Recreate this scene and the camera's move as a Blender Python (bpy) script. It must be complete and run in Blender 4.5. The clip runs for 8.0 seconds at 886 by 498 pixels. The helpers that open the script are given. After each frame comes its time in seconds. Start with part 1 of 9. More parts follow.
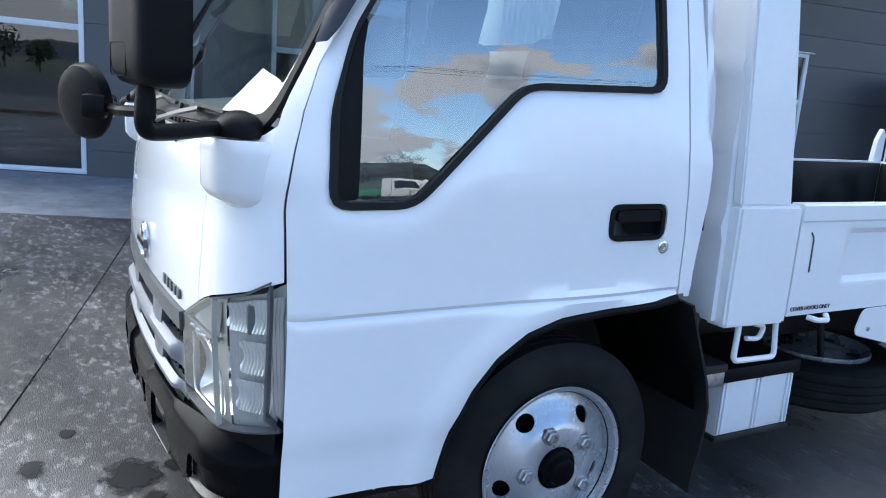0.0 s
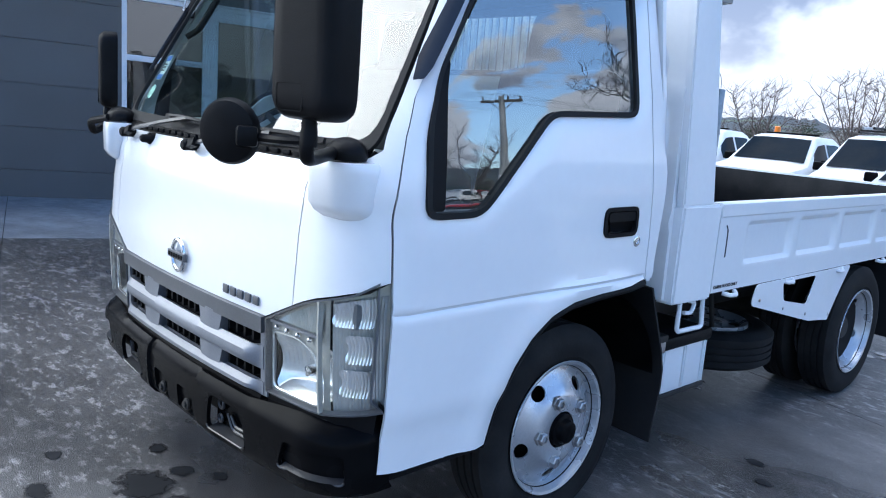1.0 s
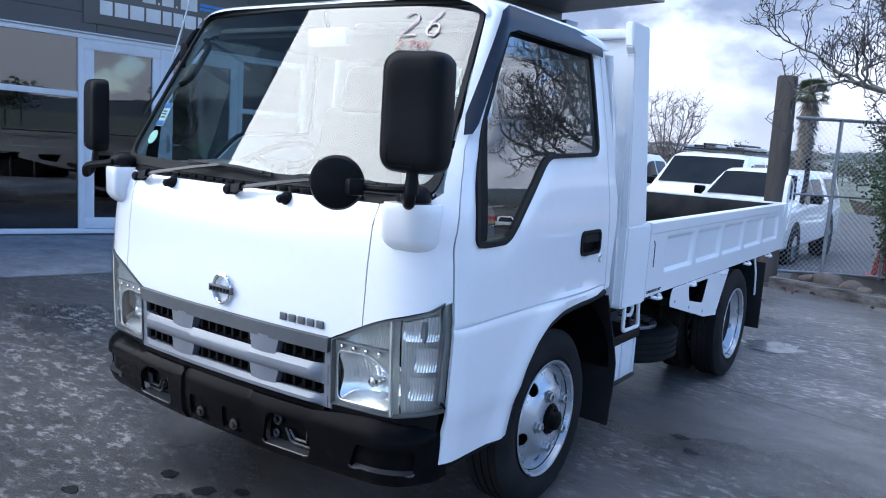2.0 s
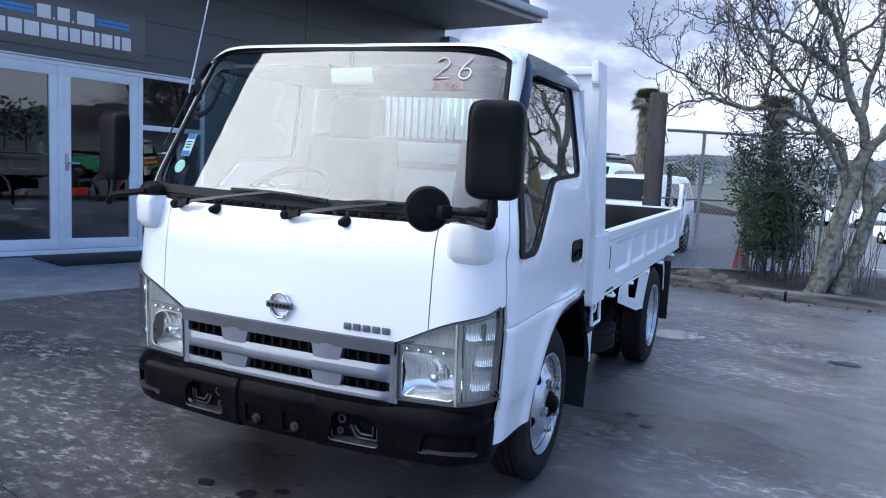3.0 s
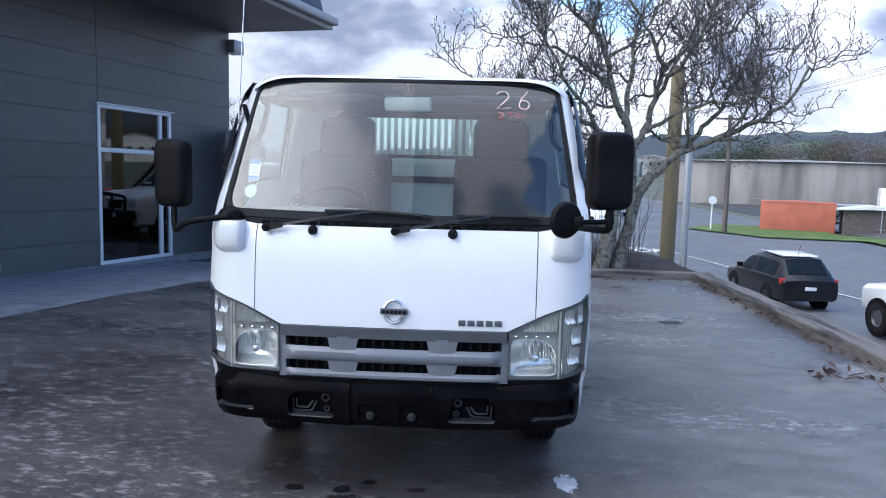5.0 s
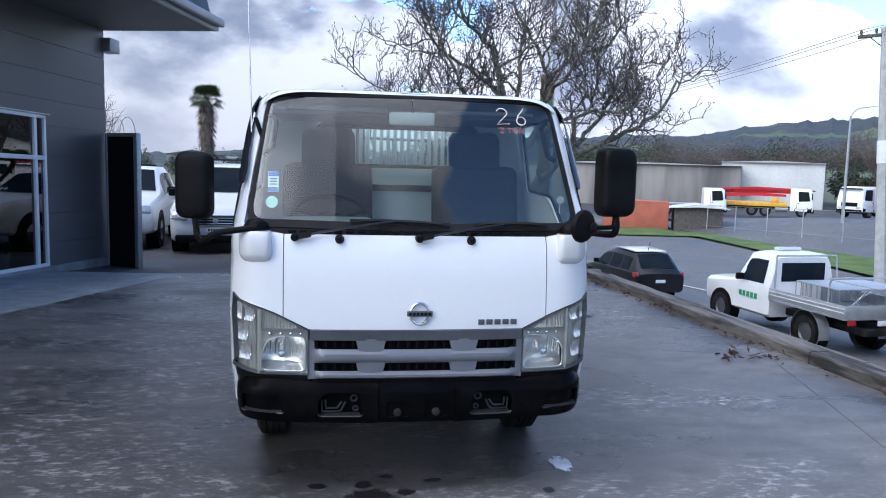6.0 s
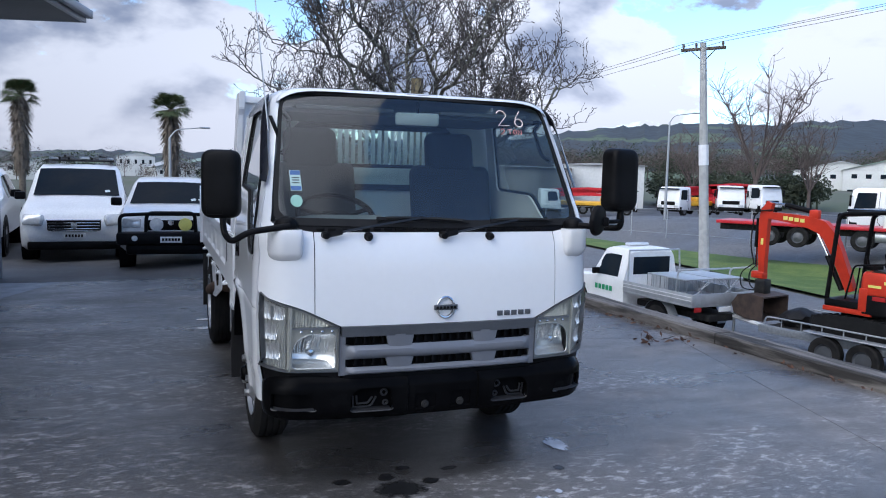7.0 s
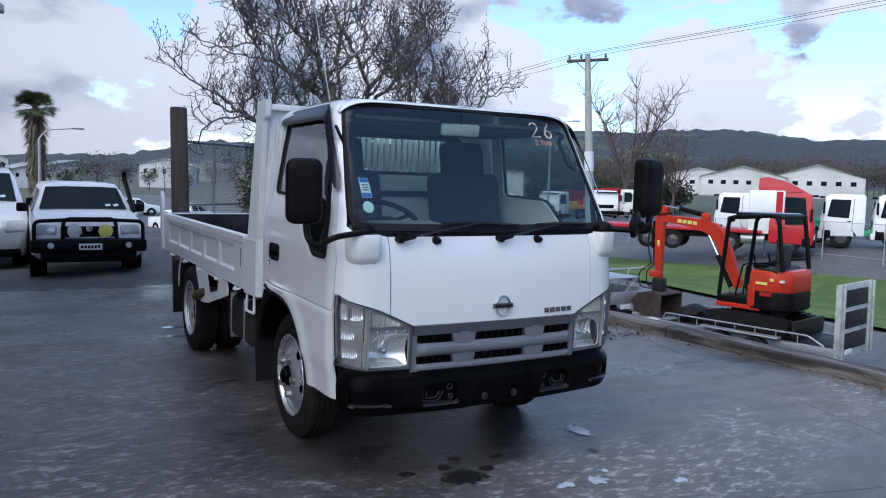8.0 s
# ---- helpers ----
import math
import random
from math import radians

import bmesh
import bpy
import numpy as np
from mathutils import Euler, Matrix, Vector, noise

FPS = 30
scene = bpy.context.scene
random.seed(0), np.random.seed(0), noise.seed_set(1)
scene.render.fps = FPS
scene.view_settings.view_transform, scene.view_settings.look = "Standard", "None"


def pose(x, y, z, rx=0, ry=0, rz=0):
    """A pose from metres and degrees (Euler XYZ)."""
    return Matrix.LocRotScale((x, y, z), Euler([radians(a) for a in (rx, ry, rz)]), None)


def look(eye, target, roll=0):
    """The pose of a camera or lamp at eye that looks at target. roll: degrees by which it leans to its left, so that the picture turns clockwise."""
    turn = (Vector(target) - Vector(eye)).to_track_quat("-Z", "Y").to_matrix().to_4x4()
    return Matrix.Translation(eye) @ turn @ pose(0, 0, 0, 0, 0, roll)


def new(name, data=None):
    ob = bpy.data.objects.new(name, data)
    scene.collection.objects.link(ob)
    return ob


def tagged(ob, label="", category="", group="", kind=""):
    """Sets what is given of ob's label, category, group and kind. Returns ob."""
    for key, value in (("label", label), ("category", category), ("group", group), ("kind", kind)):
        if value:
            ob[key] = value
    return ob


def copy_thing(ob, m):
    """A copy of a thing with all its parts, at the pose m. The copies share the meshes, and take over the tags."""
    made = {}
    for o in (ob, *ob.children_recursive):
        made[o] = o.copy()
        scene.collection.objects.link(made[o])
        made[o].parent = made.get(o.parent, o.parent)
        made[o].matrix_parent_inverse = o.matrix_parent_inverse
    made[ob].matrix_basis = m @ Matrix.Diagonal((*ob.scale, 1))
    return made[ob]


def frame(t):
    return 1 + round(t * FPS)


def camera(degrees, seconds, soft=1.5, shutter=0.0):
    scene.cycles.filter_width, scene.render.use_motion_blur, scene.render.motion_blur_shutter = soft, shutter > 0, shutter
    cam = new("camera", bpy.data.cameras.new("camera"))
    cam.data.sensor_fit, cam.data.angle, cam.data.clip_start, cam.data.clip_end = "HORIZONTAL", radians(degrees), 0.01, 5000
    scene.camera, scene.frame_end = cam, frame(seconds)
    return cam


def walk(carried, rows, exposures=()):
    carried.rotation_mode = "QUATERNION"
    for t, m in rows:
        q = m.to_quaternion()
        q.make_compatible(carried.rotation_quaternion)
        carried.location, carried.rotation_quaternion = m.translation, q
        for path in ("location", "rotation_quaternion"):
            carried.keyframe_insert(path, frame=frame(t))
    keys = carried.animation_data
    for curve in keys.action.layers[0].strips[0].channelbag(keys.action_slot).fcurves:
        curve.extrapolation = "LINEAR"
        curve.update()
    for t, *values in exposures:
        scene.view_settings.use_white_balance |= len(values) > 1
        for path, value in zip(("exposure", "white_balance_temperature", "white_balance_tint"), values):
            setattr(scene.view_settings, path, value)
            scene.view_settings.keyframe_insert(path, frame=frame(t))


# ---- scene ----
cam = camera(59.9, 8.0, 1.05)
PATH = [
    (0, (2.257, -0.339, 1.3), (0.544, 0.61, 0.893), 4.2),
    (0.5, (2.153, -0.672, 1.281), (0.585, 0.509, 0.899), 4.4),
    (1, (2.166, -1.011, 1.311), (0.733, 0.337, 0.952), 4.4),
    (1.5, (2.138, -1.376, 1.346), (0.857, 0.126, 1.027), 4.1),
    (1.7, (2.076, -1.489, 1.346), (0.859, 0.069, 1.043), 3.9),
    (2.8, (1.765, -2.189, 1.408), (0.875, -0.415, 1.157), 3.3),
    (3, (1.649, -2.307, 1.395), (0.837, -0.496, 1.151), 3.0),
    (3.5, (1.413, -2.527, 1.41), (0.761, -0.651, 1.177), 2.6),
    (4, (1.136, -2.825, 1.426), (0.661, -0.896, 1.197), 2.1),
    (4.5, (0.791, -2.965, 1.419), (0.496, -1.0, 1.193), 1.8),
    (4.7, (0.612, -3.033, 1.422), (0.395, -1.058, 1.199), 1.6),
    (5.8, (-0.235, -3.283, 1.464), (-0.03, -1.307, 1.236), 1.5),
    (6, (-0.38, -3.334, 1.463), (-0.092, -1.366, 1.251), 1.4),
    (6.5, (-0.808, -3.39, 1.454), (-0.306, -1.465, 1.25), 1.4),
    (7, (-1.211, -3.269, 1.429), (-0.517, -1.403, 1.232), 1.4),
    (7.5, (-1.691, -3.203, 1.424), (-0.828, -1.409, 1.238), 1.5),
    (8, (-2.084, -3.132, 1.424), (-1.102, -1.398, 1.246), 1.6),
]
walk(cam, [(t, look(eye, target, roll)) for t, eye, target, roll in PATH],
     [(0.0, 1.38, 5650, 8), (1.5, 1.22, 5300, 10), (3.5, 1.02, 5400, 13), (4.5, 0.93, 5450, 13), (6.5, 0.56, 5480, 13), (8.0, 0.22, 5500, 14)])
CLOUD_SEED, SKY_LEVEL, GLOW = 5.7, 1.08, 3.2

# ---------------- world and light ----------------
SUN_ELEV, SUN_ROT = radians(36), radians(240)
world = bpy.data.worlds.new("sky_world")
world.use_nodes = True
scene.world = world
wn, wl = world.node_tree.nodes, world.node_tree.links
wn.clear()


def wnode(kind, **values):
    n = wn.new(kind)
    for key, v in values.items():
        n.inputs[key].default_value = v
    return n


def wmath(op, a, b=None, c=None):
    n = wn.new("ShaderNodeMath")
    n.operation = op
    for i, v in enumerate((a, b, c)):
        if v is None:
            continue
        if isinstance(v, (int, float)):
            n.inputs[i].default_value = v
        else:
            wl.new(v, n.inputs[i])
    return n.outputs[0]


def wmix(fac, a, b):
    n = wn.new("ShaderNodeMix")
    n.data_type = "RGBA"
    for sock, v in ((n.inputs[0], fac), (n.inputs[6], a), (n.inputs[7], b)):
        if isinstance(v, (int, float)):
            sock.default_value = v
        elif isinstance(v, tuple):
            sock.default_value = v
        else:
            wl.new(v, sock)
    return n.outputs[2]


def wramp(fac, lo, hi):
    n = wn.new("ShaderNodeMapRange")
    n.interpolation_type = "SMOOTHSTEP"
    n.inputs[1].default_value, n.inputs[2].default_value = lo, hi
    wl.new(fac, n.inputs[0])
    return n.outputs[0]


sky = wn.new("ShaderNodeTexSky")
sky.sky_type = "NISHITA"
sky.sun_disc = False
sky.sun_elevation, sky.sun_rotation = SUN_ELEV, SUN_ROT
sky.air_density, sky.dust_density, sky.ozone_density = 1.0, 0.6, 2.0
coords = wn.new("ShaderNodeTexCoord")
split = wn.new("ShaderNodeSeparateXYZ")
wl.new(coords.outputs["Generated"], split.inputs[0])
# heaped cloud: noise on the view direction, flattened towards the horizon
stretch_sky = wn.new("ShaderNodeVectorMath")
stretch_sky.operation = "MULTIPLY"
stretch_sky.inputs[1].default_value = (1.0, 1.0, 1.75)
wl.new(coords.outputs["Generated"], stretch_sky.inputs[0])


def cloud_noise(offset, scale, detail, rough_):
    at = wn.new("ShaderNodeVectorMath")
    at.operation = "ADD"
    at.inputs[1].default_value = offset
    wl.new(stretch_sky.outputs[0], at.inputs[0])
    n = wnode("ShaderNodeTexNoise", Scale=scale, Detail=detail, Roughness=rough_, Distortion=0.15)
    wl.new(at.outputs[0], n.inputs["Vector"])
    return n.outputs[0]


# thin cloud in front of the sun glows
towards = wn.new("ShaderNodeVectorMath")
towards.operation = "DOT_PRODUCT"
wl.new(coords.outputs["Generated"], towards.inputs[0])
towards.inputs[1].default_value = (math.sin(SUN_ROT) * math.cos(SUN_ELEV), math.cos(SUN_ROT) * math.cos(SUN_ELEV), math.sin(SUN_ELEV))
glow = wramp(towards.outputs["Value"], 0.78, 1.0)
seed = (CLOUD_SEED, 1.4 * CLOUD_SEED, 0.3)
heap = cloud_noise(seed, 3.3, 10.0, 0.56)
above = cloud_noise((seed[0], seed[1], seed[2] + 0.13), 3.3, 6.0, 0.5)
# a bank of cloud low down and towards the office side, blue gaps higher over the street
low = wmath("MULTIPLY", wramp(split.outputs[2], 0.26, 0.07), 0.13)
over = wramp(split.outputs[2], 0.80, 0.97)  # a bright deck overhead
side = wmath("MULTIPLY_ADD", glow, 0.25, wmath("MULTIPLY", wmath("MULTIPLY", split.outputs[0], -0.36), wramp(split.outputs[2], 0.22, 0.50)))
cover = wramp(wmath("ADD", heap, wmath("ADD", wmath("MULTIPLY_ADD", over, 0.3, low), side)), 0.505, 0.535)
# cloud under cloud is its grey underside
thick = wramp(wmath("ADD", above, wmath("MULTIPLY", heap, 0.35)), 0.70, 0.81)
cloud = wmix(thick, (0.72, 0.71, 0.71, 1), (0.26, 0.29, 0.36, 1))
haze = wramp(split.outputs[2], 0.16, 0.0)
cloud = wmix(wmath("MULTIPLY", haze, 0.65), cloud, (0.55, 0.53, 0.53, 1))
bright = wn.new("ShaderNodeVectorMath")
bright.operation = "SCALE"
lit = wramp(towards.outputs["Value"], -0.05, -0.65)  # cloud banks facing the sun
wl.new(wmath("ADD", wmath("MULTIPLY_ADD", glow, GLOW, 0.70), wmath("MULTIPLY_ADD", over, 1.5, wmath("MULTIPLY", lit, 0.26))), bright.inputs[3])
wl.new(wmix(wmath("MULTIPLY", glow, 0.85), cloud, (0.86, 0.80, 0.66, 1)), bright.inputs[0])
cloud = bright.outputs[0]
sky_dim = wn.new("ShaderNodeVectorMath")
sky_dim.operation = "SCALE"
sky_dim.inputs[3].default_value = 0.17
wl.new(sky.outputs[0], sky_dim.inputs[0])
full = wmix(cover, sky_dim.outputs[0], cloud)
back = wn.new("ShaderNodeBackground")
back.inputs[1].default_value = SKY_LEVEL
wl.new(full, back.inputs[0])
wout = wn.new("ShaderNodeOutputWorld")
wl.new(back.outputs[0], wout.inputs[0])

sun_data = bpy.data.lights.new("sun", "SUN")
sun_data.energy, sun_data.angle, sun_data.color = 0.55, radians(80), (1.0, 0.95, 0.88)
sun = new("sun", sun_data)
sun.rotation_euler = (radians(90) - SUN_ELEV, 0, math.pi - SUN_ROT)


# ---------------- materials ----------------
def material(name, color, rough=0.5, metal=0.0, color2=None, scale=4.0, fine=60.0, bump=0.0, coat=0.0, rough_var=0.0, mix_lo=0.4, mix_hi=0.65, per_object=0.0, spec=0.5, stretch=(1, 1, 1), grain_lo=0.93):
    m = bpy.data.materials.new(name)
    m.use_nodes = True
    nt = m.node_tree
    b = nt.nodes["Principled BSDF"]
    b.inputs["Roughness"].default_value, b.inputs["Metallic"].default_value = rough, metal
    b.inputs["Specular IOR Level"].default_value = spec
    if coat:
        b.inputs["Coat Weight"].default_value, b.inputs["Coat Roughness"].default_value = coat, 0.03
    tc = nt.nodes.new("ShaderNodeTexCoord")
    mp = nt.nodes.new("ShaderNodeMapping")
    mp.inputs["Scale"].default_value = stretch
    nt.links.new(tc.outputs["Object"], mp.inputs[0])
    n1 = nt.nodes.new("ShaderNodeTexNoise")
    n1.inputs["Scale"].default_value, n1.inputs["Detail"].default_value = scale, 5.0
    n2 = nt.nodes.new("ShaderNodeTexNoise")
    n2.inputs["Scale"].default_value, n2.inputs["Detail"].default_value = fine, 3.0
    for n in (n1, n2):
        nt.links.new(mp.outputs[0], n.inputs["Vector"])
    ramp = nt.nodes.new("ShaderNodeMapRange")
    ramp.inputs[1].default_value, ramp.inputs[2].default_value = mix_lo, mix_hi
    nt.links.new(n1.outputs[0], ramp.inputs[0])
    mix = nt.nodes.new("ShaderNodeMix")
    mix.data_type = "RGBA"
    c2 = color2 or tuple(c * 0.86 for c in color)
    mix.inputs[6].default_value, mix.inputs[7].default_value = (*color, 1), (*c2, 1)
    nt.links.new(ramp.outputs[0], mix.inputs[0])
    out = mix.outputs[2]
    grain = nt.nodes.new("ShaderNodeMapRange")
    grain.inputs[1].default_value, grain.inputs[2].default_value = 0.3, 0.7
    grain.inputs[3].default_value, grain.inputs[4].default_value = grain_lo, 1 + (1 - grain_lo) * 0.7
    nt.links.new(n2.outputs[0], grain.inputs[0])
    gm = nt.nodes.new("ShaderNodeMix")
    gm.data_type, gm.blend_type = "RGBA", "MULTIPLY"
    gm.inputs[0].default_value = 1.0
    nt.links.new(out, gm.inputs[6])
    nt.links.new(grain.outputs[0], gm.inputs[7])
    out = gm.outputs[2]
    if per_object:
        info = nt.nodes.new("ShaderNodeObjectInfo")
        pr = nt.nodes.new("ShaderNodeMapRange")
        pr.inputs[3].default_value, pr.inputs[4].default_value = 1 - per_object, 1 + per_object
        nt.links.new(info.outputs["Random"], pr.inputs[0])
        pm = nt.nodes.new("ShaderNodeMix")
        pm.data_type, pm.blend_type = "RGBA", "MULTIPLY"
        pm.inputs[0].default_value = 1.0
        nt.links.new(out, pm.inputs[6])
        nt.links.new(pr.outputs[0], pm.inputs[7])
        out = pm.outputs[2]
    nt.links.new(out, b.inputs["Base Color"])
    if rough_var:
        rr = nt.nodes.new("ShaderNodeMapRange")
        rr.inputs[1].default_value, rr.inputs[2].default_value = 0.3, 0.7
        rr.inputs[3].default_value, rr.inputs[4].default_value = max(rough - rough_var, 0.02), min(rough + rough_var, 1)
        nt.links.new(n1.outputs[0], rr.inputs[0])
        nt.links.new(rr.outputs[0], b.inputs["Roughness"])
    if bump:
        bp = nt.nodes.new("ShaderNodeBump")
        bp.inputs["Strength"].default_value, bp.inputs["Distance"].default_value = 1.0, bump
        nt.links.new(n2.outputs[0], bp.inputs["Height"])
        nt.links.new(bp.outputs[0], b.inputs["Normal"])
    return m


def glass(name, tint, ior=1.55, rough=0.0):
    m = bpy.data.materials.new(name)
    m.use_nodes = True
    nt = m.node_tree
    nt.nodes.clear()
    tr, gl = nt.nodes.new("ShaderNodeBsdfTransparent"), nt.nodes.new("ShaderNodeBsdfGlossy")
    tr.inputs[0].default_value = (*tint, 1)
    gl.inputs[0].default_value, gl.inputs["Roughness"].default_value = (1, 1, 1, 1), rough
    # gloss rises towards the edge, alike from inside and outside
    f0 = ((ior - 1) / (ior + 1)) ** 2
    lw, mx, o = nt.nodes.new("ShaderNodeLayerWeight"), nt.nodes.new("ShaderNodeMixShader"), nt.nodes.new("ShaderNodeOutputMaterial")
    lw.inputs[0].default_value = 0.5
    pw, ma = nt.nodes.new("ShaderNodeMath"), nt.nodes.new("ShaderNodeMath")
    pw.operation, ma.operation = "POWER", "MULTIPLY_ADD"
    pw.inputs[1].default_value = 5.0
    ma.inputs[1].default_value, ma.inputs[2].default_value = 1 - f0, f0
    nt.links.new(lw.outputs["Facing"], pw.inputs[0])
    nt.links.new(pw.outputs[0], ma.inputs[0])
    nt.links.new(ma.outputs[0], mx.inputs[0])
    nt.links.new(tr.outputs[0], mx.inputs[1])
    nt.links.new(gl.outputs[0], mx.inputs[2])
    nt.links.new(mx.outputs[0], o.inputs[0])
    return m


def stain(name, color, rough, scale, lo, hi, spec=0.5, streak=(1, 1, 1)):
    """A thin mark whose edge fades and breaks up into flecks."""
    m = material(name, color, rough, 0, tuple(c * 0.7 for c in color), 9, 60, spec=spec)
    nt = m.node_tree
    L, N = nt.links, nt.nodes
    tc, out = N.new("ShaderNodeTexCoord"), [n for n in N if n.type == "OUTPUT_MATERIAL"][0]
    off = N.new("ShaderNodeVectorMath")
    off.operation = "SUBTRACT"
    off.inputs[1].default_value = (0.5, 0.5, 0.0)
    L.new(tc.outputs["Generated"], off.inputs[0])
    flat_ = N.new("ShaderNodeVectorMath")
    flat_.operation = "MULTIPLY"
    flat_.inputs[1].default_value = (1, 1, 0)
    L.new(off.outputs[0], flat_.inputs[0])
    ln = N.new("ShaderNodeVectorMath")
    ln.operation = "LENGTH"
    L.new(flat_.outputs[0], ln.inputs[0])
    mp = N.new("ShaderNodeMapping")
    mp.inputs["Scale"].default_value = streak
    L.new(tc.outputs["Object"], mp.inputs[0])
    nz = N.new("ShaderNodeTexNoise")
    nz.inputs["Scale"].default_value, nz.inputs["Detail"].default_value, nz.inputs["Roughness"].default_value = scale, 5.0, 0.65
    L.new(mp.outputs[0], nz.inputs["Vector"])
    add = N.new("ShaderNodeMath")
    add.operation = "SUBTRACT"
    L.new(nz.outputs[0], add.inputs[0])
    L.new(ln.outputs["Value"], add.inputs[1])
    rg_ = N.new("ShaderNodeMapRange")
    rg_.inputs[1].default_value, rg_.inputs[2].default_value = lo, hi
    L.new(add.outputs[0], rg_.inputs[0])
    mx, tr = N.new("ShaderNodeMixShader"), N.new("ShaderNodeBsdfTransparent")
    L.new(rg_.outputs[0], mx.inputs[0])
    L.new(tr.outputs[0], mx.inputs[1])
    L.new(N["Principled BSDF"].outputs[0], mx.inputs[2])
    L.new(mx.outputs[0], out.inputs[0])
    return m


PAINT = material("white_vehicle_paint", (0.74, 0.745, 0.755), 0.22, 0, (0.73, 0.735, 0.745), 1.5, 30, coat=0.6, grain_lo=0.99)
BED_PAINT = material("white_tipper_paint", (0.73, 0.74, 0.75), 0.34, 0, (0.715, 0.725, 0.738), 3, 40, coat=0.2, grain_lo=0.985)
BLACK_PLASTIC = material("black_moulded_plastic", (0.0045, 0.0045, 0.005), 0.45, 0, (0.008, 0.008, 0.009), 8, 400, bump=0.0003, rough_var=0.08, spec=0.09)
BUMPER_BLACK = material("black_painted_bumper", (0.0028, 0.0028, 0.0032), 0.22, 0, (0.005, 0.005, 0.0055), 9, 200, bump=0.0001, rough_var=0.08, spec=0.03)
WIPER_STEEL = material("worn_black_wiper_steel", (0.022, 0.022, 0.023), 0.35, 0.2, (0.010, 0.010, 0.011), 25, 120)
RUBBER = material("black_seal_rubber", (0.012, 0.012, 0.013), 0.6, 0, (0.016, 0.016, 0.016), 10, 120, spec=0.15)
TYRE = material("tyre_rubber", (0.010, 0.010, 0.0105), 0.75, 0, (0.022, 0.021, 0.020), 6, 90, bump=0.0006, rough_var=0.1, spec=0.12)
CHROME = material("chrome", (0.75, 0.76, 0.78), 0.12, 1.0, (0.65, 0.66, 0.68), 20, 100)
SILVER = material("silver_painted_plastic", (0.17, 0.178, 0.20), 0.36, 0.2, (0.15, 0.158, 0.178), 6, 200, bump=0.0001)
DARK_SILVER = material("grey_painted_plastic", (0.10, 0.105, 0.115), 0.38, 0.4, (0.08, 0.084, 0.094), 6, 200)
WHEEL_STEEL = material("silver_painted_steel_wheel", (0.46, 0.47, 0.49), 0.30, 0.6, (0.40, 0.41, 0.43), 12, 150, bump=0.0002, rough_var=0.1)
NUT_STEEL = material("plated_wheel_nut_steel", (0.5, 0.5, 0.5), 0.3, 0.9, (0.35, 0.33, 0.31), 40, 200)
CHASSIS = material("black_chassis_paint", (0.014, 0.014, 0.015), 0.55, 0, (0.035, 0.033, 0.03), 7, 90, bump=0.0004, rough_var=0.15, spec=0.2)
VOID = material("dark_recess_plastic", (0.006, 0.006, 0.007), 0.7, 0, (0.008, 0.008, 0.008), 10, 90, spec=0.1)
GLASS = glass("windscreen_glass", (0.78, 0.90, 0.86), 1.85)
SIDE_GLASS = glass("side_window_glass", (0.50, 0.56, 0.58), 2.45)
LENS = glass("clear_lamp_lens", (0.93, 0.94, 0.93), 1.45)
REFLECTOR = material("lamp_reflector", (0.84, 0.84, 0.82), 0.20, 0.7, (0.76, 0.77, 0.76), 20, 60)
# paler black painting the specular highlights of recess lips; tow hooks share it
BUMPER_EDGE = material("bumper_highlight_black", (0.028, 0.028, 0.030), 0.32, 0, (0.018, 0.018, 0.02), 30, 200)
LAMP_HOUSING = material("lamp_housing_beige", (0.46, 0.46, 0.42), 0.25, 0.4, (0.38, 0.38, 0.35), 10, 80)
LAMP_RIBS = material("ribbed_lamp_metal", (0.56, 0.56, 0.53), 0.18, 0.55, (0.44, 0.44, 0.42), 15, 60)
BOWL = material("bright_lamp_bowl", (0.82, 0.82, 0.82), 0.16, 0.7, (0.68, 0.68, 0.68), 15, 60)
MIRROR = material("mirror_silver", (0.8, 0.82, 0.82), 0.03, 1.0, (0.78, 0.8, 0.8), 5, 50)
SEAT_CLOTH = material("dark_seat_cloth", (0.020, 0.021, 0.024), 0.9, 0, (0.03, 0.031, 0.034), 9, 260, bump=0.0008)
DASH = material("grey_dashboard_plastic", (0.13, 0.135, 0.14), 0.6, 0, (0.10, 0.105, 0.11), 6, 220, bump=0.0003)
TRIM_GREY = material("pale_cab_trim", (0.42, 0.43, 0.43), 0.7, 0, (0.36, 0.37, 0.37), 5, 120)
CAB_LINING = material("dark_cab_lining", (0.07, 0.072, 0.075), 0.8, 0, (0.055, 0.057, 0.06), 5, 120)
LINER = material("black_bed_liner", (0.012, 0.012, 0.013), 0.55, 0, (0.03, 0.029, 0.028), 5, 90, bump=0.0006, rough_var=0.12, spec=0.2)
CHALK = material("red_window_marker", (0.72, 0.30, 0.26), 0.8, 0, (0.62, 0.22, 0.2), 60, 300)
CHALK_WHITE = material("white_window_marker", (0.85, 0.72, 0.68), 0.8, 0, (0.78, 0.6, 0.56), 60, 300)
VISOR_TINT_SOLID = material("smoked_visor_plastic", (0.012, 0.013, 0.018), 0.22, 0, (0.016, 0.018, 0.024), 5, 50, spec=0.4)


# ---------------- building blocks ----------------
def ss(t):
    t = min(max(t, 0.0), 1.0)
    return t * t * (3 - 2 * t)


def finish(me, material_, angle=35):
    me.materials.append(material_)
    me.polygons.foreach_set("use_smooth", [True] * len(me.polygons))
    me.set_sharp_from_angle(angle=radians(angle))


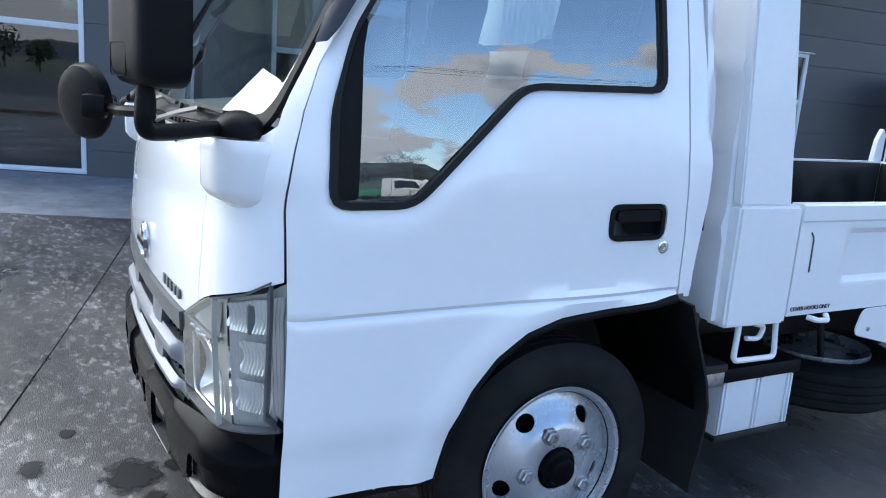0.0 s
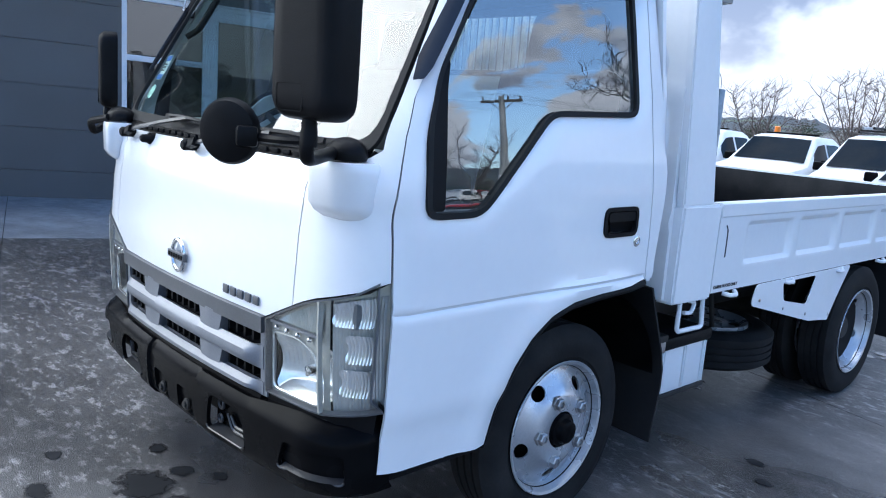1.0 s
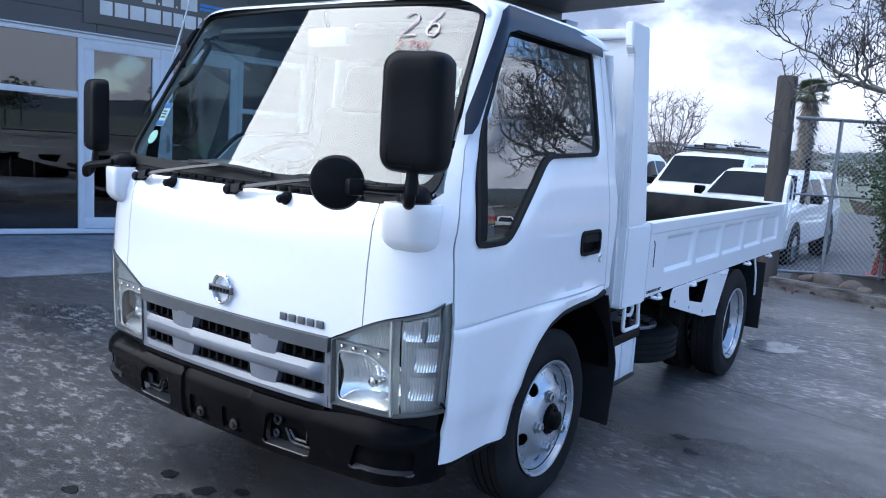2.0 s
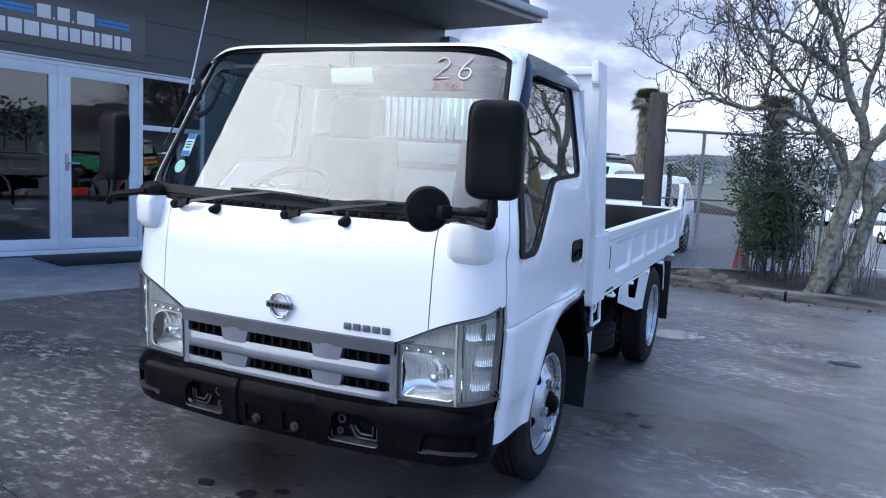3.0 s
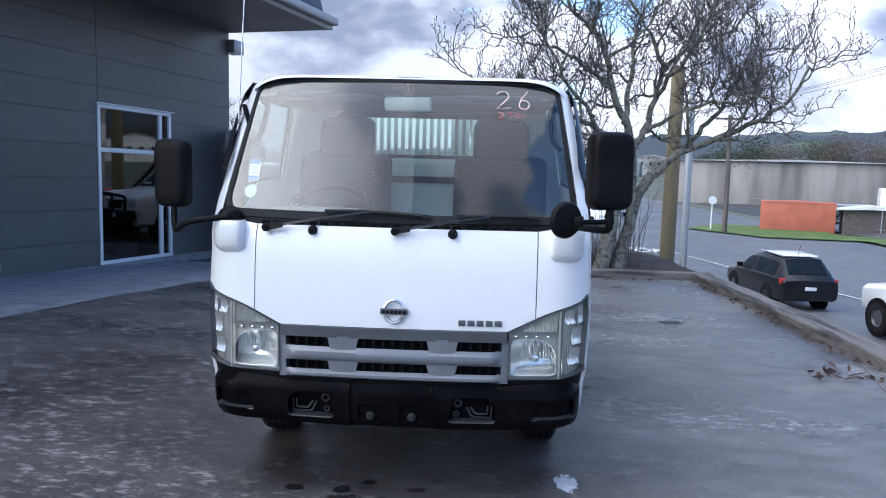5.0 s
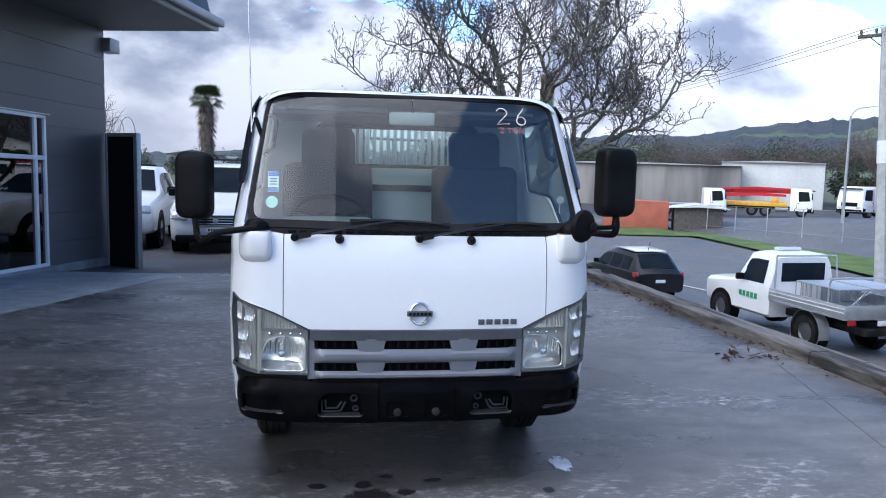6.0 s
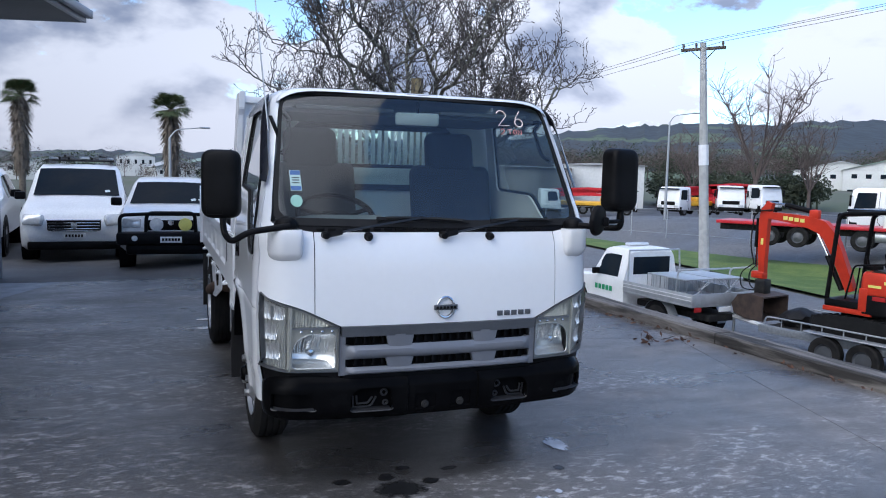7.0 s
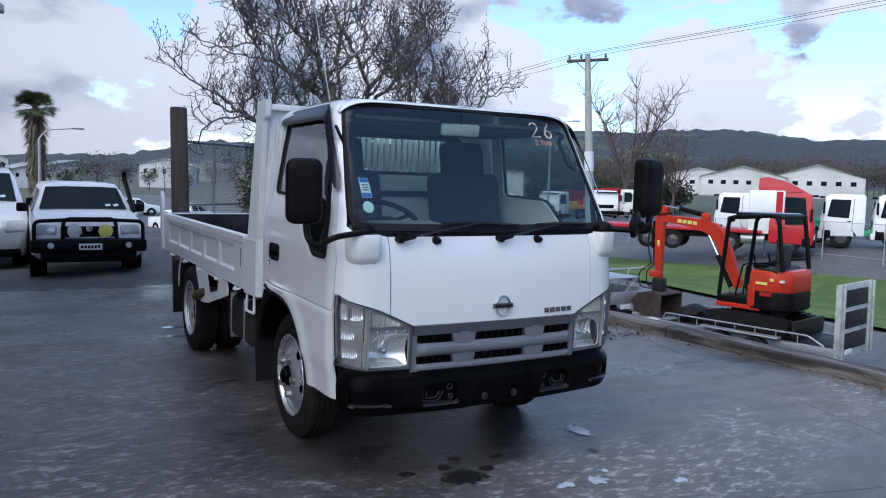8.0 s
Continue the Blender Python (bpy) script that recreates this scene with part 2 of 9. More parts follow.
def part(name, bm, material_, parent=None, label="", angle=35):
    me = bpy.data.meshes.new(name)
    bmesh.ops.recalc_face_normals(bm, faces=bm.faces)
    bm.to_mesh(me)
    bm.free()
    finish(me, material_, angle)
    ob = new(name, me)
    if parent:
        ob.parent = parent
    if label:
        ob["label"] = label
    return ob


def root(name, label, category, group="", m=None):
    ob = new(name)
    ob.empty_display_size = 0.2
    if m:
        ob.matrix_world = m
    return tagged(ob, label, category, group)


def add_box(bm, lo, hi, bevel=0.0, m=None, seg=2):
    r = bmesh.ops.create_cube(bm, size=1.0)
    vs = r["verts"]
    for v in vs:
        v.co = Vector([lo[i] + (v.co[i] + 0.5) * (hi[i] - lo[i]) for i in range(3)])
    if bevel > 0:
        es = {e for v in vs for e in v.link_edges}
        out = bmesh.ops.bevel(bm, geom=list(es), offset=bevel, segments=seg, affect="EDGES", profile=0.5)
        vs = list({v for f in out["faces"] for v in f.verts} | {v for v in vs if v.is_valid})
    if m:
        bmesh.ops.transform(bm, matrix=m, verts=vs)
    return vs


def box(lo, hi, bevel=0.0, m=None, seg=2):
    bm = bmesh.new()
    add_box(bm, lo, hi, bevel, m, seg)
    return bm


def add_tube(bm, pts, radii, seg=10, closed=False):
    pts = [Vector(p) for p in pts]
    if isinstance(radii, (int, float)):
        radii = [radii] * len(pts)
    rings, side = [], None
    n = len(pts)
    for i, p in enumerate(pts):
        a = pts[(i - 1) % n] if closed or i > 0 else p
        b = pts[(i + 1) % n] if closed or i < n - 1 else p
        t = (b - a).normalized()
        if side is None:
            side = t.orthogonal().normalized()
        side = (side - t * side.dot(t)).normalized()
        other = t.cross(side)
        rings.append([bm.verts.new(p + (side * math.cos(2 * math.pi * k / seg) + other * math.sin(2 * math.pi * k / seg)) * radii[i]) for k in range(seg)])
    last = n if closed else n - 1
    for i in range(last):
        r0, r1 = rings[i], rings[(i + 1) % n]
        for k in range(seg):
            bm.faces.new((r0[k], r0[(k + 1) % seg], r1[(k + 1) % seg], r1[k]))
    if not closed:
        bm.faces.new(rings[0][::-1])
        bm.faces.new(rings[-1])


def tube(pts, radii, seg=10, closed=False):
    bm = bmesh.new()
    add_tube(bm, pts, radii, seg, closed)
    return bm


def rounded_path(pts, r=0.03, n=5):
    """Corners of a polyline rounded with small arcs."""
    pts = [Vector(p) for p in pts]
    out = [pts[0]]
    for a, b, c in zip(pts, pts[1:], pts[2:]):
        d0, d1 = (a - b), (c - b)
        rr = min(r, d0.length * 0.45, d1.length * 0.45)
        p0, p1 = b + d0.normalized() * rr, b + d1.normalized() * rr
        for k in range(n + 1):
            s = k / n
            out.append(p0 * (1 - s) ** 2 + b * 2 * s * (1 - s) + p1 * s * s)
    out.append(pts[-1])
    return out


def add_lathe(bm, profile, seg=40, m=None, cap=False):
    """Turns (along, radius) pairs round the x axis."""
    rings = []
    for a, r in profile:
        rings.append([bm.verts.new(Vector((a, r * math.cos(2 * math.pi * k / seg), r * math.sin(2 * math.pi * k / seg)))) for k in range(seg)])
    for r0, r1 in zip(rings, rings[1:]):
        for k in range(seg):
            bm.faces.new((r0[k], r0[(k + 1) % seg], r1[(k + 1) % seg], r1[k]))
    if cap:
        bm.faces.new(rings[0])
        bm.faces.new(rings[-1][::-1])
    if m:
        bmesh.ops.transform(bm, matrix=m, verts=[v for r in rings for v in r])


def lathe(profile, seg=40, m=None, cap=False):
    bm = bmesh.new()
    add_lathe(bm, profile, seg, m, cap)
    return bm


def inside(p, poly):
    x, y = p
    hit = False
    for (x0, y0), (x1, y1) in zip(poly, poly[1:] + poly[:1]):
        if (y0 > y) != (y1 > y) and x < (x1 - x0) * (y - y0) / (y1 - y0) + x0:
            hit = not hit
    return hit


def densify(poly, step):
    out = []
    for a, b in zip(poly, poly[1:] + poly[:1]):
        n = max(1, int(math.hypot(b[0] - a[0], b[1] - a[1]) / step + 0.5))
        out += [(a[0] + (b[0] - a[0]) * k / n, a[1] + (b[1] - a[1]) * k / n) for k in range(n)]
    return out


def round_poly(poly, r, n=4):
    out = []
    for i, b in enumerate(poly):
        a, c = Vector(poly[i - 1]), Vector(poly[(i + 1) % len(poly)])
        b = Vector(b)
        rr = min(r, (a - b).length * 0.45, (c - b).length * 0.45)
        p0, p1 = b + (a - b).normalized() * rr, b + (c - b).normalized() * rr
        for k in range(n + 1):
            s = k / n
            q = p0 * (1 - s) ** 2 + b * 2 * s * (1 - s) + p1 * s * s
            out.append((q.x, q.y))
    return out


def panel(outline, holes, shape, step=0.05, thick=0.0, edge_step=None, creases=()):
    """A sheet: the outline with its holes, laid on the surface shape(a, b), with a thickness inwards."""
    from mathutils.geometry import delaunay_2d_cdt
    es = edge_step or step
    loops = [densify(outline, es)] + [densify(h, es) for h in holes]
    verts, edges = [], []
    for lp in loops:
        k = len(verts)
        verts += [Vector(p) for p in lp]
        edges += [(k + i, k + (i + 1) % len(lp)) for i in range(len(lp))]
    for line in creases:
        run = densify(line, es)[:-1] if len(line) > 2 else [(line[0][0] + (line[1][0] - line[0][0]) * i / 40, line[0][1] + (line[1][1] - line[0][1]) * i / 40) for i in range(41)]
        k = len(verts)
        verts += [Vector(p) for p in run]
        edges += [(k + i, k + i + 1) for i in range(len(run) - 1)]
        loops.append(run)
    xs, ys = [p[0] for p in outline], [p[1] for p in outline]
    nx, ny = int((max(xs) - min(xs)) / step) + 1, int((max(ys) - min(ys)) / step) + 1
    lines = [(lp[i], lp[(i + 1) % len(lp)]) for lp in loops for i in range(len(lp))]
    seg_a = np.array([l[0] for l in lines])
    seg_d = np.array([l[1] for l in lines]) - seg_a
    ln = np.maximum((seg_d ** 2).sum(1), 1e-12)
    for i in range(1, nx + 1):
        for j in range(1, ny + 1):
            p = (min(xs) + (i - 0.5 * (j % 2)) * step, min(ys) + j * step)
            if not inside(p, outline) or any(inside(p, h) for h in holes):
                continue
            w = np.array(p) - seg_a
            u = np.clip((w * seg_d).sum(1) / ln, 0, 1)[:, None]
            if (((w - u * seg_d) ** 2).sum(1)).min() > (0.35 * step) ** 2:
                verts.append(Vector(p))
    vs, _, fs = delaunay_2d_cdt(verts, edges, [], 0, 1e-6)[:3]
    bm = bmesh.new()
    bv = [bm.verts.new(shape(v.x, v.y)) for v in vs]
    for f in fs:
        c = (sum(vs[i].x for i in f) / len(f), sum(vs[i].y for i in f) / len(f))
        if inside(c, outline) and not any(inside(c, h) for h in holes):
            try:
                bm.faces.new([bv[i] for i in f])
            except ValueError:
                pass
    bmesh.ops.delete(bm, geom=[v for v in bm.verts if not v.link_faces], context="VERTS")
    if thick:
        # the same sheet set inwards, joined along its free edges
        bm.normal_update()
        front, free = bm.faces[:], [e for e in bm.edges if len(e.link_faces) == 1]
        free = [(l.vert, l.link_loop_next.vert) for e in free for l in e.link_loops]
        inner = {v: bm.verts.new(v.co - v.normal * thick) for v in bm.verts[:]}
        for f in front:
            bm.faces.new([inner[v] for v in reversed(f.verts)])
        for a, b in free:
            bm.faces.new((b, a, inner[a], inner[b]))
    return bm


def mirror_x(bm):
    b2 = bm.copy()
    for v in b2.verts:
        v.co.x = -v.co.x
    bmesh.ops.reverse_faces(b2, faces=b2.faces)
    return b2


def strip(pts, width_dir, width, thick_dir, thick):
    """A flat bar that follows pts."""
    bm = bmesh.new()
    w, t = Vector(width_dir) * width / 2, Vector(thick_dir) * thick / 2
    rings = [[bm.verts.new(Vector(p) + a * w + b * t) for a, b in ((-1, -1), (1, -1), (1, 1), (-1, 1))] for p in pts]
    for r0, r1 in zip(rings, rings[1:]):
        for k in range(4):
            bm.faces.new((r0[k], r0[(k + 1) % 4], r1[(k + 1) % 4], r1[k]))
    bm.faces.new(rings[0][::-1])
    bm.faces.new(rings[-1])
    return bm


def letters(text, size, m, material_, parent=None, name="lettering", depth=0.002, label="", bold=0.0):
    cu = bpy.data.curves.new(name, "FONT")
    cu.body, cu.size, cu.extrude, cu.align_x, cu.offset = text, size, depth, "CENTER", bold
    tmp = bpy.data.objects.new(name, cu)
    scene.collection.objects.link(tmp)
    me = bpy.data.meshes.new_from_object(tmp.evaluated_get(bpy.context.evaluated_depsgraph_get()))
    bpy.data.objects.remove(tmp)
    me.transform(m)
    me.materials.clear()
    me.materials.append(material_)
    ob = new(name, me)
    if parent:
        ob.parent = parent
    if label:
        ob["label"] = label
    return ob


# ---------------- the tipper truck ----------------
truck = root("tipper_truck", "white single-cab tipper truck with black bumper, parked on concrete", "truck")


def half_width(z):
    return float(np.interp(z, [0.40, 0.50, 0.57, 0.60, 0.80, 0.83, 0.85, 1.10, 1.20, 1.40, 1.60, 1.72, 1.79, 1.83], [0.800, 0.806, 0.820, 0.823, 0.828, 0.830, 0.827, 0.822, 0.812, 0.786, 0.752, 0.730, 0.708, 0.690]))


def front_y(z):
    return float(np.interp(z, [0.40, 0.58, 0.74, 0.82, 1.00, 1.10, 1.15, 1.19, 1.80, 1.83], [-0.030, -0.036, -0.042, -0.044, -0.034, -0.020, 0.0, 0.035, 0.365, 0.39]))


def corner_r(z):
    return 0.19 - 0.085 * ss((z - 1.03) / 0.25) - 0.035 * ss((z - 1.25) / 0.55)


BOW, CORNER = 0.035, 0.22


def cab(u, z, out=0.0):
    """The cab's skin: u runs from the middle of the front round the corner and back along the side."""
    s = 1 if u >= 0 else -1
    u = abs(u)
    w, r = half_width(z) + out, corner_r(z)
    xc, y0 = w - r, front_y(z) - out
    ry = r * 0.95
    if u <= xc:
        return Vector((s * u, y0 + BOW * (u / xc) ** 2, z))
    y1 = y0 + BOW
    if u <= xc + CORNER:
        a = (u - xc) / CORNER * math.pi / 2
        tilt = 0.05 * math.sin(2 * a) * r
        return Vector((s * (xc + r * math.sin(a)), y1 + ry * (1 - math.cos(a)) + tilt * 0.5, z))
    back_ = u - xc - CORNER
    return Vector((s * (w - 0.022 * min(max(back_, 0.0), 1.2)), y1 + ry + back_, z))


def side_u(y, z):
    """The u of a place on the side at y."""
    xc = half_width(z) - corner_r(z)
    return xc + CORNER + (y - front_y(z) - BOW - corner_r(z) * 0.95)


def S(pts):
    out = []
    for a, b in zip(pts, pts[1:] + pts[:1]):
        n = max(1, int(math.hypot(b[0] - a[0], b[1] - a[1]) / 0.02)) 
        out += [(a[0] + (b[0] - a[0]) * k / n, a[1] + (b[1] - a[1]) * k / n) for k in range(n)]
    return [(side_u(y, z), z) for y, z in out]


def S_open(pts):
    """The same for an open run of points."""
    out = []
    for a, b in zip(pts, pts[1:]):
        n = max(1, int(math.hypot(b[0] - a[0], b[1] - a[1]) / 0.02))
        out += [(a[0] + (b[0] - a[0]) * k / n, a[1] + (b[1] - a[1]) * k / n) for k in range(n)]
    return [(side_u(y, z), z) for y, z in out + [pts[-1]]]


def both(name, bm, mat_, label="", parent=truck):
    b2 = mirror_x(bm)
    return part(name, bm, mat_, parent, label), part(name, b2, mat_, parent, label)


# front panel between the lamps, with the corner panels and pillars
FRONT_TOP = 1.160
front_outline = [(-0.580, 0.806), (-0.470, 0.752), (0, 0.752), (0.470, 0.752), (0.580, 0.806), (0.580, FRONT_TOP), (-0.580, FRONT_TOP)]
part("front_panel", panel(front_outline, [], cab, 0.06, 0.004), PAINT, truck)
pillar = [(0.584, 0.808), (0.66, 0.843), (0.74, 0.873)] + S_open([(0.118, 0.900), (0.117, 1.0), (0.114, 1.24), (0.135, 1.33), (0.19, 1.43), (0.30, 1.585), (0.405, 1.735)]) + [
    (0.702, 1.788), (0.717, 1.70), (0.742, 1.50), (0.765, 1.30), (0.772, 1.205), (0.742, 1.185), (0.584, FRONT_TOP)]
both("corner_panel", panel(pillar, [], cab, 0.035, 0.004), PAINT)

# doors
win = round_poly([(0.196, 1.048), (0.388, 1.048), (0.668, 1.314), (1.098, 1.330), (1.075, 1.722), (0.445, 1.724), (0.222, 1.400), (0.200, 1.25)], 0.045)
win_u = S(win)
door_out = S([(0.128, 0.405), (0.124, 0.80), (0.118, 1.24), (0.139, 1.33), (0.194, 1.43), (0.304, 1.585), (0.409, 1.738), (0.46, 1.757), (1.08, 1.762), (1.145, 1.74), (1.160, 1.5),
              (1.182, 1.2), (1.194, 0.95), (1.192, 0.806), (1.11, 0.794), (0.94, 0.787), (0.80, 0.775), (0.70, 0.746), (0.62, 0.692), (0.56, 0.617), (0.512, 0.52), (0.485, 0.398)])


def door_skin(u, z):
    p = cab(u, z)
    s = 1 if p.x > 0 else -1
    y = p.y
    # swaged line along the side, and the flare over the wheel arch
    p.x -= s * 0.006 * math.exp(-((z - 0.818) / 0.007) ** 2)
    d = math.hypot(y - 0.90, z - 0.34)
    if z < 0.83:
        p.x += s * 0.014 * math.exp(-((d - 0.47) / 0.045) ** 2)
        p.x += s * 0.010 * ss((0.60 - z) / 0.05) * (0.6 - abs(z - 0.5))
    # pressed lip round the window
    if z > 1.0:
        q = min(math.hypot(y - a, z - b) for a, b in win_dense)
        p.x -= s * 0.008 * math.exp(-(q / 0.022) ** 2)
    return p


win_dense = densify(win, 0.03)
handle_plate = round_poly([(0.940, 0.958), (1.124, 0.958), (1.124, 1.052), (0.940, 1.052)], 0.03)
swage = [[(side_u(0.130, z), z), (side_u(1.188, z), z)] for z in (0.809, 0.814, 0.818, 0.822, 0.827)]
door_bm = panel(door_out, [win_u, S(handle_plate)], door_skin, 0.026, 0.012, creases=swage)
door_l, door_r = both("door", door_bm, PAINT)


def inset(poly, d):
    """A counter-clockwise outline moved inwards by d."""
    out = []
    for i, p in enumerate(poly):
        t = (Vector(poly[(i + 1) % len(poly)]) - Vector(poly[i - 1])).normalized()
        out.append((p[0] - t.y * d, p[1] + t.x * d))
    return out


def area(poly):
    return sum(a[0] * b[1] - b[0] * a[1] for a, b in zip(poly, poly[1:] + poly[:1])) / 2


if area(win) < 0:
    win = win[::-1]
win_in = inset(win, 0.014)
seal_bm = panel(S(inset(win, -0.002)), [S(win_in)], lambda u, z: cab(u, z, 0.002), 0.02, 0.012)
glass_bm = panel(S(inset(win, 0.009)), [], lambda u, z: cab(u, z, -0.010), 0.06)
fill_poly = round_poly([(0.200, 1.066), (0.246, 1.066), (0.252, 1.25), (0.256, 1.42), (0.246, 1.43), (0.226, 1.40), (0.205, 1.25)], 0.01)
fill_bm = panel(S(fill_poly), [], lambda u, z: cab(u, z, -0.004), 0.04, 0.006)
handle_rim = panel(S(handle_plate), [S(inset(handle_plate[::-1] if area(handle_plate) < 0 else handle_plate, 0.012))], lambda u, z: cab(u, z, 0.006), 0.03, 0.014)
handle_cup = panel(S(inset(handle_plate, 0.010)), [], lambda u, z: cab(u, z, -0.012 - 0.016 * ss((1.016 - z) / 0.04)), 0.015)
handle_lever = panel(S(round_poly([(0.958, 1.006), (1.108, 1.006), (1.108, 1.036), (0.958, 1.036)], 0.012)), [], lambda u, z: cab(u, z, 0.002), 0.02, 0.012)
for side_sign, dr in ((1, door_l), (-1, door_r)):
    flip = (lambda b: b.copy()) if side_sign > 0 else mirror_x
    part("window_seal", flip(seal_bm), RUBBER, dr, "black rubber window seal")
    pane = part("window_glass", flip(glass_bm), SIDE_GLASS, dr, "clear side window glass")
    pane.visible_shadow = False
    part("quarter_trim", flip(fill_bm), BLACK_PLASTIC, dr, "black trim at the window's front edge")
    part("handle_bezel", flip(handle_rim), BLACK_PLASTIC, dr, "black recessed door handle")
    part("handle_cup", flip(handle_cup), VOID, dr)
    part("handle_lever", flip(handle_lever), BLACK_PLASTIC, dr)
    lock = lathe([(0.0, 0.018), (0.006, 0.018), (0.008, 0.015), (0.008, 0.009), (0.005, 0.008), (0.005, 0.0005)], 20, Matrix.Translation((half_width(0.95) - 0.024, 1.120, 0.938)))
    part("door_lock", lock if side_sign > 0 else mirror_x(lock), CHROME, dr, "round metal door lock")
    # rain visor over the side window
    vis_out = [(0.150, 1.372), (0.188, 1.376), (0.218, 1.405), (0.326, 1.565), (0.44, 1.688), (0.50, 1.704), (1.17, 1.702), (1.178, 1.757), (0.95, 1.778), (0.45, 1.778), (0.390, 1.755), (0.275, 1.60), (0.163, 1.43)]
    vis = panel(S(vis_out), [], lambda u, z: cab(u, z, 0.009 + 0.012 * ss((1.79 - z) / 0.08)), 0.02, 0.003)
    part("rain_visor", vis if side_sign > 0 else mirror_x(vis), VISOR_TINT_SOLID, dr, "smoked plastic rain visor")
for b in (door_bm, seal_bm, glass_bm, fill_bm, handle_rim, handle_cup, handle_lever):
    if b.is_valid:
        b.free()

for side_sign in (1, -1):
    sill = box((0.735, 0.15, 0.372), (0.785, 0.50, 0.398), 0.006)
    part("door_sill", sill if side_sign > 0 else mirror_x(sill), BLACK_PLASTIC, truck, "black ribbed sill below the door")
# strip behind the door, rear wall and roof
rear_side = S([(1.197, 0.806), (1.199, 0.95), (1.187, 1.2), (1.165, 1.5), (1.150, 1.742), (1.195, 1.735), (1.222, 1.5), (1.255, 1.25), (1.275, 1.16), (1.268, 1.05), (1.248, 0.90), (1.238, 0.806)])
both("rear_corner", panel(rear_side, [], cab, 0.05, 0.004), PAINT)
bw = [(-0.785, 0.79), (0.785, 0.79), (0.785, 1.20), (0.735, 1.72), (-0.735, 1.72), (-0.785, 1.20)]
rw = round_poly([(-0.47, 1.335), (0.47, 1.335), (0.45, 1.685), (-0.45, 1.685)], 0.05)
part("rear_wall", panel(bw, [rw], lambda x, z: Vector((x, 1.240 - 0.03 * ss((z - 1.3) / 0.45), z)), 0.12, 0.02, 0.05), PAINT, truck)
part("rear_window_seal", panel(round_poly([(-0.49, 1.315), (0.49, 1.315), (0.47, 1.705), (-0.47, 1.705)], 0.05), [round_poly([(-0.455, 1.35), (0.455, 1.35), (0.436, 1.67), (-0.436, 1.67)], 0.05)],
                               lambda x, z: Vector((x, 1.210 - 0.03 * ss((z - 1.3) / 0.45), z)), 0.06, 0.03), RUBBER, truck)
pane = part("rear_window_glass", panel(rw, [], lambda x, z: Vector((x, 1.230 - 0.03 * ss((z - 1.3) / 0.45), z)), 0.3), GLASS, truck)
pane.visible_shadow = False


def roof_point(p, q):
    k = ((1 - abs(p) ** 9) ** (1 / 2.8)) * ((1 - abs(q) ** 7) ** (1 / 3.2))
    base = 1.735 + 0.062 * ss((-q - 0.70) / 0.3) * (1 - abs(p) ** 12)
    z = base + (1.822 - base) * k + 0.010 * (1 - p * p) * (1 - q * q)
    y = 0.782 + 0.422 * q
    if q < 0:
        y += (z - base) * 0.6 * abs(q) ** 3
    x = p * float(np.interp(z, [1.735, 1.80, 1.85], [0.727, 0.712, 0.70]))
    if q < -0.7:
        x *= 1 - 0.045 * ss((-q - 0.7) / 0.3)
    return Vector((x, y, z))


bm = bmesh.new()
NP, NQ = 40, 30
par = lambda i, n: math.sin((2 * i / n - 1) * math.pi / 2)
grid = [[bm.verts.new(roof_point(par(i, NP), par(j, NQ))) for j in range(NQ + 1)] for i in range(NP + 1)]
for i in range(NP):
    for j in range(NQ):
        bm.faces.new((grid[i][j], grid[i + 1][j], grid[i + 1][j + 1], grid[i][j + 1]))
part("roof", bm, PAINT, truck, angle=60)
part("headlining", box((-0.66, 0.44, 1.70), (0.66, 1.17, 1.72)), CAB_LINING, truck)

# windscreen
ws = round_poly([(-0.764, 1.190), (0, 1.178), (0.764, 1.190), (0.696, 1.800), (0, 1.807), (-0.696, 1.800)], 0.085, 7)
ws_in = round_poly([(-0.736, 1.222), (0, 1.210), (0.736, 1.222), (0.672, 1.778), (0, 1.785), (-0.672, 1.778)], 0.075, 7)
part("windscreen_seal", panel(ws, [ws_in], lambda u, z: cab(u, z, 0.003), 0.04, 0.012), RUBBER, truck, "black rubber windscreen seal")
screen = bmesh.new()
rows_ = [[screen.verts.new(cab(q * float(np.interp(z, [1.19, 1.79], [0.746, 0.680])), z, -0.002)) for q in np.linspace(-1, 1, 49)] for z in np.linspace(1.196, 1.796, 16)]
for r0, r1 in zip(rows_, rows_[1:]):
    for k in range(48):
        screen.faces.new((r0[k], r0[k + 1], r1[k + 1], r1[k]))
pane = part("windscreen", screen, GLASS, truck, "windscreen with marker writing and labels", angle=60)
pane.visible_shadow = False
# black cowl below the glass
cowl = [(-0.735, 1.155), (-0.5, 1.150), (0.5, 1.150), (0.735, 1.155), (0.74, 1.205), (0, 1.196), (-0.74, 1.205)]
part("cowl", panel(cowl, [], lambda u, z: cab(u, z, -0.004), 0.05, 0.02), BLACK_PLASTIC, truck, "black cowl below the windscreen")
slots = bmesh.new()
for k in range(22):
    x = -0.55 + k * 0.05
    p = cab(x, 1.172, 0.003)
    add_box(slots, (x - 0.017, p.y - 0.004, 1.166), (x + 0.017, p.y + 0.004, 1.178), 0.002)
tagged(part("cowl_vent", slots, VOID, truck), kind="stuff")

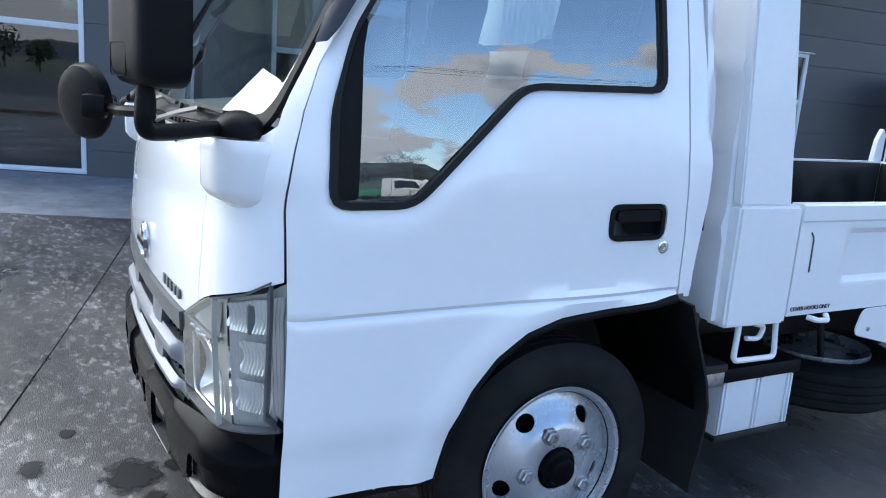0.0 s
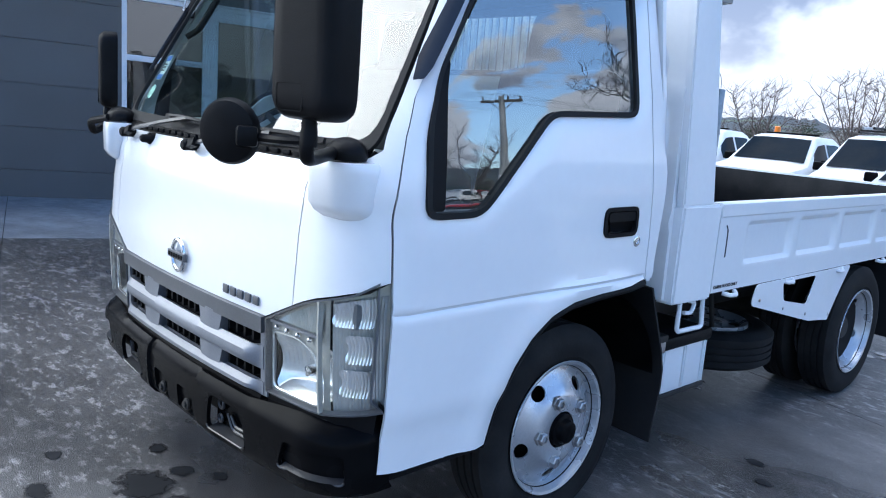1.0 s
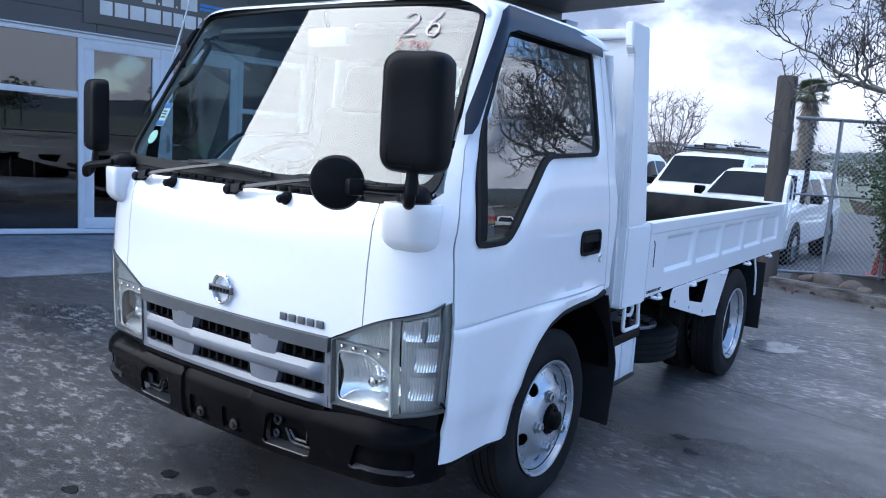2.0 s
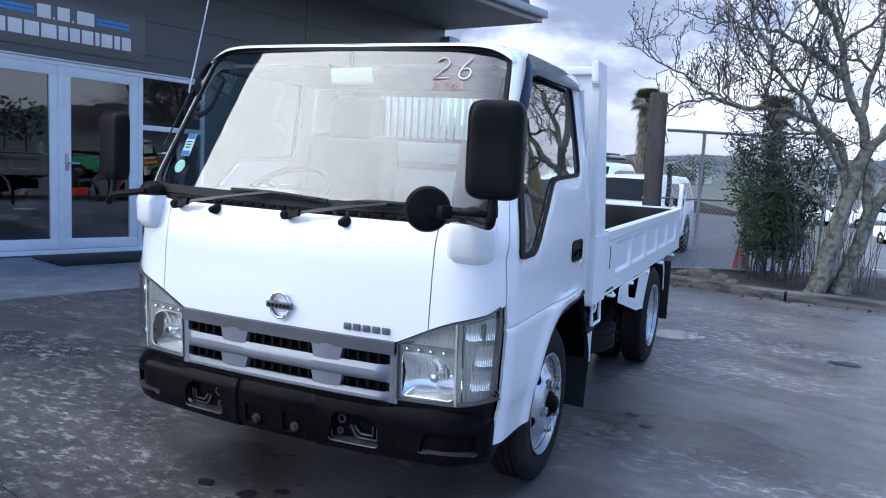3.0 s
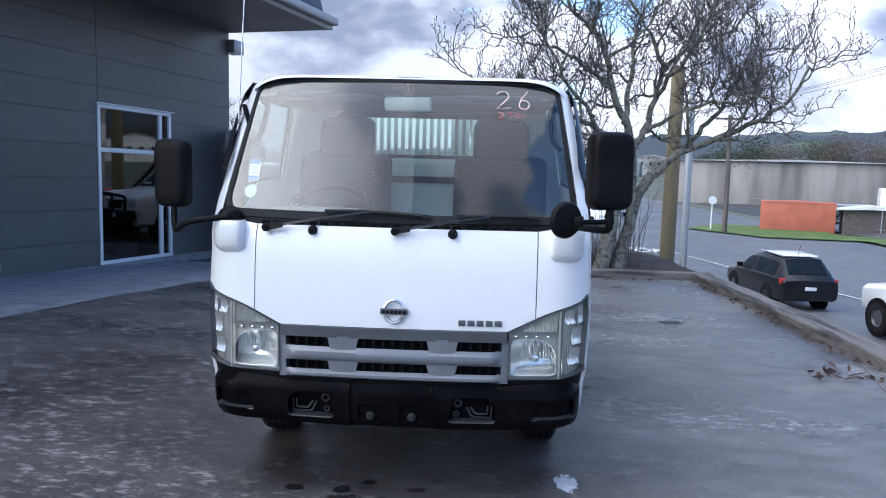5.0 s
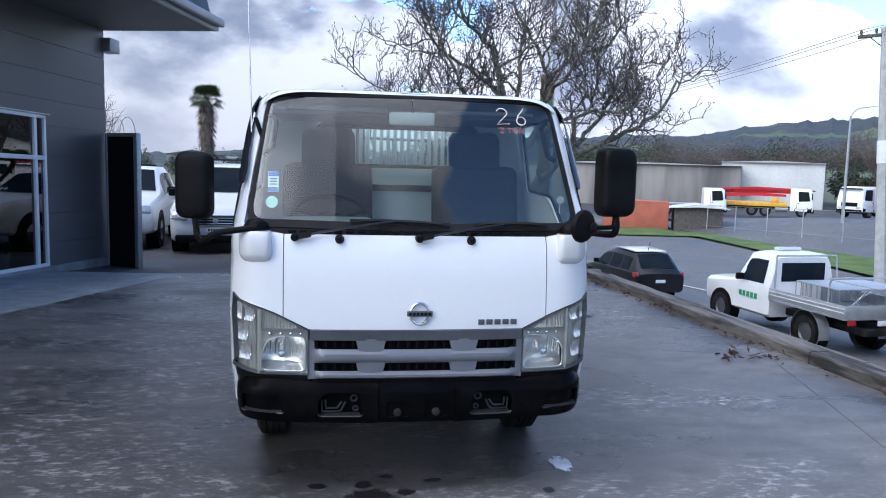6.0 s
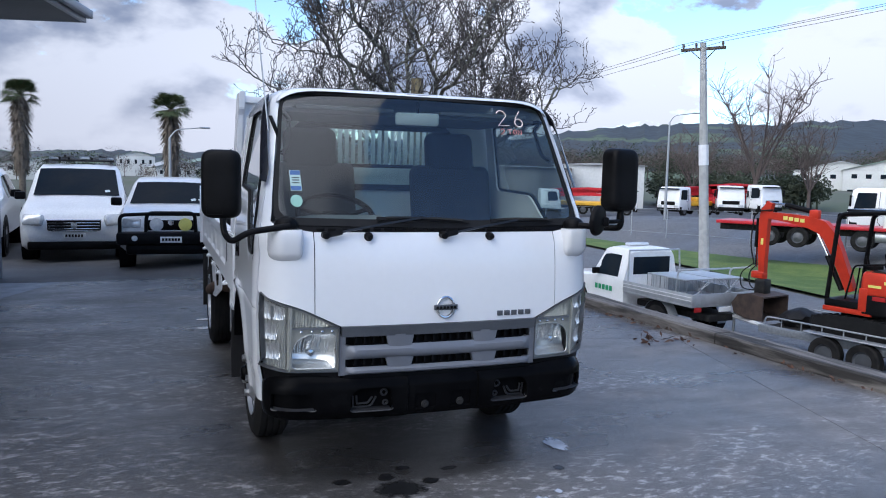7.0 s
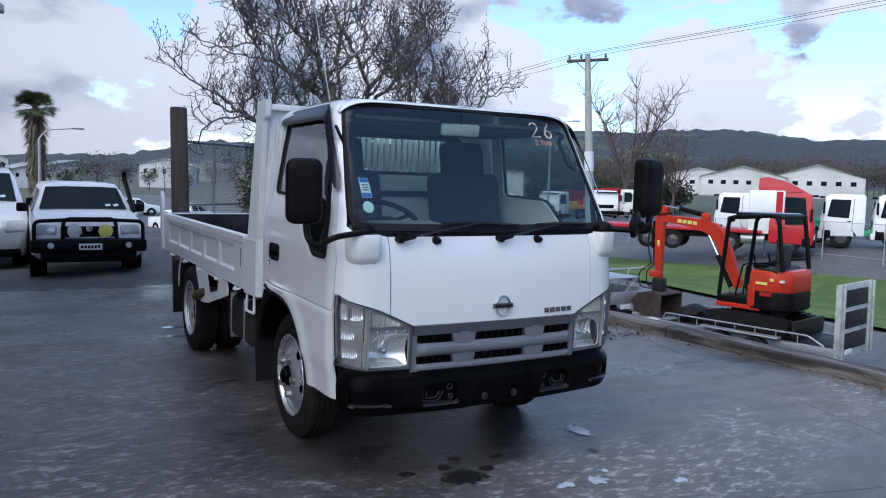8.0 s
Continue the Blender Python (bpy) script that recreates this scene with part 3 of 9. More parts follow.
# wipers
for pivot, elbow, b0, b1 in (((-0.535, 1.150), (-0.100, 1.224), (-0.300, 1.220), (0.140, 1.208)), ((0.0, 1.150), (0.385, 1.216), (0.250, 1.212), (0.590, 1.212))):
    p0, p1 = cab(*pivot, 0.026), cab(*elbow, 0.036)
    a0, a1 = cab(*b0, 0.020), cab(*b1, 0.020)
    mid_b = (a0 + a1) / 2 + Vector((0, -0.004, 0.003))
    wiper = part("wiper_arm", strip([p0, p0.lerp(p1, 0.30) + Vector((0, -0.014, 0.004)), p0.lerp(p1, 0.7) + Vector((0, -0.010, 0.003)), p1], (0, 0.3, 1), 0.009, (0, 1, -0.3), 0.009), WIPER_STEEL, truck, "black windscreen wiper")
    part("wiper_pivot", lathe([(-0.03, 0.017), (0.012, 0.017), (0.018, 0.012), (0.018, 0.0005)], 14, Matrix.Translation(p0) @ pose(0, 0, 0, 0, 0, -90)), BLACK_PLASTIC, wiper)
    part("wiper_head", strip([p0, p0.lerp(p1, 0.16) + Vector((0, -0.012, 0.003))], (0, 0.3, 1), 0.022, (0, 1, -0.3), 0.018), BLACK_PLASTIC, wiper)
    part("wiper_blade", strip([a0, a0.lerp(mid_b, 0.5) + Vector((0, -0.002, 0.001)), mid_b, mid_b.lerp(a1, 0.5), a1], (0, 0.3, 1), 0.014, (0, 1, -0.3), 0.008), RUBBER, wiper)
    part("wiper_bridge", strip([a0.lerp(a1, 0.10) + Vector((0, -0.008, 0.006)), a0.lerp(a1, 0.32) + Vector((0, -0.016, 0.010)), a0.lerp(a1, 0.68) + Vector((0, -0.016, 0.010)), a0.lerp(a1, 0.92) + Vector((0, -0.008, 0.005))], (0, 0.3, 1), 0.008, (0, 1, -0.3), 0.007), CHASSIS, wiper)
for x in (-0.344, 0.234):
    p = cab(x, 1.142)
    bm = lathe([(-0.02, 0.020), (0.006, 0.020), (0.014, 0.014), (0.030, 0.013), (0.036, 0.008), (0.036, 0.0005)], 16, Matrix.Translation(p) @ pose(0, 0, 0, 0, 0, -90))
    part("washer_nozzle", bm, BLACK_PLASTIC, truck, "black washer nozzle")

# grille
grille = part("grille", panel([(-0.468, 0.706), (0.468, 0.706), (0.468, 0.750), (-0.468, 0.750)], [], lambda u, z: cab(u, z, 0.012), 0.05, 0.03), DARK_SILVER, truck, "silver-grey grille with black slots")


def bar(x0, x1, z0, z1, proud, mat_, depth=0.035):
    def shape(a, b):
        f = (b - z0) / (z1 - z0)
        ends = ss((0.455 - abs(a)) / 0.05)
        return cab(a, b, 0.002 + proud * ends * ss(f / 0.30) ** 0.5 * (1 - 0.75 * ss((f - 0.62) / 0.38)))
    return part("grille_bar", panel([(x0, z0), (x1, z0), (x1, z1), (x0, z1)], [], shape, 0.011, depth), mat_, grille)


bar(-0.462, 0.462, 0.603, 0.666, 0.022, SILVER)
bar(-0.462, 0.462, 0.532, 0.568, 0.020, SILVER)
for x in (-0.205, 0.205):
    for z0, z1 in ((0.655, 0.712), (0.560, 0.612)):
        w0, w1 = (0.052, 0.066)
        bm = panel([(x - w0, z0), (x + w0, z0), (x + w1, z1), (x - w1, z1)], [], lambda a, b, x=x, z0=z0: cab(a, b, 0.014 - 0.12 * abs(a - x) * (0.4 + 6 * (b - z0))), 0.015, 0.03)
        part("grille_bridge", bm, SILVER, grille)
for x in (-0.462, 0.462):
    part("grille_end", panel([(x - 0.014, 0.53), (x + 0.014, 0.53), (x + 0.014, 0.71), (x - 0.014, 0.71)], [], lambda a, b: cab(a, b, 0.0), 0.04, 0.03), SILVER, grille)
part("grille_backing", panel([(-0.47, 0.47), (0.47, 0.47), (0.47, 0.72), (-0.47, 0.72)], [], lambda a, b: cab(a, b, -0.035), 0.1, 0.01), VOID, grille, "black slats behind the grille")
part("grille_sill", panel([(-0.455, 0.487), (0.455, 0.487), (0.455, 0.531), (-0.455, 0.531)], [], lambda a, b: cab(a, b, 0.004 + 0.25 * (0.531 - b)), 0.05, 0.02), BUMPER_BLACK, grille, "glossy black sill below the grille")
for row, (z0, z1) in enumerate(((0.668, 0.704), (0.570, 0.604))):
    for k in range(23):
        x = -0.44 + k * 0.04
        if abs(abs(x) - 0.205) < 0.06:
            continue
        p = cab(x, z0, -0.012)
        part("grille_slat", box((x - 0.005, p.y - 0.006, z0), (x + 0.005, p.y + 0.02, z1)), BLACK_PLASTIC, grille)

# badge and model letters, both as plain shapes
pb = cab(0.005, 0.825, 0.004)
ring = bmesh.new()
add_tube(ring, [(pb.x + 0.040 * math.cos(a), pb.y - 0.004, pb.z + 0.046 * math.sin(a)) for a in np.linspace(0, 2 * math.pi, 41)[:-1]], 0.0065, 8, True)
badge = part("badge", ring, CHROME, truck, "round chrome badge with a cross bar")
part("badge_bar", box((pb.x - 0.056, pb.y - 0.014, pb.z - 0.012), (pb.x + 0.056, pb.y - 0.002, pb.z + 0.012), 0.003), DARK_SILVER, badge)
for k in range(6):
    x = pb.x - 0.042 + k * 0.0168
    part("badge_mark", box((x - 0.0055, pb.y - 0.0165, pb.z - 0.006), (x + 0.0055, pb.y - 0.013, pb.z + 0.006), 0.001), BLACK_PLASTIC, badge)
for k in range(5):
    x = 0.282 + k * 0.037
    p = cab(x, 0.783, 0.003)
    part("model_mark", box((x - 0.014, p.y - 0.003, 0.772), (x + 0.014, p.y + 0.003, 0.796), 0.002), DARK_SILVER, truck, "small grey model name in plain bars")

# headlamps: chrome bowl, beige housing, indicator and clear lens
lamp_edge = [(0.474, 0.548), (0.68, 0.552), (0.80, 0.575)] + S_open([(0.104, 0.605), (0.104, 0.900)]) + [(0.74, 0.868), (0.66, 0.838), (0.582, 0.803), (0.474, 0.748)]
DIVIDE = 0.672


def fluted(u0, u1, lo, hi, depth, pitch, deep, rows=9):
    """A moulded panel with fine upright flutes between the heights lo(u) and hi(u)."""
    bm = bmesh.new()
    n = int((u1 - u0) / pitch * 4)
    cols = []
    for i in range(n + 1):
        u = u0 + (u1 - u0) * i / n
        flute = deep * (0.0, 0.7, 1.0, 0.7)[i % 4]
        cols.append([bm.verts.new(cab(u, lo(u) + (hi(u) - lo(u)) * j / rows, depth(u, j / rows) + flute)) for j in range(rows + 1)])
    for c0, c1 in zip(cols, cols[1:]):
        for j in range(rows):
            bm.faces.new((c0[j], c1[j], c1[j + 1], c0[j + 1]))
    return bm


def lamp(flip):
    f = (lambda b: b) if flip > 0 else (lambda b: (mirror_x(b)))
    top = lambda u: float(np.interp(u, [0.474, 0.582, 0.66, 0.74, 0.93], [0.748, 0.803, 0.838, 0.868, 0.900]))
    low_ = lambda u: float(np.interp(u, [0.474, 0.68, 0.80, 0.93], [0.548, 0.552, 0.575, 0.605]))
    edge_u = side_u(0.104, 0.75)
    rim = part("headlight", f(panel(lamp_edge, [inset(lamp_edge, 0.0045)], lambda u, z: cab(u, z, 0.005), 0.03, 0.022)), DARK_SILVER, truck, "clear headlight unit with indicator wrapped round the corner")
    lens = part("lens", f(panel(inset(lamp_edge, 0.003), [], lambda u, z: cab(u, z, 0.006), 0.035)), LENS, rim, "clear plastic lens", angle=60)
    lens.visible_shadow = False
    bowl_poly = round_poly([(0.486, 0.562), (0.662, 0.564), (0.662, 0.650), (0.640, 0.702), (0.592, 0.720), (0.486, 0.716)], 0.022)

    def bowl(u, z):
        du, dz = u - 0.590, z - 0.632
        d = math.hypot(du / 0.10, dz / 0.085)
        back_ = 0.018 + 0.060 * max(0.0, 1 - d * d * 0.62)
        flute = 0.0026 * math.sin(u * 628) * ss((z - 0.60) / 0.03)
        if z < 0.588:
            back_ = min(back_, 0.018 + 0.030 * (z - 0.562) / 0.026)
        return cab(u, z, -back_ + flute)
    part("reflector", f(panel(bowl_poly, [], bowl, 0.0055)), REFLECTOR, rim, "fluted chrome reflector", angle=60)
    part("reflector_rim", f(tube([cab(a, b, -0.012) for a, b in bowl_poly], 0.003, 6, True)), REFLECTOR, rim)
    front_half = [(0.476, 0.550), (0.676, 0.553), (0.676, 0.842), (0.582, 0.801), (0.476, 0.746)]
    part("lamp_housing", f(panel(front_half, [bowl_poly], lambda u, z: cab(u, z, -0.015), 0.04)), LAMP_HOUSING, rim, "silver-beige lamp housing")
    part("fluted_panel", f(fluted(0.484, 0.664, lambda u: 0.752, lambda u: max(top(u) - 0.012, 0.753), lambda u, q: -0.010 - 0.006 * q, 0.006, 0.0022, 5)), LAMP_HOUSING, rim)
    rear_half = [(0.676, 0.553), (0.80, 0.577)] + S_open([(0.102, 0.607), (0.102, 0.897)]) + [(0.74, 0.866), (0.676, 0.842)]
    part("lamp_housing", f(panel(rear_half, [], lambda u, z: cab(u, z, -0.019), 0.03)), LAMP_HOUSING, rim)
    part("fluted_panel", f(fluted(0.680, edge_u - 0.008, lambda u: low_(u) + 0.010, lambda u: top(u) - 0.010, lambda u, q: -0.0165, 0.0062, 0.0024, 6)), LAMP_RIBS, rim)
    c = cab(0.590, 0.630, -0.046)
    part("bulb", f(lathe([(-0.045, 0.012), (0.004, 0.017), (0.012, 0.014), (0.016, 0.0005)], 16, Matrix.Translation(c) @ pose(0, 0, 0, 0, 0, -90))), CHROME, rim)
    part("lamp_brow", f(strip([cab(u, 0.744, -0.008) for u in np.linspace(0.486, 0.664, 8)], (0, 0, 1), 0.007, (0, 1, 0), 0.010)), SILVER, rim)
    for k in range(4):
        u = 0.506 + k * 0.043
        part("lamp_stud", f(lathe([(0, 0.007), (0.006, 0.006), (0.009, 0.0005)], 10, Matrix.Translation(cab(u, 0.730, -0.010)) @ pose(0, 0, 0, 0, 0, -90))), CHROME, rim)
    part("lamp_divider", f(strip([cab(DIVIDE, z, 0.001) for z in np.linspace(0.556, 0.838, 6)], (1, 0, 0), 0.007, (0, 1, 0), 0.012)), LAMP_HOUSING, rim)
    # three ribbed bowls in the outer unit
    for z0, z1, u0, skew in ((0.780, 0.862, 0.686, 0.22), (0.692, 0.764, 0.712, 0.10), (0.606, 0.676, 0.700, 0.08)):
        mid_, half = (z0 + z1) / 2, (z1 - z0) / 2
        u1 = edge_u - 0.022
        def swell(u, u0=u0, u1=u1, half=half):
            q = (u - u0) / (u1 - u0)
            return half * (0.55 + 0.45 * min(q / 0.12, 1) ** 0.5) * (1 - 0.10 * max(0.0, q - 0.75))
        lo = lambda u, m=mid_, w=swell, k=skew, u0=u0: max(m - w(u) + k * (u - u0) * 0.25, low_(u) + 0.014)
        hi = lambda u, m=mid_, w=swell, k=skew, u0=u0: min(m + w(u) + k * (u - u0) * 0.25, top(u) - 0.014)
        part("indicator_bowl", f(fluted(u0, u1, lo, hi, lambda u, q: -0.010 - 0.005 * math.sin(math.pi * q), 0.0062, 0.0022, 10)), BOWL, rim, "ribbed clear indicator", angle=60)
    return rim


lamp(1)
lamp(-1)
# black skirt below the lamps
sk = [(0.47, 0.480), (0.80, 0.490), (side_u(0.108, 0.50), 0.50), (side_u(0.108, 0.60), 0.600), (0.80, 0.572), (0.68, 0.549), (0.47, 0.545)]
both("lamp_skirt", panel(sk, [], lambda u, z: cab(u, z, -0.005), 0.05, 0.01), BLACK_PLASTIC)


# bumper
def bumper_skin(u, z, out=0.0):
    s = 1 if u >= 0 else -1
    a_ = abs(u)
    f = (z - 0.335) / 0.235
    bulge = 0.014 * math.sin(math.pi * min(max(f, 0), 1)) - 0.030 * ss((z - 0.482) / 0.055) ** 2 - 0.022 * ss((0.37 - z) / 0.05)
    w, r = 0.782 + bulge * 0.6 + out, 0.17
    xc = w - r
    y0 = -0.062 - bulge - out
    if a_ <= xc:
        return Vector((s * a_, y0 + 0.040 * (a_ / xc) ** 2, z))
    if a_ <= xc + CORNER:
        t = (a_ - xc) / CORNER * math.pi / 2
        return Vector((s * (xc + r * math.sin(t)), y0 + 0.040 + 0.155 * (1 - math.cos(t)), z))
    return Vector((s * w, y0 + 0.195 + (a_ - xc - CORNER), z))


UB = 0.782 - 0.17 + CORNER + 0.04
fog = round_poly([(0.235, 0.372), (0.43, 0.372), (0.43, 0.445), (0.395, 0.478), (0.255, 0.478)], 0.02)
marker = round_poly([(0.575, 0.385), (0.76, 0.385), (0.76, 0.462), (0.600, 0.462)], 0.015)
neg = lambda poly: [(-a, b) for a, b in poly][::-1]
plate_holes = [round_poly([(c - 0.05, 0.360), (c + 0.05, 0.360), (c + 0.05, 0.438), (c - 0.05, 0.438)], 0.012) for c in (-0.085, 0.085)]
bump_out = [(-UB, 0.352), (-0.60, 0.340), (-0.2, 0.335), (0.2, 0.335), (0.60, 0.340), (UB, 0.352), (UB, 0.540), (0.62, 0.537), (0.42, 0.518), (-0.42, 0.518), (-0.62, 0.537), (-UB, 0.540)]


def bumper_shape(u, z):
    step = 0.010 if abs(u) < 0.170 else 0.0
    return bumper_skin(u, z, -step)


bumper = part("bumper", panel(bump_out, [fog, neg(fog), marker, neg(marker)] + plate_holes, bumper_shape, 0.022, 0.012, creases=[[(c, 0.338), (c, 0.515)] for c in (-0.172, -0.168, 0.168, 0.172)]), BUMPER_BLACK, truck, "black steel-look front bumper")
for poly, d in ((fog, 0.035), (neg(fog), 0.035), (marker, 0.014), (neg(marker), 0.014), (plate_holes[0], 0.02), (plate_holes[1], 0.02)):
    part("bumper_recess", panel(inset(poly if area(poly) > 0 else poly[::-1], -0.006), [], lambda u, z, d=d: bumper_skin(u, z, -d), 0.03, 0.004), BUMPER_BLACK, bumper)
    n = len(poly)
    zs = [b for a, b in poly]
    if max(zs) < 0.44:
        continue
    # lower lip and floor of the recess, their highlight put into the colour
    lo_ = sorted((p for p in poly if p[1] < min(zs) + 0.012), key=lambda p: p[0])
    part("recess_lip", tube([bumper_skin(a, b, 0.001) for a, b in lo_], 0.003, 6), BUMPER_EDGE, bumper)
    floor_ = bmesh.new()
    a0, a1, fz = min(p[0] for p in poly) + 0.008, max(p[0] for p in poly) - 0.008, min(zs) + 0.003
    rows_ = [[floor_.verts.new(bumper_skin(a0 + (a1 - a0) * i / 10, fz + 0.008 * q, -d * q)) for i in range(11)] for q in (0, 1)]
    for i in range(10):
        floor_.faces.new((rows_[0][i], rows_[0][i + 1], rows_[1][i + 1], rows_[1][i]))
    part("recess_floor", floor_, BUMPER_EDGE, bumper)
for s in (-1, 1):
    for dx, dz, rr in ((0.275, 0.450, 0.014), (0.268, 0.402, 0.010)):
        p = bumper_skin(s * dx, dz, -0.028)
        part("tow_eye", tube([(p.x + rr * math.cos(a), p.y, p.z + rr * math.sin(a)) for a in np.linspace(0, 2 * math.pi, 17)[:-1]], 0.005, 6, True), BUMPER_EDGE, bumper)
    for g_ in (0.0, 0.016):
        pts_ = [(0.312 + g_, 0.432), (0.330 + g_, 0.396 + g_ * 0.7), (0.345 + g_ * 0.5, 0.388 + g_), (0.412 - g_, 0.388 + g_), (0.415 - g_, 0.440)]
        part("tow_hook", tube([bumper_skin(s * a, b, -0.026) for a, b in pts_], 0.005, 6), BUMPER_EDGE, bumper)
    p = bumper_skin(s * 0.085, 0.385, -0.018)
    part("bolt", lathe([(0, 0.018), (0.006, 0.018), (0.008, 0.010), (0.014, 0.010), (0.014, 0.0005)], 12, Matrix.Translation(p) @ pose(0, 0, 0, 0, 0, -90)), CHASSIS, bumper)
ledge = bmesh.new()
us = np.linspace(-UB, UB, 60)
top_edge = lambda u: float(np.interp(abs(u), [0.42, 0.62, UB], [0.517, 0.536, 0.539]))
row0 = [ledge.verts.new(bumper_shape(u, top_edge(u))) for u in us]
row1 = [ledge.verts.new(Vector((bumper_shape(u, top_edge(u)).x * 0.97, bumper_shape(u, top_edge(u)).y + 0.075, top_edge(u) + 0.006))) for u in us]
for k in range(59):
    ledge.faces.new((row0[k], row0[k + 1], row1[k + 1], row1[k]))
part("bumper_ledge", ledge, BUMPER_BLACK, bumper)
under = box((-0.70, 0.02, 0.36), (0.70, 0.40, 0.56), 0.02)
part("front_crossmember", under, CHASSIS, truck)

# mirror pods, arms and mirrors
for s in (1, -1):
    pod = bmesh.new()
    rings = []
    for z, grow_, sink in ((1.030, 0.60, 0.040), (1.042, 0.80, 0.026), (1.056, 0.92, 0.012), (1.076, 0.99, 0.002), (1.150, 1.0, 0.0), (1.166, 0.98, 0.0), (1.174, 0.92, 0.0)):
        plan = round_poly([(0.632, -0.034), (0.736, -0.016), (0.778, 0.040), (0.768, 0.110), (0.632, 0.070)], 0.034, 6)
        rings.append([pod.verts.new((0.695 + (x - 0.695) * grow_, 0.03 + (y - 0.03) * grow_ + sink, z)) for x, y in plan])
    for r0, r1 in zip(rings, rings[1:]):
        for k in range(len(r0)):
            pod.faces.new((r0[k], r0[(k + 1) % len(r0)], r1[(k + 1) % len(r0)], r1[k]))
    pod.faces.new(rings[0][::-1])
    pod.faces.new(rings[-1])
    part("mirror_pod", pod if s > 0 else mirror_x(pod), PAINT, truck, "white moulded mirror pod")
    p = cab(s * 0.690, 1.10, 0.0) + Vector((0, 0.005, 0.080))
    dome = bmesh.new()
    bmesh.ops.create_uvsphere(dome, u_segments=20, v_segments=12, radius=1.0)
    for v in dome.verts:
        v.co = Vector((v.co.x * 0.052, v.co.y * 0.050, max(v.co.z, -0.25) * 0.042)) + p + Vector((0, 0.01, 0.008))
    part("mirror_mount", dome, BLACK_PLASTIC, truck, "black mirror mount")


def mirror_head(c, w, h, d, yaw, name):
    m = Matrix.Translation(c) @ pose(0, 0, 0, 0, 0, yaw)
    bm = bmesh.new()
    outline = round_poly([(-w / 2, -h / 2), (w / 2, -h / 2), (w / 2, h / 2), (-w / 2, h / 2)], 0.048, 7)
    rings = []
    for k, (y, f) in enumerate(((0.5, 0.97), (0.42, 1.0), (0.1, 1.0), (-0.15, 0.975), (-0.32, 0.92), (-0.43, 0.82), (-0.49, 0.64), (-0.5, 0.35))):
        rings.append([bm.verts.new(m @ Vector((a * (1 - (1 - f) * 0.8), y * d, b * (1 - (1 - f) * 0.55)))) for a, b in outline])
    n = len(outline)
    for r0, r1 in zip(rings, rings[1:]):
        for k in range(n):
            bm.faces.new((r0[k], r0[(k + 1) % n], r1[(k + 1) % n], r1[k]))
    bm.faces.new(rings[-1])
    head = part(name, bm, BLACK_PLASTIC, truck, "large black door mirror", angle=50)
    g = bmesh.new()
    g.faces.new([g.verts.new(m @ Vector((a * 0.94, 0.44 * d, b * 0.95))) for a, b in outline])
    part("mirror_glass", g, MIRROR, head, "mirror glass")
    hatch = round_poly([(-w * 0.32, -h * 0.44), (w * 0.08, -h * 0.44), (w * 0.08, -h * 0.26), (-w * 0.32, -h * 0.26)], 0.008)
    part("mirror_hatch", tube([m @ Vector((a, -0.49 * d, b)) for a, b in hatch], 0.0015, 4, True), VOID, head)
    return head


ml = mirror_head(Vector((0.835, -0.150, 1.415)), 0.172, 0.298, 0.085, 14, "door_mirror")
arm = rounded_path([(0.705, -0.005, 1.192), (0.800, -0.115, 1.188), (0.838, -0.160, 1.190), (0.838, -0.152, 1.285)], 0.035)
part("mirror_arm", tube(arm, 0.0155, 12), BLACK_PLASTIC, ml, "black tubular mirror arm")
part("mirror_collar", tube([(0.838, -0.155, 1.215), (0.838, -0.154, 1.245), (0.838, -0.152, 1.272)], [0.0185, 0.018, 0.012], 14), BLACK_PLASTIC, ml)
part("mirror_arm", tube(rounded_path([(0.838, -0.155, 1.225), (0.79, -0.185, 1.222), (0.70, -0.205, 1.222)], 0.03), 0.010, 8), BLACK_PLASTIC, ml)
rm = lathe([(-0.016, 0.0005), (-0.016, 0.045), (-0.010, 0.064), (0.0, 0.070), (0.008, 0.070), (0.010, 0.064), (0.010, 0.0005)], 36, Matrix.Translation((0.665, -0.238, 1.230)) @ pose(0, 0, 0, 0, -4, 122))
rmo = part("round_mirror", rm, BLACK_PLASTIC, truck, "small round black kerb-view mirror")
part("mirror_clamp", box((-0.035, -0.022, -0.022), (0.035, 0.022, 0.022), 0.008, Matrix.Translation((0.695, -0.215, 1.224)) @ pose(0, 0, 0, 0, 0, -25)), BLACK_PLASTIC, rmo)
mr = mirror_head(Vector((-0.964, 0.085, 1.360)), 0.160, 0.288, 0.065, -17, "door_mirror")
part("mirror_arm", tube(rounded_path([(-0.690, -0.005, 1.190), (-0.865, -0.015, 1.165), (-0.925, 0.02, 1.120), (-0.952, 0.07, 1.150), (-0.958, 0.085, 1.23)], 0.045), 0.0135, 10), BLACK_PLASTIC, mr, "black tubular mirror arm")
part("pillar_vent", box((-0.012, -0.006, -0.055), (0.012, 0.006, 0.055), 0.005, Matrix.Translation(cab(-0.742, 1.62, 0.004)) @ pose(0, 0, 0, -26, 0, 50)), BLACK_PLASTIC, truck)


# windscreen writing and labels
def stroke(pts, r, mat_, name):
    return part(name, tube([cab(a, b, 0.004) for a, b in pts], r, 5), mat_, truck, "hand-marked price writing on the glass")


def arc(cx, cz, rx, rz, a0, a1, n=14):
    return [(cx + rx * math.cos(radians(a)), cz + rz * math.sin(radians(a))) for a in np.linspace(a0, a1, n)]


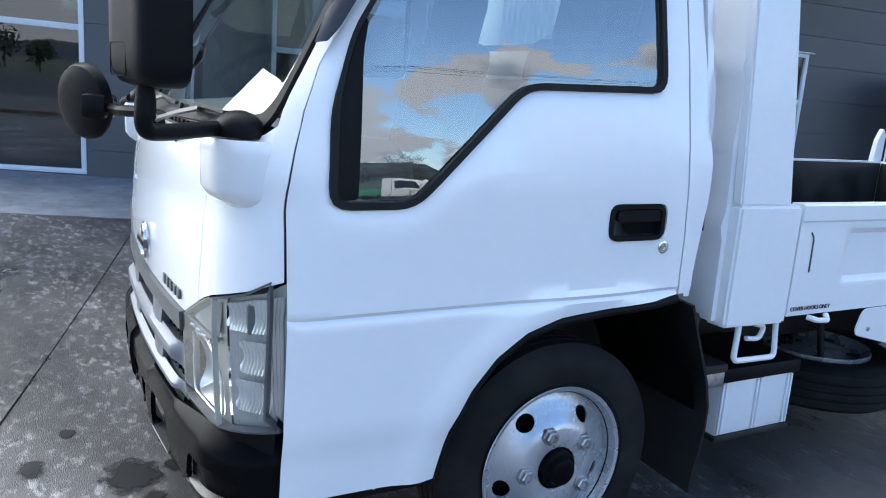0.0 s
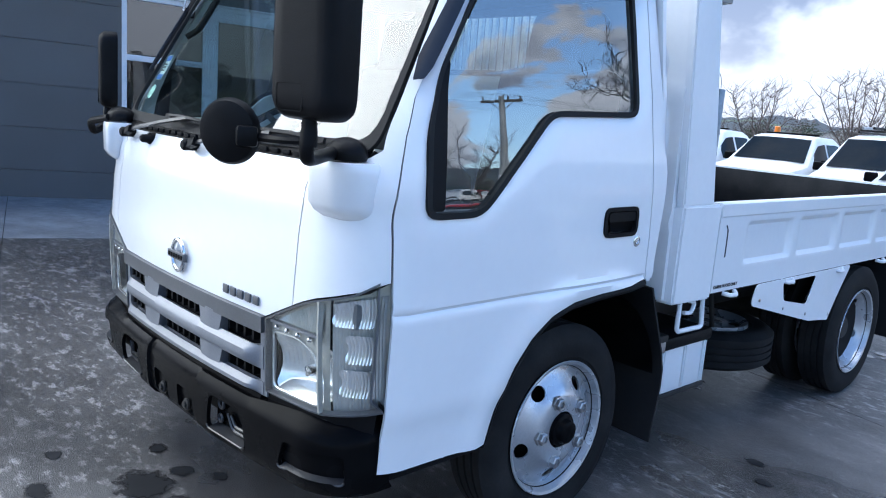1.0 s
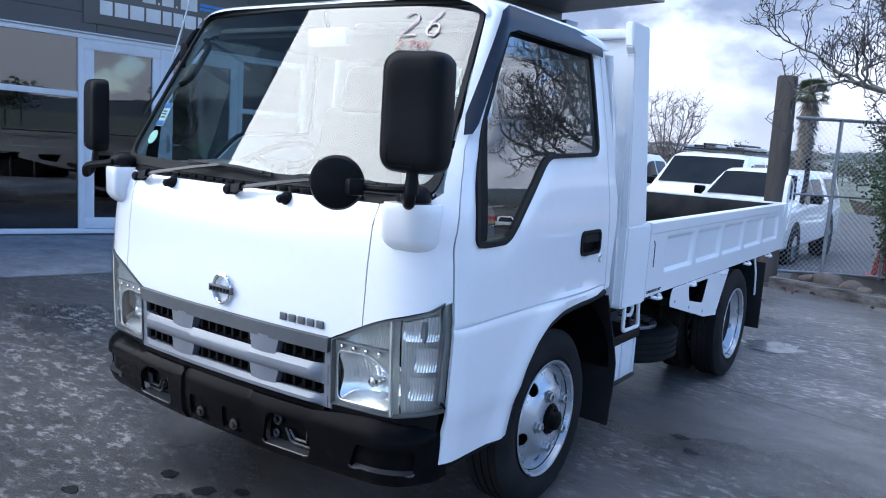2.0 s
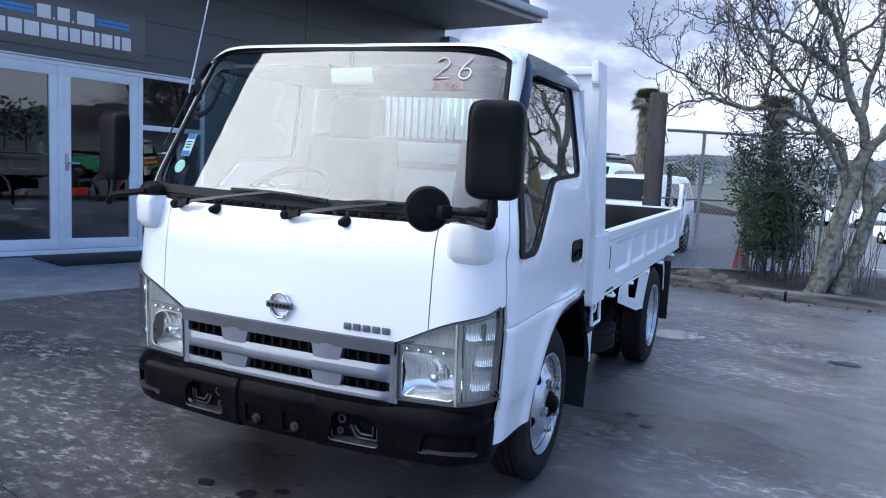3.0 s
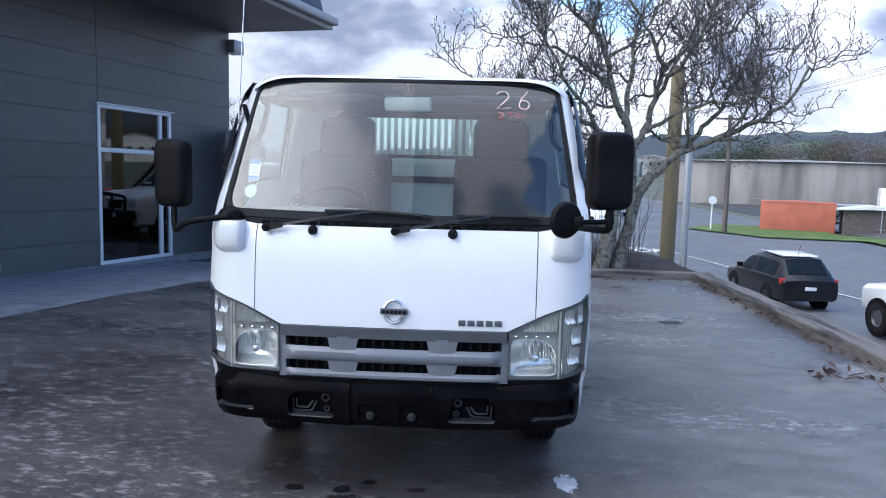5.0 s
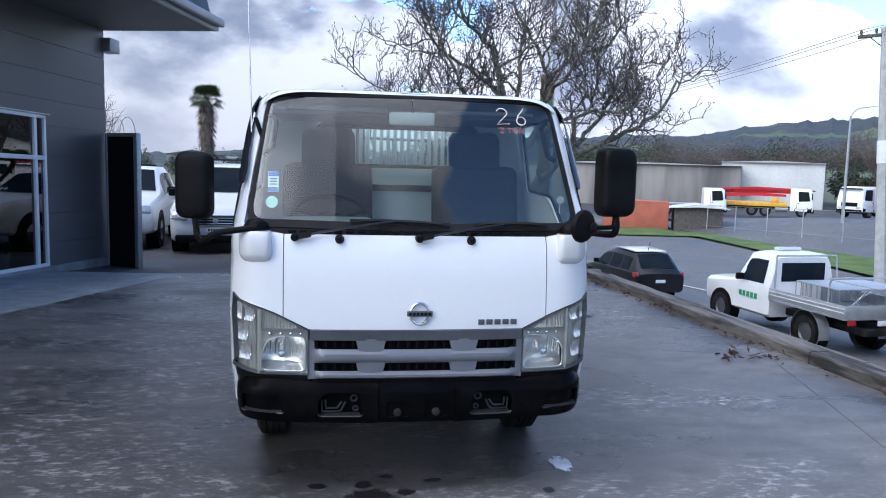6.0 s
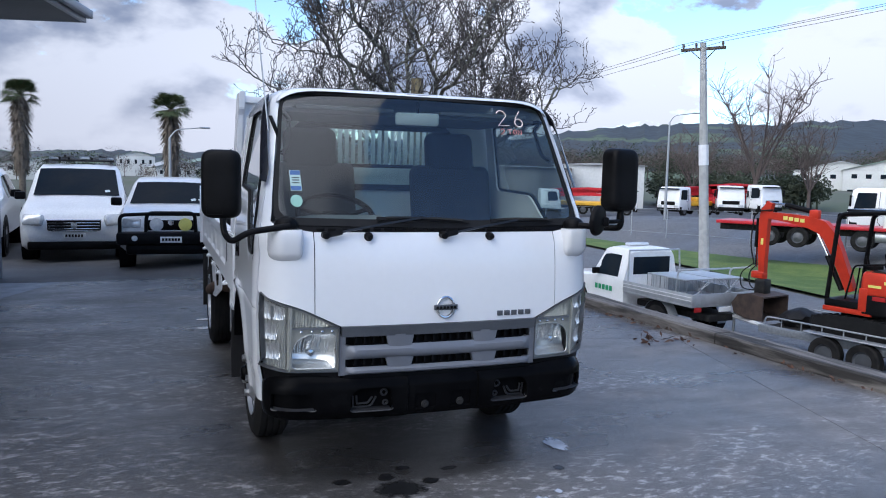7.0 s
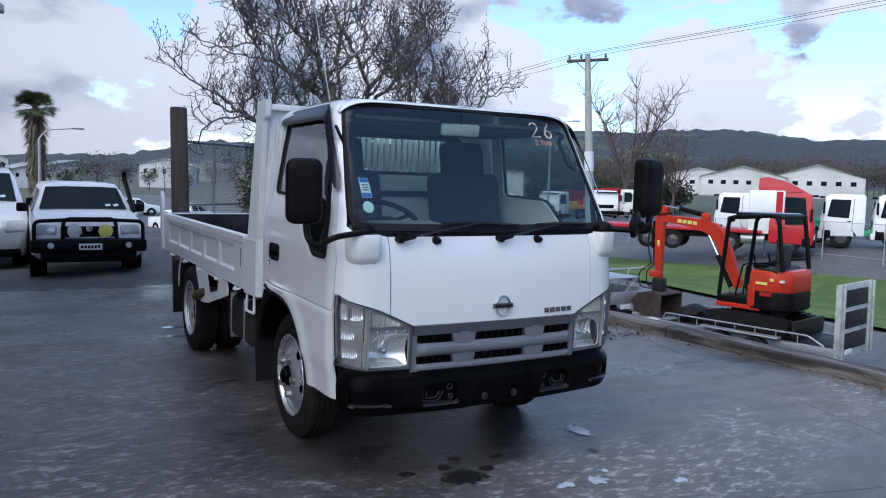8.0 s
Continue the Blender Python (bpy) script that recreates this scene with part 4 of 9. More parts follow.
stroke(arc(0.425, 1.728, 0.026, 0.022, 160, -20) + [(0.400, 1.672), (0.462, 1.676)], 0.0028, CHALK_WHITE, "marker_digit")
stroke([(0.535, 1.752), (0.505, 1.715)] + arc(0.520, 1.692, 0.022, 0.020, 140, 480, 22), 0.0028, CHALK_WHITE, "marker_digit")
stroke(arc(0.418, 1.648, 0.010, 0.008, 160, -20, 8) + [(0.408, 1.630), (0.430, 1.631)], 0.0018, CHALK, "marker_letter")
stroke([(0.447, 1.654), (0.472, 1.655)], 0.0018, CHALK, "marker_letter")
stroke([(0.459, 1.655), (0.459, 1.631)], 0.0018, CHALK, "marker_letter")
stroke(arc(0.488, 1.643, 0.009, 0.011, 0, 360, 14), 0.0018, CHALK, "marker_letter")
stroke([(0.506, 1.631), (0.507, 1.655), (0.524, 1.631), (0.525, 1.655)], 0.0018, CHALK, "marker_letter")
LABEL_BLUE = material("blue_label_print", (0.04, 0.12, 0.42), 0.5, 0, (0.05, 0.14, 0.46), 30, 90)
LABEL_WHITE = material("white_label_paper", (0.7, 0.76, 0.78), 0.6, 0, (0.62, 0.70, 0.72), 30, 90)
LABEL_GREEN = material("pale_green_label", (0.45, 0.62, 0.55), 0.6, 0, (0.52, 0.68, 0.62), 30, 90)
sticker = part("licence_label", panel([(-0.660, 1.335), (-0.612, 1.335), (-0.615, 1.425), (-0.662, 1.425)], [], lambda u, z: cab(u, z, -0.006), 0.05, 0.0015), LABEL_WHITE, truck, "blue and white licence label inside the windscreen")
for z0, z1 in ((1.405, 1.424), (1.338, 1.356)):
    part("label_band", panel([(-0.659, z0), (-0.615, z0), (-0.616, z1), (-0.660, z1)], [], lambda u, z: cab(u, z, -0.003), 0.05, 0.001), LABEL_BLUE, sticker)
for z0 in (1.368, 1.380, 1.391):
    part("label_line", panel([(-0.652, z0), (-0.622, z0), (-0.622, z0 + 0.004), (-0.652, z0 + 0.004)], [], lambda u, z: cab(u, z, -0.003), 0.05, 0.001), BLACK_PLASTIC, sticker)
part("round_label", panel([(-0.640 + 0.026 * math.cos(a), 1.292 + 0.026 * math.sin(a)) for a in np.linspace(0, 2 * math.pi, 25)[:-1]], [], lambda u, z: cab(u, z, -0.006), 0.05, 0.0015), LABEL_GREEN, truck, "round pale inspection label inside the windscreen")

# cab interior
part("cab_floor", box((-0.76, 0.05, 0.78), (0.76, 1.19, 0.84)), DASH, truck)
dash = bmesh.new()
prof = [(0.06, 0.90), (0.05, 1.16), (0.10, 1.195), (0.30, 1.185), (0.36, 1.14), (0.38, 0.95), (0.36, 0.86)]
xs = np.linspace(-0.74, 0.74, 21)
rows = []
for x in xs:
    hump = 0.035 * ss((0.28 - abs(x + 0.38)) / 0.1)
    rows.append([dash.verts.new((x, y + 0.05 * (abs(x) / 0.74) ** 2, z + (hump if z > 1.1 and y > 0.2 else 0))) for y, z in prof])
for r0, r1 in zip(rows, rows[1:]):
    for k in range(len(prof) - 1):
        dash.faces.new((r0[k], r0[k + 1], r1[k + 1], r1[k]))
dash.faces.new(rows[0])
dash.faces.new(rows[-1][::-1])
part("dashboard", dash, DASH, truck, "grey plastic dashboard")
wheel_m = Matrix.Translation((-0.38, 0.50, 1.20)) @ pose(0, 0, 0, 32, 0, 0)
sw = part("steering_wheel", tube([wheel_m @ Vector((0.19 * math.cos(a), 0.19 * math.sin(a), 0)) for a in np.linspace(0, 2 * math.pi, 41)[:-1]], 0.014, 8, True), BLACK_PLASTIC, truck, "dark steering wheel")
part("wheel_boss", box((-0.07, -0.05, -0.03), (0.07, 0.05, 0.01), 0.02, wheel_m), BLACK_PLASTIC, sw)
for a in (20, 160, 270):
    part("wheel_spoke", tube([wheel_m @ Vector((0.04 * math.cos(radians(a)), 0.04 * math.sin(radians(a)), -0.01)), wheel_m @ Vector((0.188 * math.cos(radians(a)), 0.188 * math.sin(radians(a)), 0))], 0.012, 6), BLACK_PLASTIC, sw)
part("steering_column", tube([(-0.38, 0.50, 1.19), (-0.38, 0.30, 1.02)], 0.035, 10), BLACK_PLASTIC, sw)


def seat(x, w):
    s = part("seat", box((x - w / 2, 0.58, 0.86), (x + w / 2, 1.02, 1.02), 0.05, None, 4), SEAT_CLOTH, truck, "dark cloth cab seat")
    back_ = pose(x, 1.0, 0.98, -12, 0, 0)
    part("backrest", box((-w / 2, -0.06, 0), (w / 2, 0.06, 0.50), 0.05, back_, 4), SEAT_CLOTH, s)
    part("headrest", box((-0.15, -0.06, 0.44), (0.15, 0.05, 0.70), 0.05, back_, 4), SEAT_CLOTH, s)


seat(-0.40, 0.50)
seat(0.44, 0.50)
part("seat", box((-0.11, 0.58, 0.86), (0.19, 1.02, 1.02), 0.05, None, 4), SEAT_CLOTH, truck, "folded middle cab seat")
part("dividing_bar", tube([(-0.47, 1.205, 1.46), (0.47, 1.205, 1.46)], 0.011, 6), BLACK_PLASTIC, truck)
rear_view = part("interior_mirror", box((-0.11, -0.015, -0.032), (0.11, 0.015, 0.032), 0.014, pose(0.0, 0.40, 1.690, 10, 0, -8)), TRIM_GREY, truck, "pale interior mirror at the windscreen")
part("mirror_stem", tube([(0.0, 0.40, 1.70), (0.0, 0.385, 1.775)], 0.008, 8), BLACK_PLASTIC, rear_view)
for s in (-1, 1):
    part("sun_visor", box((s * 0.36 - 0.24, 0.40, 1.715), (s * 0.36 + 0.24, 0.60, 1.735), 0.008), CAB_LINING, truck)
    part("grab_handle", tube(rounded_path([cab(s * 0.69, 1.69, -0.03), cab(s * 0.655, 1.665, -0.05), cab(s * 0.665, 1.53, -0.05), cab(s * 0.705, 1.50, -0.03)], 0.03), 0.011, 8), BLACK_PLASTIC, truck)
    inner = panel(S([(0.13, 0.84), (0.13, 1.06), (1.13, 1.06), (1.13, 0.84)]), [], lambda u, z: cab(u, z, -0.05), 0.1, 0.01)
    part("door_lining", inner if s > 0 else mirror_x(inner), DASH, door_l if s > 0 else door_r, "grey door lining")


# ---------------- wheels and running gear ----------------
def tyre_profile(x0, x1, r0=0.205, r1=0.338):
    w = x1 - x0
    c = (x0 + x1) / 2
    pr = [(x0 + 0.028, r0 - 0.004), (x0 + 0.016, r0 + 0.006), (x0 + 0.004, r0 + 0.045), (x0, r0 + 0.075), (x0 + 0.006, r1 - 0.028), (x0 + 0.022, r1 - 0.006)]
    n, g = 4, 0.008
    a, b = x0 + 0.026, x1 - 0.026
    for k in range(n + 1):
        s = a + (b - a) * k / n
        if 0 < k < n:
            pr += [(s - 0.005, r1), (s - 0.004, r1 - g), (s + 0.004, r1 - g), (s + 0.005, r1)]
        else:
            pr += [(s, r1)]
    pr += [(x1 - 0.022, r1 - 0.006), (x1 - 0.006, r1 - 0.028), (x1, r0 + 0.075), (x1 - 0.004, r0 + 0.045), (x1 - 0.006, r0 + 0.030), (x1 - 0.010, r0 + 0.028), (x1 - 0.016, r0 + 0.006), (x1 - 0.028, r0 - 0.004)]
    return pr


def wheel(x_out, centre, flip, dished, name="wheel", dual=False, label=""):
    """A wheel on an axle along x; x_out is its outer face, flip -1 for the far side."""
    base = Matrix.Translation(centre)
    f = (lambda b: b) if flip > 0 else mirror_x

    def put(b):
        b = f(b)
        bmesh.ops.transform(b, matrix=base, verts=b.verts)
        return b
    xi = x_out - 0.178
    tyre = part(name, put(lathe(tyre_profile(xi, x_out), 56)), TYRE, truck, label or "worn black tyre on a silver steel wheel")
    fl = x_out - 0.012
    part("rim", put(lathe([(fl - 0.15, 0.212), (fl - 0.010, 0.211), (fl + 0.002, 0.217), (fl + 0.006, 0.223), (fl + 0.009, 0.221), (fl + 0.006, 0.212), (fl - 0.012, 0.204), (fl - 0.030, 0.197), (fl - 0.09, 0.190), (fl - 0.15, 0.188)], 56)), WHEEL_STEEL, tyre)
    holes = []
    for k in range(5):
        a = radians(90 + 36 + 72 * k)
        c = Vector((math.cos(a), math.sin(a))) * 0.158
        t = Vector((-math.sin(a), math.cos(a)))
        nrm = Vector((math.cos(a), math.sin(a)))
        holes.append([tuple(c + t * 0.028 * math.cos(q) + nrm * 0.020 * math.sin(q)) for q in np.linspace(0, 2 * math.pi, 17)[:-1]])
    circle = [(0.198 * math.cos(q), 0.198 * math.sin(q)) for q in np.linspace(0, 2 * math.pi, 57)[:-1]]
    bore = [(0.060 * math.cos(q), 0.060 * math.sin(q)) for q in np.linspace(0, 2 * math.pi, 33)[:-1]]

    def disc(a, b):
        r = math.hypot(a, b)
        if dished:
            x = fl + float(np.interp(r, [0.05, 0.125, 0.142, 0.175, 0.190, 0.198], [-0.098, -0.098, -0.092, -0.05, -0.026, -0.022]))
        else:
            x = fl + float(np.interp(r, [0.05, 0.075, 0.100, 0.122, 0.136, 0.158, 0.178, 0.192, 0.198], [0.018, 0.022, 0.022, 0.016, 0.002, -0.012, -0.024, -0.032, -0.030]))
        return Vector((x, a, b))
    part("wheel_disc", put(panel(circle, holes, disc, 0.016, 0.006) if dished else panel(circle, holes + [bore], disc, 0.016, 0.006)), WHEEL_STEEL, tyre, angle=50)
    part("brake_drum", put(lathe([(fl - 0.14, 0.172), (fl - 0.058, 0.168), (fl - 0.055, 0.05)], 30)), VOID, tyre)
    nx = fl + (-0.098 if dished else 0.022)
    if not dished:
        part("hub_cap", put(lathe([(fl - 0.05, 0.058), (fl + 0.012, 0.058), (fl + 0.030, 0.052), (fl + 0.034, 0.042), (fl + 0.050, 0.036), (fl + 0.056, 0.026), (fl + 0.056, 0.0005)], 28)), BUMPER_BLACK, tyre, "black hub cap")
    else:
        part("hub_cap", put(lathe([(nx - 0.01, 0.062), (nx + 0.040, 0.058), (nx + 0.050, 0.045), (nx + 0.050, 0.0005)], 28)), CHASSIS, tyre)
    for k in range(5):
        a = radians(90 + 72 * k + 20)
        y, z = 0.102 * math.cos(a), 0.102 * math.sin(a)
        part("wheel_nut", put(lathe([(nx - 0.006, 0.025), (nx + 0.003, 0.024), (nx + 0.004, 0.0195), (nx + 0.016, 0.0195), (nx + 0.019, 0.016), (nx + 0.019, 0.0105), (nx + 0.012, 0.010), (nx + 0.012, 0.0005)], 6, Matrix.Translation((0, y, z)))), NUT_STEEL, tyre)
    return tyre


FRONT_AXLE, REAR_AXLE, WR = 0.878, 3.235, 0.336
for s in (1, -1):
    wheel(0.762, (0, FRONT_AXLE, WR), s, False)
    wheel(0.828, (0, REAR_AXLE, WR), s, True)
    wheel(0.618, (0, REAR_AXLE, WR), s, False)
part("front_axle", tube([(-0.66, FRONT_AXLE, WR), (0.66, FRONT_AXLE, WR)], 0.045, 12), CHASSIS, truck)
part("rear_axle", tube([(-0.70, REAR_AXLE, WR), (-0.2, REAR_AXLE, WR), (-0.12, REAR_AXLE, WR), (0.12, REAR_AXLE, WR), (0.2, REAR_AXLE, WR), (0.70, REAR_AXLE, WR)], [0.06, 0.06, 0.13, 0.13, 0.06, 0.06], 14), CHASSIS, truck)
for s in (-1, 1):
    part("chassis_rail", box((s * 0.36 - 0.035, 0.30, 0.46), (s * 0.36 + 0.035, 4.30, 0.62), 0.01), CHASSIS, truck)
    part("leaf_spring", strip([(s * 0.47, 0.45, 0.46), (s * 0.47, 0.7, 0.40), (s * 0.47, FRONT_AXLE, 0.385), (s * 0.47, 1.15, 0.40), (s * 0.47, 1.4, 0.46)], (1, 0, 0), 0.06, (0, 0, 1), 0.04), CHASSIS, truck)
    part("leaf_spring", strip([(s * 0.47, 2.8, 0.48), (s * 0.47, 3.1, 0.42), (s * 0.47, REAR_AXLE, 0.40), (s * 0.47, 3.7, 0.42), (s * 0.47, 4.0, 0.48)], (1, 0, 0), 0.06, (0, 0, 1), 0.05), CHASSIS, truck)
    # inner front arch, liner and mud flap
    arch = bmesh.new()
    ring_ = [(FRONT_AXLE + 0.02 + 0.44 * math.cos(a), 0.375 + 0.42 * math.sin(a)) for a in np.linspace(radians(10), radians(172), 26)]
    v0 = [arch.verts.new((s * 0.30, y, z)) for y, z in ring_]
    v1 = [arch.verts.new((s * 0.800, y, z)) for y, z in ring_]
    for k in range(len(ring_) - 1):
        arch.faces.new((v0[k], v0[k + 1], v1[k + 1], v1[k]))
    bmesh.ops.solidify(arch, geom=arch.faces[:], thickness=0.012)
    part("arch_liner", arch, BLACK_PLASTIC, truck, "black wheel-arch liner")
    trim = bmesh.new()
    outer = [(1.194, 0.803), (1.11, 0.791), (0.94, 0.784), (0.80, 0.772), (0.70, 0.743), (0.62, 0.689), (0.56, 0.614), (0.512, 0.517), (0.485, 0.398)]
    add_tube(trim, [(s * (half_width(z) - 0.004 - 0.022 * (y - 0.17)), y, z - 0.010) for y, z in outer], 0.014, 8)
    part("arch_trim", trim, BLACK_PLASTIC, truck, "black wheel-arch lip")
    part("sill_guard", box((s * 0.74 - 0.035, 0.12, 0.395), (s * 0.74 + 0.035, 0.50, 0.432), 0.008), CHASSIS, truck, "perforated dark step edge")
    flap = panel([(0.50, 0.205), (0.815, 0.195), (0.815, 0.46), (0.800, 0.60), (0.790, 0.76), (0.50, 0.78)], [], lambda a, b: Vector((s * a, 1.365 - 0.10 * ss((b - 0.45) / 0.4) - 0.03 * ss((0.40 - b) / 0.2), b)), 0.06, 0.008)
    part("mud_flap", flap, RUBBER, truck, "black rubber mud flap")
    part("rear_mud_flap", box((s * 0.68 - 0.16, 3.86, 0.20), (s * 0.68 + 0.16, 3.872, 0.66), 0.003), RUBBER, truck, "black rubber mud flap")
part("gearbox", box((-0.25, 0.95, 0.42), (0.25, 2.1, 0.74), 0.05), CHASSIS, truck)
part("engine_block", box((-0.30, 0.30, 0.45), (0.30, 1.15, 0.77), 0.04), CHASSIS, truck)
part("cross_pipe", tube([(-0.75, 1.33, 0.70), (0.75, 1.33, 0.70)], 0.03, 10), CHASSIS, truck)
part("drive_shaft", tube([(0, 2.0, 0.50), (0, REAR_AXLE - 0.1, 0.36)], 0.04, 12), CHASSIS, truck)
part("tipping_ram", tube([(0, 2.2, 0.55), (0, 3.0, 0.66)], 0.06, 12), CHASSIS, truck)

# battery box, spare wheel, tool clip on the near side
bat = part("battery_box", box((0.44, 1.552, 0.284), (0.700, 1.885, 0.466), 0.006), BED_PAINT, truck, "white ribbed battery cover with a black lid")
part("battery_lid", box((0.42, 1.530, 0.466), (0.718, 1.902, 0.518), 0.014), BLACK_PLASTIC, bat)
part("battery_tray", box((0.43, 1.542, 0.268), (0.710, 1.893, 0.286), 0.004), CHASSIS, bat)
for y in (1.558, 1.573, 1.715, 1.729, 1.862, 1.878):
    part("battery_rib", box((0.698, y - 0.004, 0.290), (0.707, y + 0.004, 0.462), 0.002), BED_PAINT, bat)
part("tool_tin", box((0.62, 1.415, 0.470), (0.73, 1.525, 0.520), 0.006), NUT_STEEL, truck, "small tin tool case behind the wheel arch")
part("tool_tin_lid", box((0.60, 1.40, 0.515), (0.735, 1.53, 0.545), 0.008), CHASSIS, truck)
sp_m = Matrix.Translation((0.40, 2.40, 0.0)) @ pose(0, 0, 0.330, 0, -90, 0)
spt = lathe(tyre_profile(-0.089, 0.089, 0.205, 0.33), 48, sp_m)
spare = part("spare_wheel", spt, TYRE, truck, "spare wheel slung flat under the tray")
spc = lathe([(0.05, 0.215), (0.092, 0.212), (0.086, 0.190), (0.060, 0.168), (0.074, 0.12), (0.082, 0.09), (0.082, 0.0005)], 36, sp_m)
part("spare_rim", spc, WHEEL_STEEL, spare)
for k in range(5):
    a = radians(72 * k + 10)
    c = sp_m @ Vector((0.066, 0.148 * math.cos(a), 0.148 * math.sin(a)))
    part("vent_hole", lathe([(0, 0.0005), (0.006, 0.024), (0.008, 0.022), (0.008, 0.0005)], 14, Matrix.Translation(c) @ pose(0, 0, 0, 0, -90, 0)), VOID, spare)
for dx in (-0.05, 0.08):
    part("spare_hanger", tube([(0.42 + dx, 2.32, 0.40), (0.42 + dx * 0.5, 2.30, 0.70)], 0.012, 8), CHASSIS, spare)
hook = rounded_path([(0.786, 1.482, 0.700), (0.790, 1.474, 0.578), (0.790, 1.652, 0.574), (0.786, 1.640, 0.700)], 0.02)
part("step_loop", tube(hook, 0.009, 8), BED_PAINT, truck, "white steel rod loop")
part("step_loop", tube([(-p.x, p.y, p.z) for p in hook], 0.009, 8), BED_PAINT, truck, "white steel rod loop")
part("hook_rod", tube(rounded_path([(0.778, 1.53, 0.640), (0.778, 1.585, 0.632), (0.778, 1.605, 0.672), (0.778, 1.56, 0.682)], 0.02), 0.008, 8), BED_PAINT, truck)

# fuel tank and tail pipe on the driver's side
tank = part("fuel_tank", box((-0.74, 1.75, 0.30), (-0.42, 2.35, 0.60), 0.05, None, 4), CHASSIS, truck, "black fuel tank")
for y in (1.88, 2.22):
    part("tank_strap", box((-0.747, y - 0.015, 0.29), (-0.41, y + 0.015, 0.607), 0.004), NUT_STEEL, tank)
part("exhaust_pipe", tube(rounded_path([(-0.55, 1.40, 0.40), (-0.60, 2.45, 0.42), (-0.66, 2.58, 0.53), (-0.80, 2.72, 0.545), (-0.835, 2.90, 0.485)], 0.06), 0.040, 12), material("rusty_exhaust", (0.10, 0.06, 0.04), 0.8, 0.2, (0.05, 0.035, 0.03), 14, 80, bump=0.001), truck, "rusty exhaust pipe")

# rear wheel guards
for s in (1, -1):
    g_out = round_poly([(2.02, 0.705), (1.99, 0.62), (2.60, 0.475), (2.83, 0.452), (2.90, 0.55), (3.03, 0.705)], 0.03)
    g_hole = round_poly([(2.27, 0.690), (2.30, 0.605), (2.55, 0.560), (2.62, 0.690)], 0.02)
    gd = panel(g_out, [g_hole], lambda a, b: Vector((s * (0.815 + 0.006 * math.exp(-((a - 2.78 + (b - 0.55) * 0.3) / 0.02) ** 2)), a, b)), 0.04, 0.004)
    guard = part("wheel_guard", gd, BED_PAINT, truck, "white steel guard ahead of the rear wheel")
    for y, z in ((2.06, 0.635), (2.30, 0.572), (2.55, 0.515), (2.82, 0.48)):
        part("guard_rivet", lathe([(0, 0.008), (0.003, 0.007), (0.004, 0.0005)], 10, Matrix.Translation((0.817, y, z)) if s > 0 else Matrix.Translation((-0.821, y, z))), NUT_STEEL, guard)
    part("guard_stay", strip([(s * 0.80, y, z) for y, z in ((3.70, 0.70), (3.78, 0.60), (3.82, 0.44))], (0, 1, 0.2), 0.03, (1, 0, 0), 0.006), BED_PAINT, guard)

# ---------------- tipper body ----------------
BX, BZ0, BZ1 = 0.808, 0.706, 1.046
part("tray_floor", box((-0.764, 1.42, 0.730), (0.764, 4.48, 0.756), 0.003), LINER, truck, "black-lined tipper tray")
for s in (-1, 1):
    part("subframe_rail", box((s * 0.36 - 0.03, 1.40, 0.64), (s * 0.36 + 0.03, 4.35, 0.728), 0.006), CHASSIS, truck)
for k in range(7):
    y = 1.5 + k * 0.44
    part("tray_bearer", box((-0.75, y - 0.025, 0.690), (0.75, y + 0.025, 0.729), 0.004), CHASSIS, truck)


def gate_face(a, b):
    """Outer face of a dropside: rails top and bottom, with pressed pockets between ribs."""
    x = BX
    if 0.789 < b < 0.978 and 1.80 < a < 4.33:
        pitch = (4.28 - 1.85) / 5
        k = (a - 1.85) / pitch
        f = abs(k - math.floor(k) - 0.5) * 2
        ins = ss((0.90 - f) / 0.16) if 1.85 < a < 4.28 else 0
        v = ss((b - 0.794) / 0.022) * ss((0.974 - b) / 0.022)
        x -= 0.015 * ins * v
    if b > 0.991:
        x += 0.004 * ss((b - 0.991) / 0.008)
    return x


